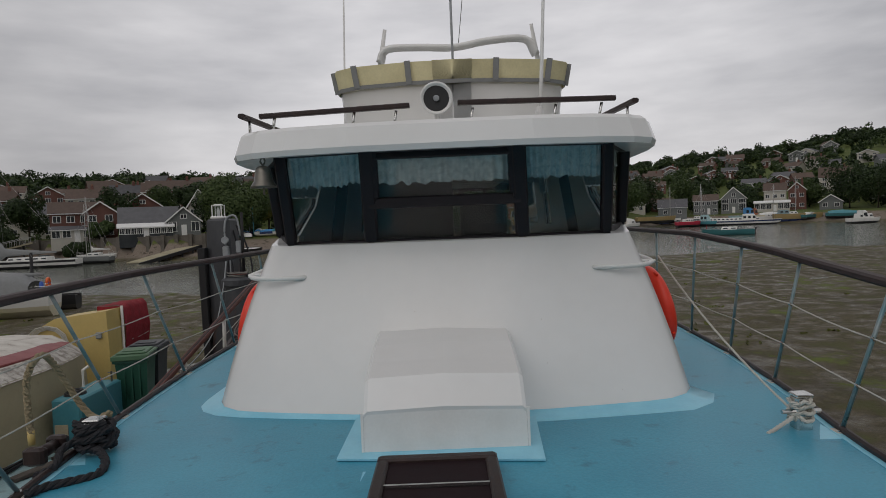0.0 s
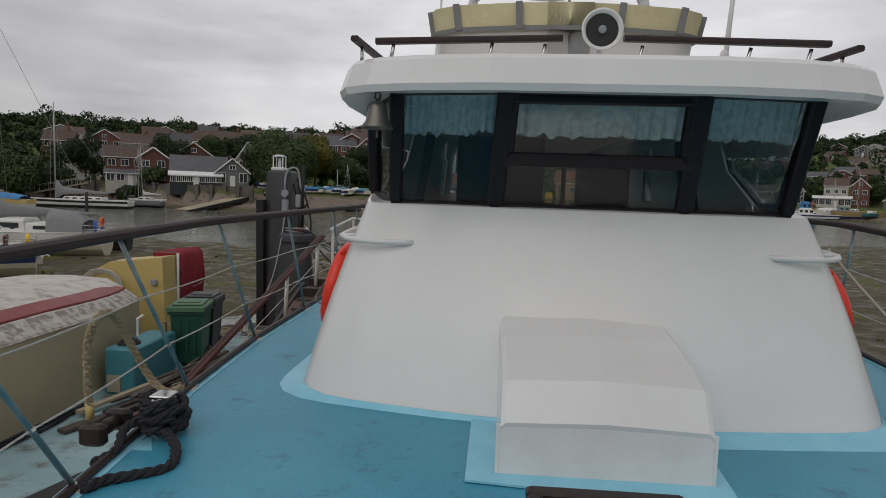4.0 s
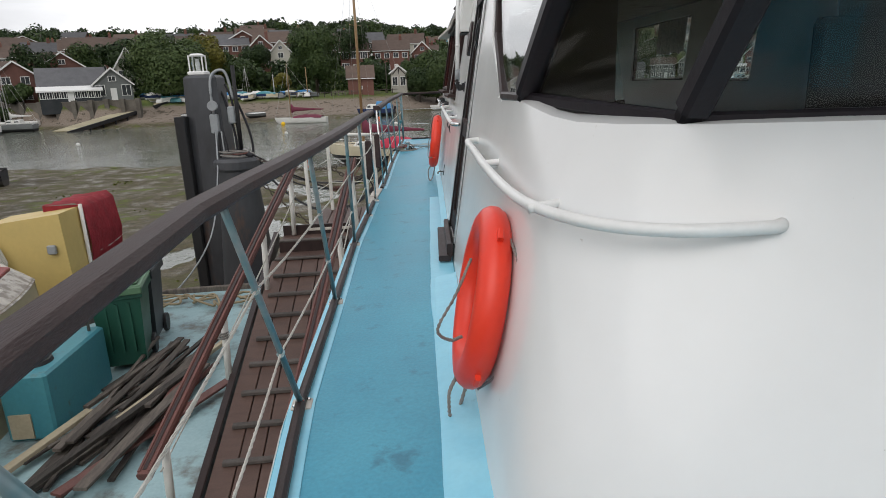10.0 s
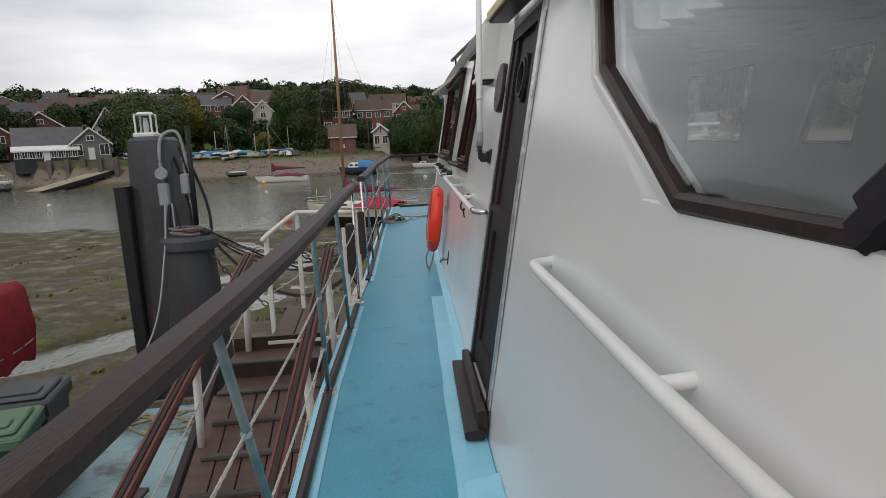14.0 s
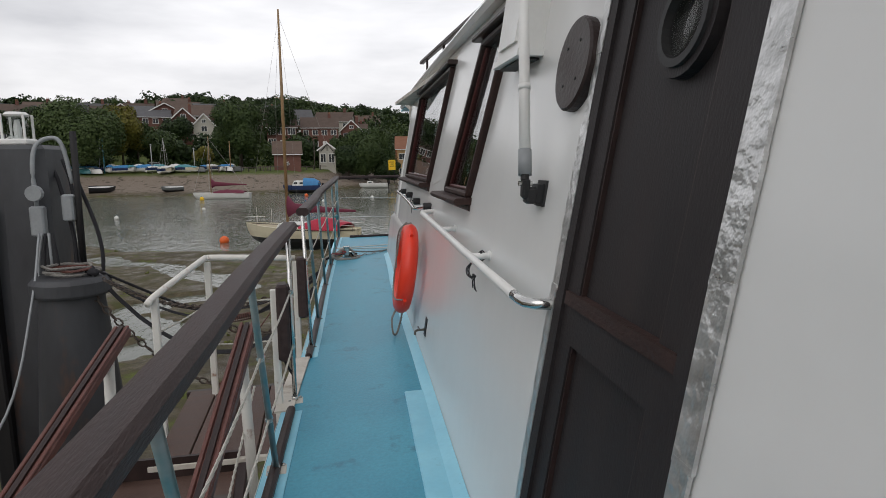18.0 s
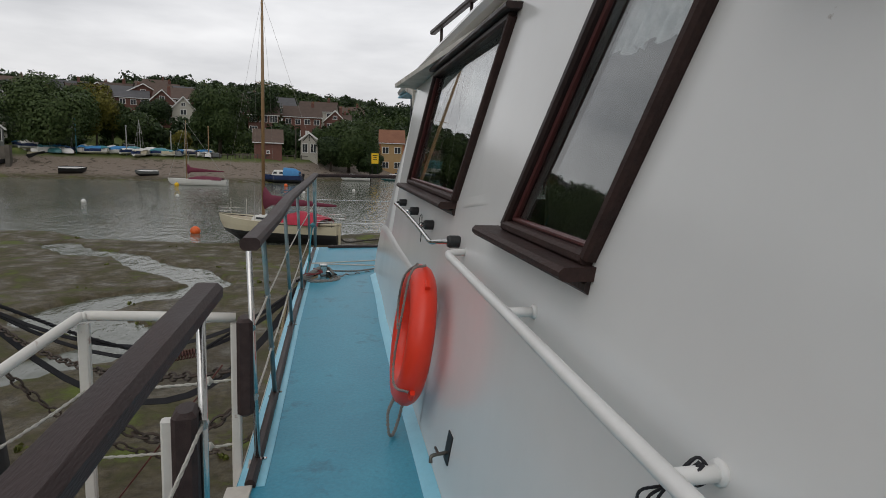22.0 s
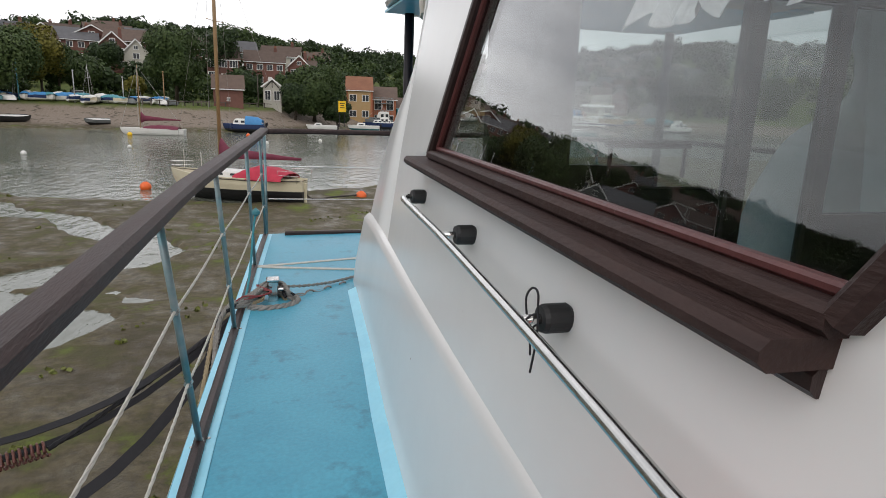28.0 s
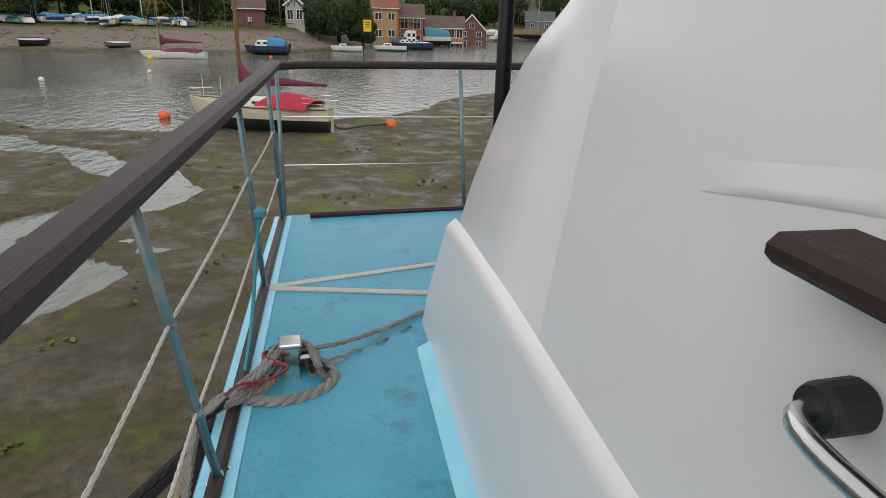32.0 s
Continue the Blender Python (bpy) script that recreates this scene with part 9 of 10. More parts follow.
    if cover:
        c0, c1, ch, cm = cover
        rows = []
        for k in range(11):
            t = k / 10
            px = -length / 2 + length * (c0 + (c1 - c0) * t)
            e = max(0.15, math.sin(math.pi * min(1, max(0, 0.08 + 0.84 * t))) ** 0.5)
            wob = 1 + 0.18 * noise.noise((k * 0.9, 3, length))
            rows.append([(px, beam * 0.45 * math.cos(q), sheer - 0.03 + ch * e * wob * max(0.0, math.sin(q)) ** 0.8) for q in [math.pi * j / 8 for j in range(9)]])
        part("cover", loft(rows), cm, b, "tied down canvas cover", smooth=True, local=True)
    if canopy:
        c0, c1, ch, cm = canopy
        xa, xb = -length / 2 + length * c0, -length / 2 + length * c1
        w = beam * 0.38
        rows = [[(px, w * math.cos(q) * (1.0 if 0 < j < 8 else 1.0), sheer + ch * k * math.sin(q) ** 0.5) for j, q in enumerate([math.pi * i / 8 for i in range(9)])] for px, k in ((xa, 0.55), (xa + (xb - xa) * 0.3, 0.9), (xb, 1.0))]
        part("canopy", loft(rows), cm, b, "canvas cockpit canopy", smooth=True, local=True)
    if rails:
        for s0, s1, hh in ((0.86, 0.995, 0.42), (0.0, 0.14, 0.42)):
            xa, xb = -length / 2 + length * s0, -length / 2 + length * s1
            z0 = sheer * (1.12 if s0 > 0.5 else 1.0)
            wa, wb = (beam * 0.2, 0.03) if s0 > 0.5 else (beam * 0.34, beam * 0.36)
            for zz in (hh, hh * 0.55):
                part("guard_tube", tube([(xa, -wb if s0 < 0.5 else -wa, z0 + zz), (xb, -wb, z0 + zz), (xb, wb, z0 + zz), (xa, wb if s0 < 0.5 else wa, z0 + zz)] if s0 > 0.5 else [(xb, -wa, z0 + zz), (xa, -wb, z0 + zz), (xa, wb, z0 + zz), (xb, wa, z0 + zz)], 0.011, 6), "steel", b, "thin steel pulpit rail", local=True)
            for px, w in ((xa, wa if s0 > 0.5 else wb), (xb, wb if s0 > 0.5 else wa)):
                for s in (-1, 1):
                    part("pulpit_leg", tube([(px, s * w, z0 - 0.08), (px, s * w, z0 + hh)], 0.011, 6), "steel", b, local=True)
    if motor:
        xa = -length / 2
        part("outboard_motor", join(box(xa - 0.38, xa - 0.06, -0.14, 0.14, sheer * 0.9, sheer * 0.9 + 0.42, 0.05), box(xa - 0.26, xa - 0.12, -0.06, 0.06, 0.0, sheer * 0.9)), "frame_black", b, "black outboard motor", local=True)
    return b


def heading(a, b):
    return math.degrees(math.atan2(b[1] - a[1], b[0] - a[0]))


def buoy(x, y, r, mat, label, z=WATER):
    t = thing("mooring_buoy", x, y, z, label, "buoy", "mooring buoys")
    part("float", shift(lathe([(0.05, -r * 0.9), (r * 0.6, -r * 0.75), (r * 0.95, -r * 0.25), (r, 0.1 * r), (r * 0.85, r * 0.55), (r * 0.45, r * 0.9), (0.04, r)], 16), x, y, z + r * 0.45), mat, t, smooth=True)
    part("eye", shift(lathe([(0.04, 0), (0.04, r * 0.3), (0.01, r * 0.35)], 8), x, y, z + r * 1.4), "lead", t)


# the cream sloop aground across the stern
bow, aft = (-5.85, 41.6), (-0.4, 38.6)
sl = boat("sailing_yacht", (bow[0] + aft[0]) / 2, (bow[1] + aft[1]) / 2, WATER + 0.42, heading(aft, bow), 6.7, 2.1, 0.64, "cream wooden sailing yacht with maroon sail cover lying on the mud", "hull_cream", "hull_dark", 0.55,
          cabin=(0.38, 0.66, 0.26, "hull_white"), mast=(0.615, 11.1, "mast_wood"), boom=(0.02, 0.60, 1.62, "tarp_maroon"), cover=(0.1, 0.45, 0.55, "tarp_red"), rails=True, deckm="plank_pale", aft=0.3, curve_up=0.75)
part("rudder", box(-3.45, -3.05, -0.03, 0.03, -0.5, 0.55, 0.01), "hull_cream", sl, "cream rudder hung on the transom", local=True)
part("keel", box(-2.9, 1.4, -0.09, 0.09, -0.75, -0.2, 0.03), "hull_dark", sl, "long dark keel", local=True)
part("rubbing_strake", join(*[tube([(x, s * y, z - 0.02) for x, y, z in [(-3.3, 0.36, 0.67), (-2.2, 0.76, 0.66), (-1.0, 0.97, 0.65), (0.3, 1.05, 0.655), (1.3, 0.9, 0.70), (2.3, 0.56, 0.78), (3.3, 0.03, 0.86)]], 0.022, 6) for s in (-1, 1)]), "dark_wood", sl, local=True)
for k, x in enumerate((-0.55, 0.75)):
    part("wind_vane_pole", tube([(x + 2.1, 0.3 * (-1) ** k, 0.6), (x + 2.1, 0.3 * (-1) ** k, 1.7)], 0.012, 5), "old_white", sl, local=True)
buoy(-7.5, 43.5, 0.27, "buoy_orange", "orange mooring buoy on the water")
buoy(2.6, 40.2, 0.27, "buoy_orange", "orange mooring buoy at the mud's edge")
ch = thing("mooring_chain", 0, 38.8, WATER + 0.15, "dark weedy mooring chain from the yacht's stern", "chain")
part("chain", rope(dense(curve([(-0.45, 38.55, WATER + 0.95), (-0.1, 38.6, WATER + 0.45), (0.25, 38.7, WATER + 0.22), (1.2, 39.5, WATER + 0.2), (2.5, 40.15, WATER + 0.2)], 6), 0.06), 0.05, 2, 6, 4), "bottom_dark", ch)
for x, y, r, m, lab in ((-18.5, 62, 0.2, "hull_white", "small white buoy on the river"), (-16.2, 88, 0.28, "sign_yellow", "small yellow buoy on the river"), (-1.5, 78, 0.22, "hull_white", "small white buoy on the river"), (-13, 70, 0.18, "hull_white", "small white buoy on the river"), (4.5, 84, 0.22, "hull_white", "small white buoy on the river"),
                       (-3.6, 92, 0.25, "buoy_orange", "small orange buoy near the far bank"), (-32, 66, 0.2, "hull_white", "small white buoy on the river"), (47.5, 112, 0.35, "buoy_orange", "orange mooring buoy ahead of the green boat")):
    buoy(x, y, r, m, lab)

# boats towards the far bank
boat("sailing_dinghy", -14.2, 90.5, WATER + 0.05, 172, 7.2, 2.0, 0.62, "white sailing boat with a maroon cover and varnished mast", "hull_white", "hull_white", mast=(0.68, 7.2, "mast_wood"), boom=(0.05, 0.66, 1.75, "tarp_maroon"), cover=(0.08, 0.62, 0.5, "tarp_maroon"))
boat("motor_cruiser", -4.3, 101, WATER + 0.3, 165, 5.8, 2.0, 0.75, "navy and white motor cruiser with a blue canopy aground", "hull_blue", "hull_dark", cabin=(0.42, 0.72, 0.75, "hull_white"), canopy=(0.05, 0.44, 1.15, "tarp_blue"), rails=True, motor=True, deckm="hull_white")
x, y = place(5.0, 107)
boat("open_boat", x, y, WATER + 0.2, 170, 4.9, 1.7, 0.55, "small white open boat with a low cabin", "hull_white", "hull_white", cabin=(0.5, 0.72, 0.4, "hull_white"), motor=True)
x, y = place(8.6, 112)
boat("open_boat", x, y, WATER + 0.15, 168, 5.4, 1.8, 0.6, "small white and blue boat on the tideline", "hull_white", "hull_teal", cabin=(0.45, 0.7, 0.45, "hull_white"), motor=True)
x, y = place(10.4, 122)
boat("motor_cruiser", x, y, WATER + 0.1, 175, 7.8, 2.4, 0.9, "low white motor cruiser with a dark hull moored off the flats", "hull_blue", "hull_dark", cabin=((0.35, 0.75, 0.55, "hull_white"), (0.4, 0.6, 1.05, "hull_white")))
x, y = place(9.9, 131)
boat("work_boat", x, y, WATER + 0.5, 200, 6.0, 2.4, 0.9, "grey work boat with a white wheelhouse aground", "clad_grey", "hull_dark", cabin=((0.15, 0.5, 1.6, "hull_white"), (0.5, 0.8, 0.4, "clad_grey")), mast=(0.35, 3.0, "mast_alu"))
x, y = place(11.4, 128)
boat("open_boat", x, y, WATER + 0.25, 150, 3.4, 1.5, 0.6, "yellow open boat with a white cover", "sign_yellow", "hull_white", cover=(0.1, 0.8, 0.3, "hull_white"))
x, y = place(12.3, 141)
boat("work_boat", x, y, WATER + 0.8, 190, 7.5, 2.6, 1.0, "boat under a green canvas tent on the shore", "hull_white", "hull_dark", canopy=(0.05, 0.8, 1.9, "teal_box"))
x, y = place(-17.4, 99.5)
boat("open_boat", x, y, land(x, y) + 0.25, 20, 3.4, 1.4, 0.5, "small dark dinghy lying on the mud", "hull_dark", "hull_dark", heel=12)
x, y = place(-12.2, 97)
boat("open_boat", x, y, land(x, y) + 0.2, 200, 3.0, 1.3, 0.45, "small grey dinghy drawn up on the shingle", "clad_grey", "hull_dark", heel=-10)

# dinghies and covered boats laid up along the grassy bank
dr = random.Random(17)
for k in range(48):
    az = -20.6 + k * 0.29 + dr.uniform(-0.12, 0.12)
    r = far_shore(az) + 14 + dr.uniform(0, 3.5)
    x, y = place(az, r)
    kind = dr.choice(("up", "up", "blue", "white", "teal", "bare", "white"))
    if kind == "up":
        b = thing("upturned_dinghy", x, y, land(x, y) + 0.1, dr.choice(("pale upturned dinghy on the grass", "grey upturned dinghy laid up on the bank")), "boat", "laid up dinghies", rz=dr.uniform(-60, 60))
        g = hull_geo(dr.uniform(2.0, 3.0), 1.2, 0.5, 0.2, 0.5, False)
        part("hull", moved(loft(g), Matrix.Translation((0, 0, 0.35)) @ Matrix.Rotation(radians(180), 4, "X") @ Matrix.Diagonal((1, 1, 1.6, 1))), dr.choice(("hull_white", "hull_cream", "clad_grey", "hull_white", "hull_teal")), b, local=True, smooth=True)
        part("gunwale", moved(bar([(-1.0, 0.5, 0), (0, 0.6, 0), (0.9, 0.25, 0)], 0.05, 0.06), Matrix.Identity(4)), "dark_wood", b, local=True)
    else:
        col = {"blue": "tarp_blue", "white": "hull_white", "teal": "teal_box", "bare": None}[kind]
        boat("dinghy", x, y, land(x, y) + 0.2, dr.uniform(-80, 80), dr.uniform(2.2, 3.4), 1.4, 0.5, {"blue": "small boat under a blue tarpaulin on the bank", "white": "small boat under a white cover on the bank", "teal": "small boat under a teal cover on the bank", "bare": "bare white dinghy laid up on the bank"}[kind],
             dr.choice(("hull_white", "hull_cream", "hull_blue")), "hull_white", 0.2, cover=(0.03, 0.93, dr.uniform(0.3, 0.6), col) if col else None, mast=(0.6, dr.uniform(3.5, 5), "mast_alu") if k in (6, 11, 27) else None, group="laid up dinghies", heel=dr.uniform(-8, 8))
for az, dr_, hh, m in ((-17.1, 15, 5.2, "teal_box"), (-7.4, 15, 4.6, "mast_wood"), (-0.2, 14, 5.0, "plank"), (-10.3, 15, 3.6, "mast_alu"), (-13.6, 15, 4.2, "mast_alu")):
    x, y = place(az, far_shore(az) + dr_)
    p = thing("wooden_post" if m in ("plank", "mast_wood") else "lamp_post", x, y, land(x, y), "slender post on the grassy bank", "post", "bank posts")
    part("shaft", tube([(x, y, land(x, y) - 0.2), (x, y, land(x, y) + hh)], [0.09, 0.06], 8), m, p, smooth=True)
    part("cap", shift(lathe([(0.06, 0), (0.13, 0.05), (0.13, 0.16), (0.03, 0.24)], 8), x, y, land(x, y) + hh), m, p)


def car(az, r, turn, mat, label):
    x, y = place(az, r)
    c = thing("parked_car", x, y, land(x, y), label, "car", "parked cars", rz=-az + turn)
    part("body", loft([[(px, -0.78 * w, 0.22), (px, -0.8 * w, 0.55), (px, -0.74 * w, h), (px, 0.74 * w, h), (px, 0.8 * w, 0.55), (px, 0.78 * w, 0.22)] for px, w, h in ((-1.95, 0.85, 0.7), (-1.8, 0.98, 0.84), (-0.5, 1, 0.86), (0.9, 1, 0.84), (1.75, 0.95, 0.7), (1.95, 0.8, 0.55))], closed=True, caps=True), mat, c, local=True, smooth=False)
    part("cabin", loft([[(px, -0.7 * w, 0.8), (px, 0.7 * w, 0.8), (px, 0.56 * w, h), (px, -0.56 * w, h)] for px, w, h in ((-1.7, 1, 0.85), (-1.2, 1, 1.3), (0.2, 1, 1.34), (1.0, 1, 0.86))], closed=True, caps=True), "house_glass", c, local=True)
    part("roof", box(-1.25, 0.25, -0.58, 0.58, 1.31, 1.37, 0.03), mat, c, local=True)
    for px in (-1.2, 1.2):
        for s in (-0.76, 0.76):
            part("wheel", shift(moved(lathe([(0.05, -0.09), (0.28, -0.09), (0.28, 0.09), (0.05, 0.09)], 14), Matrix.Rotation(radians(90), 4, "X")), px, s, 0.28), "rubber", c, local=True)


for az, r, tn, m, lab in ((-34.6, 118, 10, "hull_white", "white car parked above the sea wall"), (-33.6, 118.4, -5, "clad_grey", "silver grey car parked above the sea wall"), (-35.6, 119, 60, "hull_dark", "dark car parked above the sea wall"), (21.9, 209, 80, "hull_white", "white van-like car parked by the boat yard"), (20.8, 209, 10, "hull_blue", "blue car parked by the boat yard"), (23.5, 210, 15, "hull_white", "white car parked by the boat yard"), (-13.2, 118, 15, "hull_white", "white car parked behind the bank")):
    car(az, r, tn, m, lab)

# ---- moorings up river: boats lying close together on the mud ----
nv = boat("sailing_yacht", -23.3, 24.6, WATER + 0.55, 215, 7.4, 2.3, 0.75, "navy hulled yacht with cream decks aground on the mud", "hull_blue", "hull_cream", 0.6, cabin=(0.4, 0.72, 0.35, "hull_cream"), rails=True, deckm="hull_cream", boom=None)
part("mast", tube([(0.6, 0, 0.8), (0.6, 0, 8.2)], 0.05, 8), "mast_alu", nv, local=True, smooth=True)
part("slatted_bench", join(*[box(-2.7, -2.6 + 0.02, -0.7, 0.7, 0.98 + 0.1 * k, 1.04 + 0.1 * k) for k in range(4)], box(-2.66, -2.6, -0.6, -0.54, 0.75, 1.35), box(-2.66, -2.6, 0.54, 0.6, 0.75, 1.35)), "red_wood", nv, "slatted wooden seat back", local=True)
for dx, dy, dz, m in ((-3.4, -0.45, 1.05, "sign_yellow"),):
    ring = [(dx, dy + 0.22 * math.cos(a), dz + 0.24 * math.sin(a)) for a in [math.radians(-50 + 280 * k / 16) for k in range(17)]]
    part("horseshoe_buoy", tube(ring, 0.085, 10), m, nv, "yellow horseshoe lifebuoy", smooth=True, local=True)
wy = boat("sailing_yacht", -26.6, 33.8, WATER + 0.5, 193, 9.2, 2.9, 0.85, "white cabin yacht with a grey sail cover and tall varnished mast", "hull_white", "hull_cream", 0.6, cabin=((0.28, 0.78, 0.5, "hull_white"), (0.42, 0.6, 0.72, "hull_white")), boom=(0.05, 0.62, 1.95, "grey_band"), rails=True, canopy=(0.1, 0.3, 1.25, "grey_band"))
part("mast", tube([(1.2, 0, 0.9), (1.2, 0, 6), (1.2, 0, 13.3)], [0.11, 0.1, 0.07], 10), "mast_wood", wy, "tall tan mast", local=True, smooth=True)
part("spreader", tube([(1.2, -0.8, 7.4), (1.2, 0.8, 7.4)], 0.025, 6), "mast_wood", wy, local=True)
part("masthead", box(1.1, 1.3, -0.25, 0.25, 13.2, 13.26), "mast_wood", wy, local=True)
for e, m, w in (((4.5, 0, 1.1), "tarp_blue", 0.045), ((-4.5, 0, 1.0), "rope_grey", 0.010), ((1.0, 1.3, 0.95), "rope_grey", 0.010), ((1.0, -1.3, 0.95), "rope_grey", 0.010)):
    part("stay", tube([(1.2, 0, 13.0), e], w, 6), m, wy, "blue furled stay" if w > 0.02 else "thin wire stay", local=True)
part("companion_board", box(-2.2, -2.12, -0.3, 0.3, 0.95, 1.6), "yellow", wy, "ochre companionway board", local=True)
for dx, dy in ((-4.3, 0.9), (-3.9, -1.25)):
    part("fender", moved(lathe([(0.02, -0.3), (0.1, -0.24), (0.12, 0), (0.1, 0.24), (0.02, 0.3)], 10), Matrix.Translation((dx, dy, 1.3))), surface("blue_fender", (0.02, 0.09, 0.42), (0.02, 0.07, 0.3), rough=0.4) if dy > 0 else bpy.data.materials["blue_fender"], wy, "blue fender", smooth=True, local=True)
ring = [(-4.35, 0.1 + 0.22 * math.cos(a), 1.45 + 0.25 * math.sin(a)) for a in [math.radians(-50 + 280 * k / 16) for k in range(17)]]
part("horseshoe_buoy", tube(ring, 0.07, 10), "buoy_orange", wy, "faded orange horseshoe lifebuoy", smooth=True, local=True)
pon = thing("pontoon", -24.2, 29.5, WATER, "grey floating pontoon with a tarpaulin and steps aground", "pontoon")
for k, (x0, x1, y0, y1) in enumerate(((-31, -22.6, 29.0, 30.4), (-32, -24.3, 36.2, 37.6))):
    part("float", box(x0, x1, y0, y1, WATER - 0.1, WATER + 0.62, 0.12), "old_white" if k == 0 else "clad_grey", pon)
    for j in range(12):
        part("board", box(x0 + (x1 - x0) * j / 12 + 0.01, x0 + (x1 - x0) * (j + 1) / 12 - 0.01, y0 + 0.05, y1 - 0.05, WATER + 0.62, WATER + 0.67), "plank", pon)
rows = []
for i in range(13):
    rows.append([(-29.5 + i * 0.52, 28.9 + 1.6 * j / 6, WATER + 0.72 + 0.45 * math.sin(math.pi * (j + 0.4) / 6.8) + 0.12 * noise.noise((i * 0.7, j * 0.8, 3))) for j in range(7)])
tr = thing("tarpaulin_heap", -26, 29.7, WATER + 0.67, "crumpled off-white tarpaulin heaped on the pontoon", "tarpaulin")
part("sheet", loft(rows), "old_white", tr, smooth=True)
ld = thing("boarding_ladder", -22.4, 30.2, WATER + 0.7, "pale boarding ladder leaning off the pontoon", "ladder")
for s in (0, 0.45):
    part("stile", bar([(-23.4, 29.5 + s, WATER + 1.35), (-22.0, 29.5 + s, WATER + 0.55)], 0.05, 0.07), "hull_white", ld)
for k in range(6):
    part("rung", bar([(-23.3 + k * 0.24, 29.5, WATER + 1.30 - k * 0.137), (-23.3 + k * 0.24, 29.95, WATER + 1.30 - k * 0.137)], 0.05, 0.03), "hull_white", ld)


def pile(x, y, h, r, label, top=None, cat="post"):
    t = thing("mooring_pile", x, y, WATER - 0.3, label, cat, "mooring piles")
    part("shaft", tube([(x, y, WATER - 0.4), (x + 0.03, y, WATER + h)], [r * 1.1, r], 10), "tar", t, smooth=True)
    if top:
        part("cap", shift(lathe([(r * 1.15, -0.55), (r * 1.15, 0.05), (r * 0.8, 0.2), (r * 0.2, 0.26)], 12), x + 0.03, y, WATER + h), top, t, "painted top", smooth=True)
    return t


pile(-29.6, 31.6, 4.8, 0.17, "black mooring pile with a yellow painted top", "sign_yellow")
pile(-24.7, 36.9, 3.6, 0.09, "thin black mooring post at the pontoon")
pile(-34.0, 30.2, 3.2, 0.12, "black mooring post among the boats")
bm = boat("hulk", -24.4, 37.6, WATER + 0.2, 190, 3.6, 1.4, 0.7, "dark old boat end beside the pontoon", "tar", "bottom_dark", 0.3, deckm="plank", group="moored boats")
boat("motor_cruiser", -56, 62, WATER + 0.1, 188, 9.0, 2.8, 0.95, "blue hulled boat with a pale cabin moored in the river", "hull_blue", "hull_dark", cabin=(0.25, 0.7, 0.75, "tarp_blue"), rails=True)
boat("sailing_yacht", -62.5, 92, WATER + 0.1, 187, 15.5, 3.4, 1.0, "long black and white gaff yacht moored in the river", "hull_white", "hull_dark", cabin=(0.25, 0.62, 0.5, "hull_white"), mast=(0.72, 14.5, "mast_alu"), boom=(0.2, 0.7, 2.2, "grey_band"), stripe="hull_dark", bluff=-0.6)
boat("sailing_yacht", *place(-30.2, 113), WATER + 0.35, 185, 6.2, 2.2, 0.8, "small white yacht aground below the sea wall", "hull_white", "hull_blue", cabin=(0.35, 0.7, 0.4, "hull_white"), mast=(0.6, 9.8, "mast_alu"), boom=(0.1, 0.58, 1.8, "hull_white"), rails=True, heel=-6)
boat("sailing_yacht", -44, 44.5, WATER + 0.3, 200, 8, 2.6, 0.85, "white yacht with a bare mast among the moorings", "hull_white", "hull_dark", cabin=(0.3, 0.7, 0.45, "hull_white"), mast=(0.6, 9.5, "mast_alu"), boom=(0.1, 0.58, 1.8, "tarp_blue"))
boat("motor_cruiser", -70, 86, WATER + 0.2, 180, 9, 2.8, 0.9, "pale boat under a blue cover by the pontoon", "yellow", "hull_white", cover=(0.1, 0.8, 0.9, "tarp_blue"))
boat("sailing_yacht", -57, 100, WATER + 0.2, 176, 7, 2.3, 0.8, "low grey boat moored below the bank", "clad_grey", "hull_dark", mast=(0.6, 8.5, "mast_alu"))
gw = thing("gangway_bridge", -65, 104, 0, "pale railed footbridge sloping down to the pontoons", "gangway")
a, b = Vector((-82, 101, WATER + 0.6)), Vector((*place(-34.6, 121), 0.55))
part("walkway", bar([a, b], 1.5, 0.25), "jetty_wood", gw)
for s in (-0.8, 0.8):
    off = Vector((0, s, 0))
    part("handrail", bar([a.lerp(b, 0.3) + off + Vector((0, 0, 1.1)), b + off + Vector((0, 0, 1.1))], 0.07, 0.08), "mast_alu", gw)
    for k in range(14):
        p = a.lerp(b, 0.3 + 0.7 * k / 13) + off
        part("rail_post", tube([p, p + Vector((0, 0, 1.1))], 0.035, 5), "mast_alu", gw)
for k in range(5):
    p = a.lerp(b, (k + 0.5) / 5)
    part("trestle", tube([(p.x, p.y, WATER - 1.5), (p.x, p.y, p.z)], 0.16, 6), "tar", gw)
pn = thing("pontoon", -88, 100, WATER, "long low pontoon below the bank", "pontoon")
part("deck", box(-104, -76, 99.5, 101.5, WATER + 0.05, WATER + 0.55, 0.05), "jetty_wood", pn)
for k in range(6):
    part("pile", tube([(-102 + k * 5, 99.3, WATER - 1), (-102 + k * 5, 99.3, WATER + 3.0)], 0.14, 6), "tar", pn)

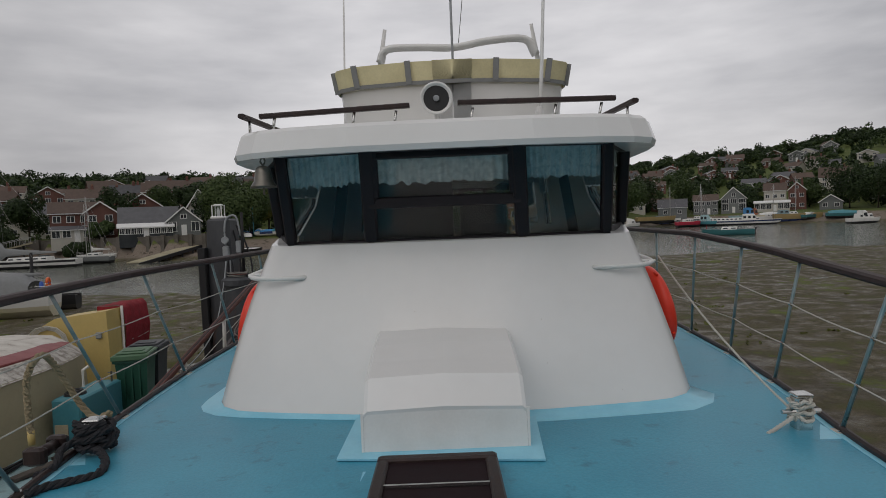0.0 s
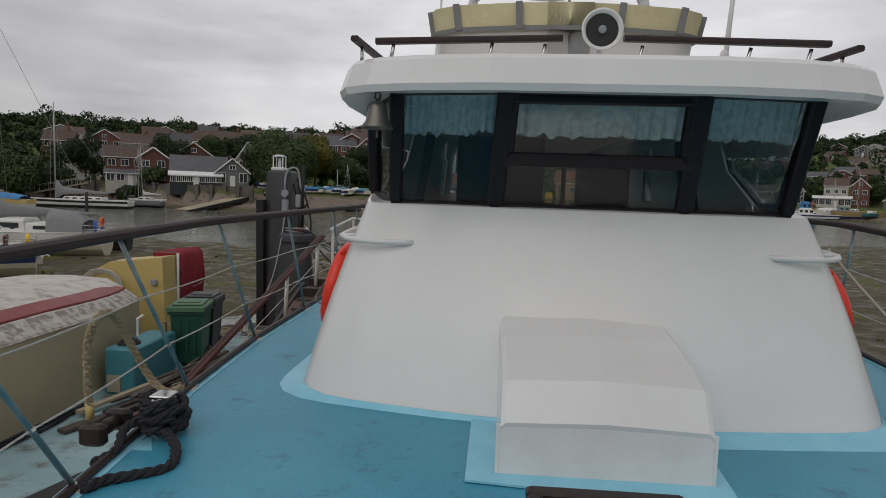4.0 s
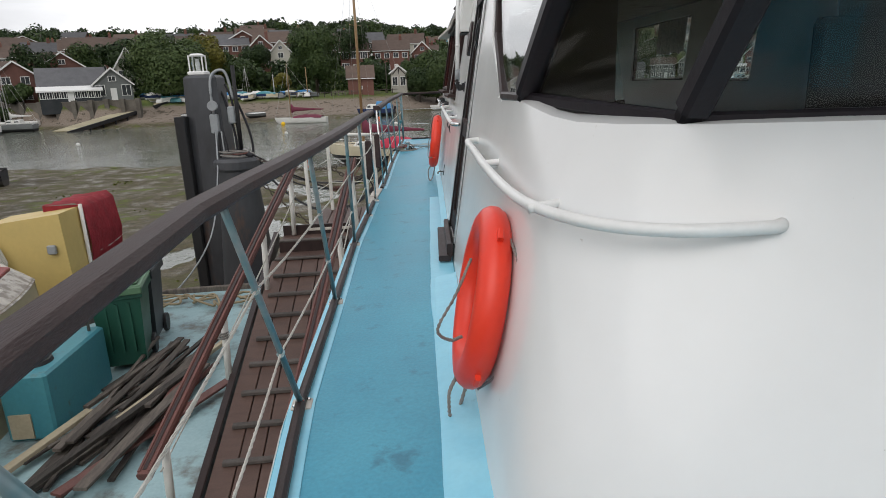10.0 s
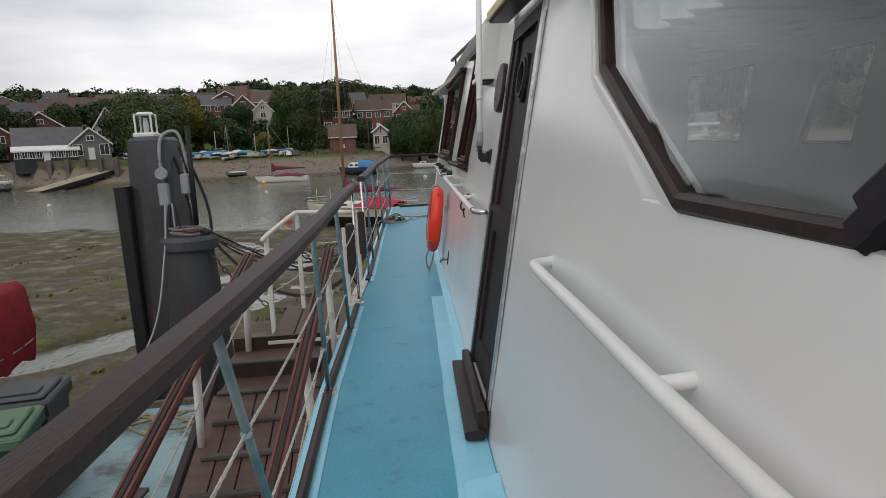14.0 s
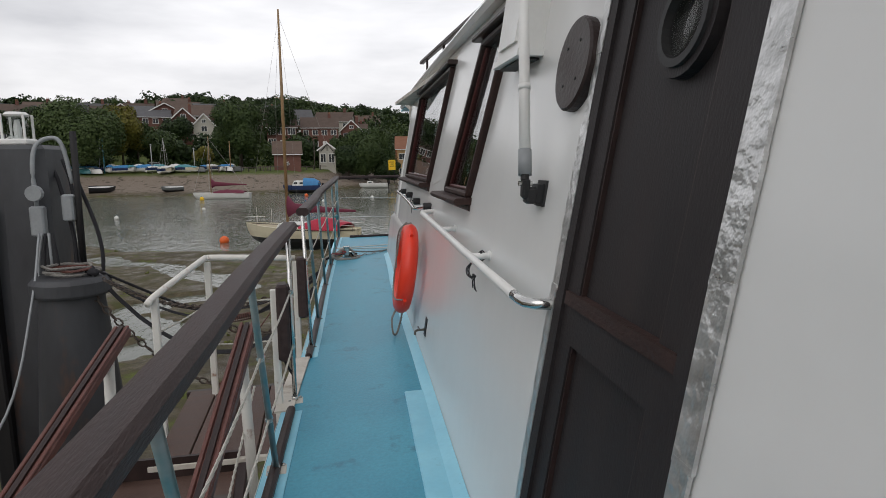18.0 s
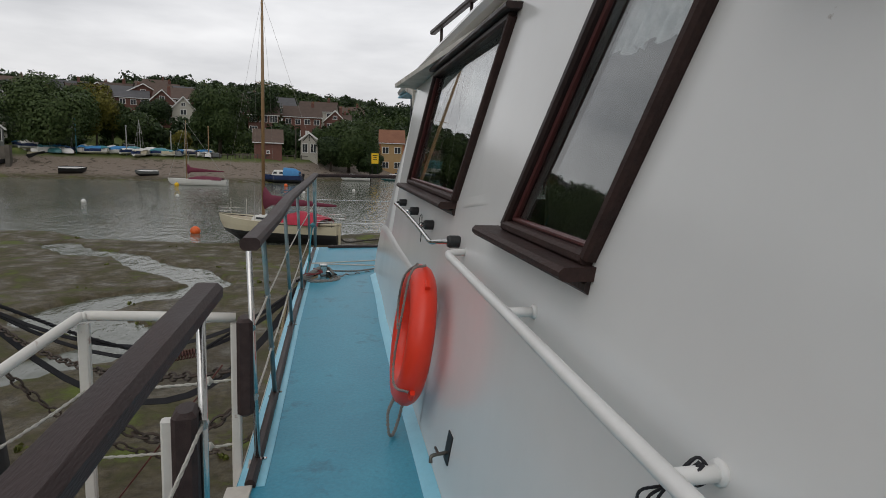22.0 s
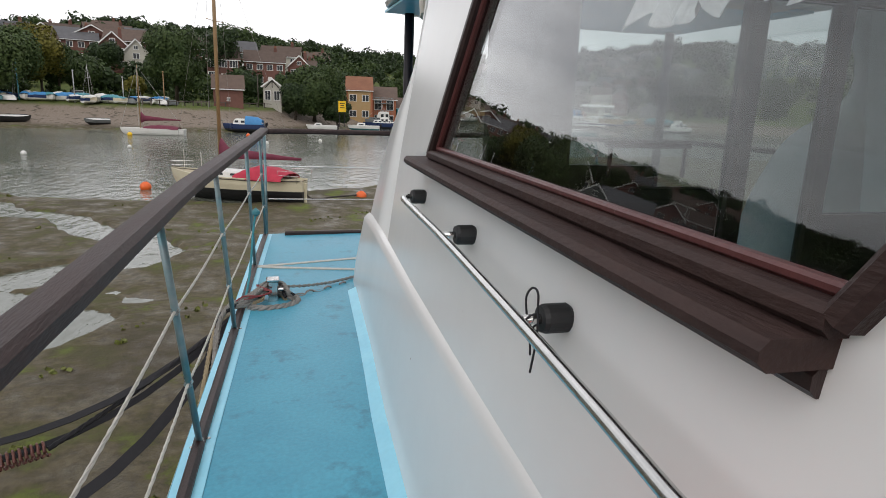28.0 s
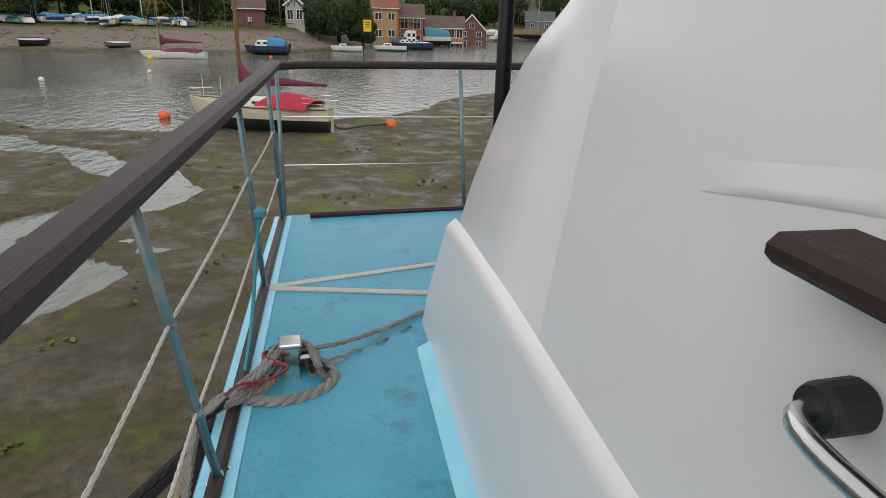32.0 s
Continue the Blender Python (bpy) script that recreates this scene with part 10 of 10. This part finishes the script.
# ---- the boat yard on the other bank ----
lc = boat("river_cruiser", *place(27.1, 196), WATER + 0.1, -24, 20.5, 3.6, 1.2, "long white river cruiser with a navy stripe", "hull_white", "hull_dark", cabin=((0.06, 0.72, 0.8, "hull_white"), (0.5, 0.68, 1.8, "hull_white")), stripe="hull_blue", bluff=0.6)
gs = boat("sailing_yacht", *place(26.8, 116), WATER + 0.1, 155, 8.6, 2.5, 0.85, "teal hulled yacht with a white cabin on its mooring", "hull_teal", "hull_teal", cabin=(0.32, 0.62, 0.5, "hull_white"), mast=None, motor=True, rails=True)
part("red_ensign", plate([(3.4, 0, 1.9), (3.5, 0.5, 1.6), (3.4, 0.55, 1.0), (3.35, 0.0, 1.2)], 0.02), "red_cloth", gs, "furled red flag", local=True)
boat("fishing_boat", *place(24.3, 192), WATER + 0.3, -60, 7.0, 3.0, 1.1, "pale teal fishing boat with a wheelhouse and gallows", "teal_box", "hull_dark", cabin=(0.3, 0.62, 1.9, "barge"), mast=(0.25, 11, "mast_alu"))
boat("open_boat", *place(22.9, 190), WATER + 0.3, 10, 8, 3, 1.2, "red hulled boat on the mud", "tarp_red", "hull_dark", cabin=(0.3, 0.6, 0.8, "hull_white"))
boat("motor_cruiser", *place(35.9, 178), WATER + 0.2, 10, 9, 2.8, 1.0, "white motor cruiser moored by the bank", "hull_white", "hull_dark", cabin=((0.25, 0.7, 1.1, "hull_white"), (0.35, 0.55, 1.9, "hull_white")))
boat("hulk", *place(31.2, 203), WATER + 0.6, -15, 13, 4.0, 2.0, "ochre and blue hulk laid up on the shore", "ochre_hull", "hull_blue", cabin=(0.1, 0.3, 1.2, "steel_teal"))
boat("hulk", *place(28.3, 209), WATER + 0.9, -10, 17, 4, 1.6, "blue barge with an orange deckhouse on the shore", "barge", "hull_dark", cabin=((0.25, 0.4, 2.4, "tarp_blue"), (0.4, 0.47, 2.2, "brick_orange")))
boat("hulk", *place(20.1, 203), WATER + 1.6, 5, 13, 3.4, 1.6, "ochre hulled boat chocked up ashore", "ochre_hull", "hull_dark")
boat("open_boat", *place(18.1, 186), WATER + 0.6, 40, 8, 2.8, 1.0, "pale boat hauled out on the slip", "hull_white", "clad_grey", cabin=(0.3, 0.6, 0.9, "hull_white"))
yr = random.Random(23)
for k in range(16):
    az = yr.uniform(17.0, 35.5)
    if 23.8 < az < 25 or 26 < az < 28.5:
        continue
    boat("laid_up_boat", *place(az, far_shore(az) + yr.uniform(3, 9)), WATER + yr.uniform(1.0, 1.6), yr.uniform(-40, 40), yr.uniform(5, 9), 2.5, 1.0, yr.choice(("white boat standing ashore", "covered boat laid up in the yard")), yr.choice(("hull_white", "hull_white", "hull_blue", "hull_teal", "hull_cream")), "hull_dark",
         cabin=(0.3, 0.65, 0.7, "hull_white") if k % 2 else None, cover=None if k % 2 else (0.08, 0.9, 0.8, yr.choice(("tarp_blue", "hull_white", "teal_box"))), mast=(0.6, yr.uniform(9, 13), "mast_alu") if k % 4 == 1 else None, group="boat yard")

# ---- weed on the mud ----
wr = random.Random(31)
weed = []
for k in range(200):
    az, rr = wr.uniform(-50, 48), 7 + 40 * wr.random() ** 1.3
    x, y = place(az, rr)
    z = land(x, y)
    if z < WATER + 0.02 or -9 < x < 2.2 and y < 17:
        continue
    weed.append(leaves((x, y, z - 0.03), 0.25 + 1.5 * wr.random() ** 2.5, wr.uniform(0.05, 0.11), 26, wr.uniform(0.03, 0.06), 3000 + k, lobes=4))
M["weed"] = leaf_mat("dark_seaweed", (0.10, 0.10, 0.035), (0.16, 0.19, 0.04))
tagged(part("seaweed", leaf_join(weed), "weed"), "olive brown and green weed strewn over the mud", "seaweed", kind="stuff")
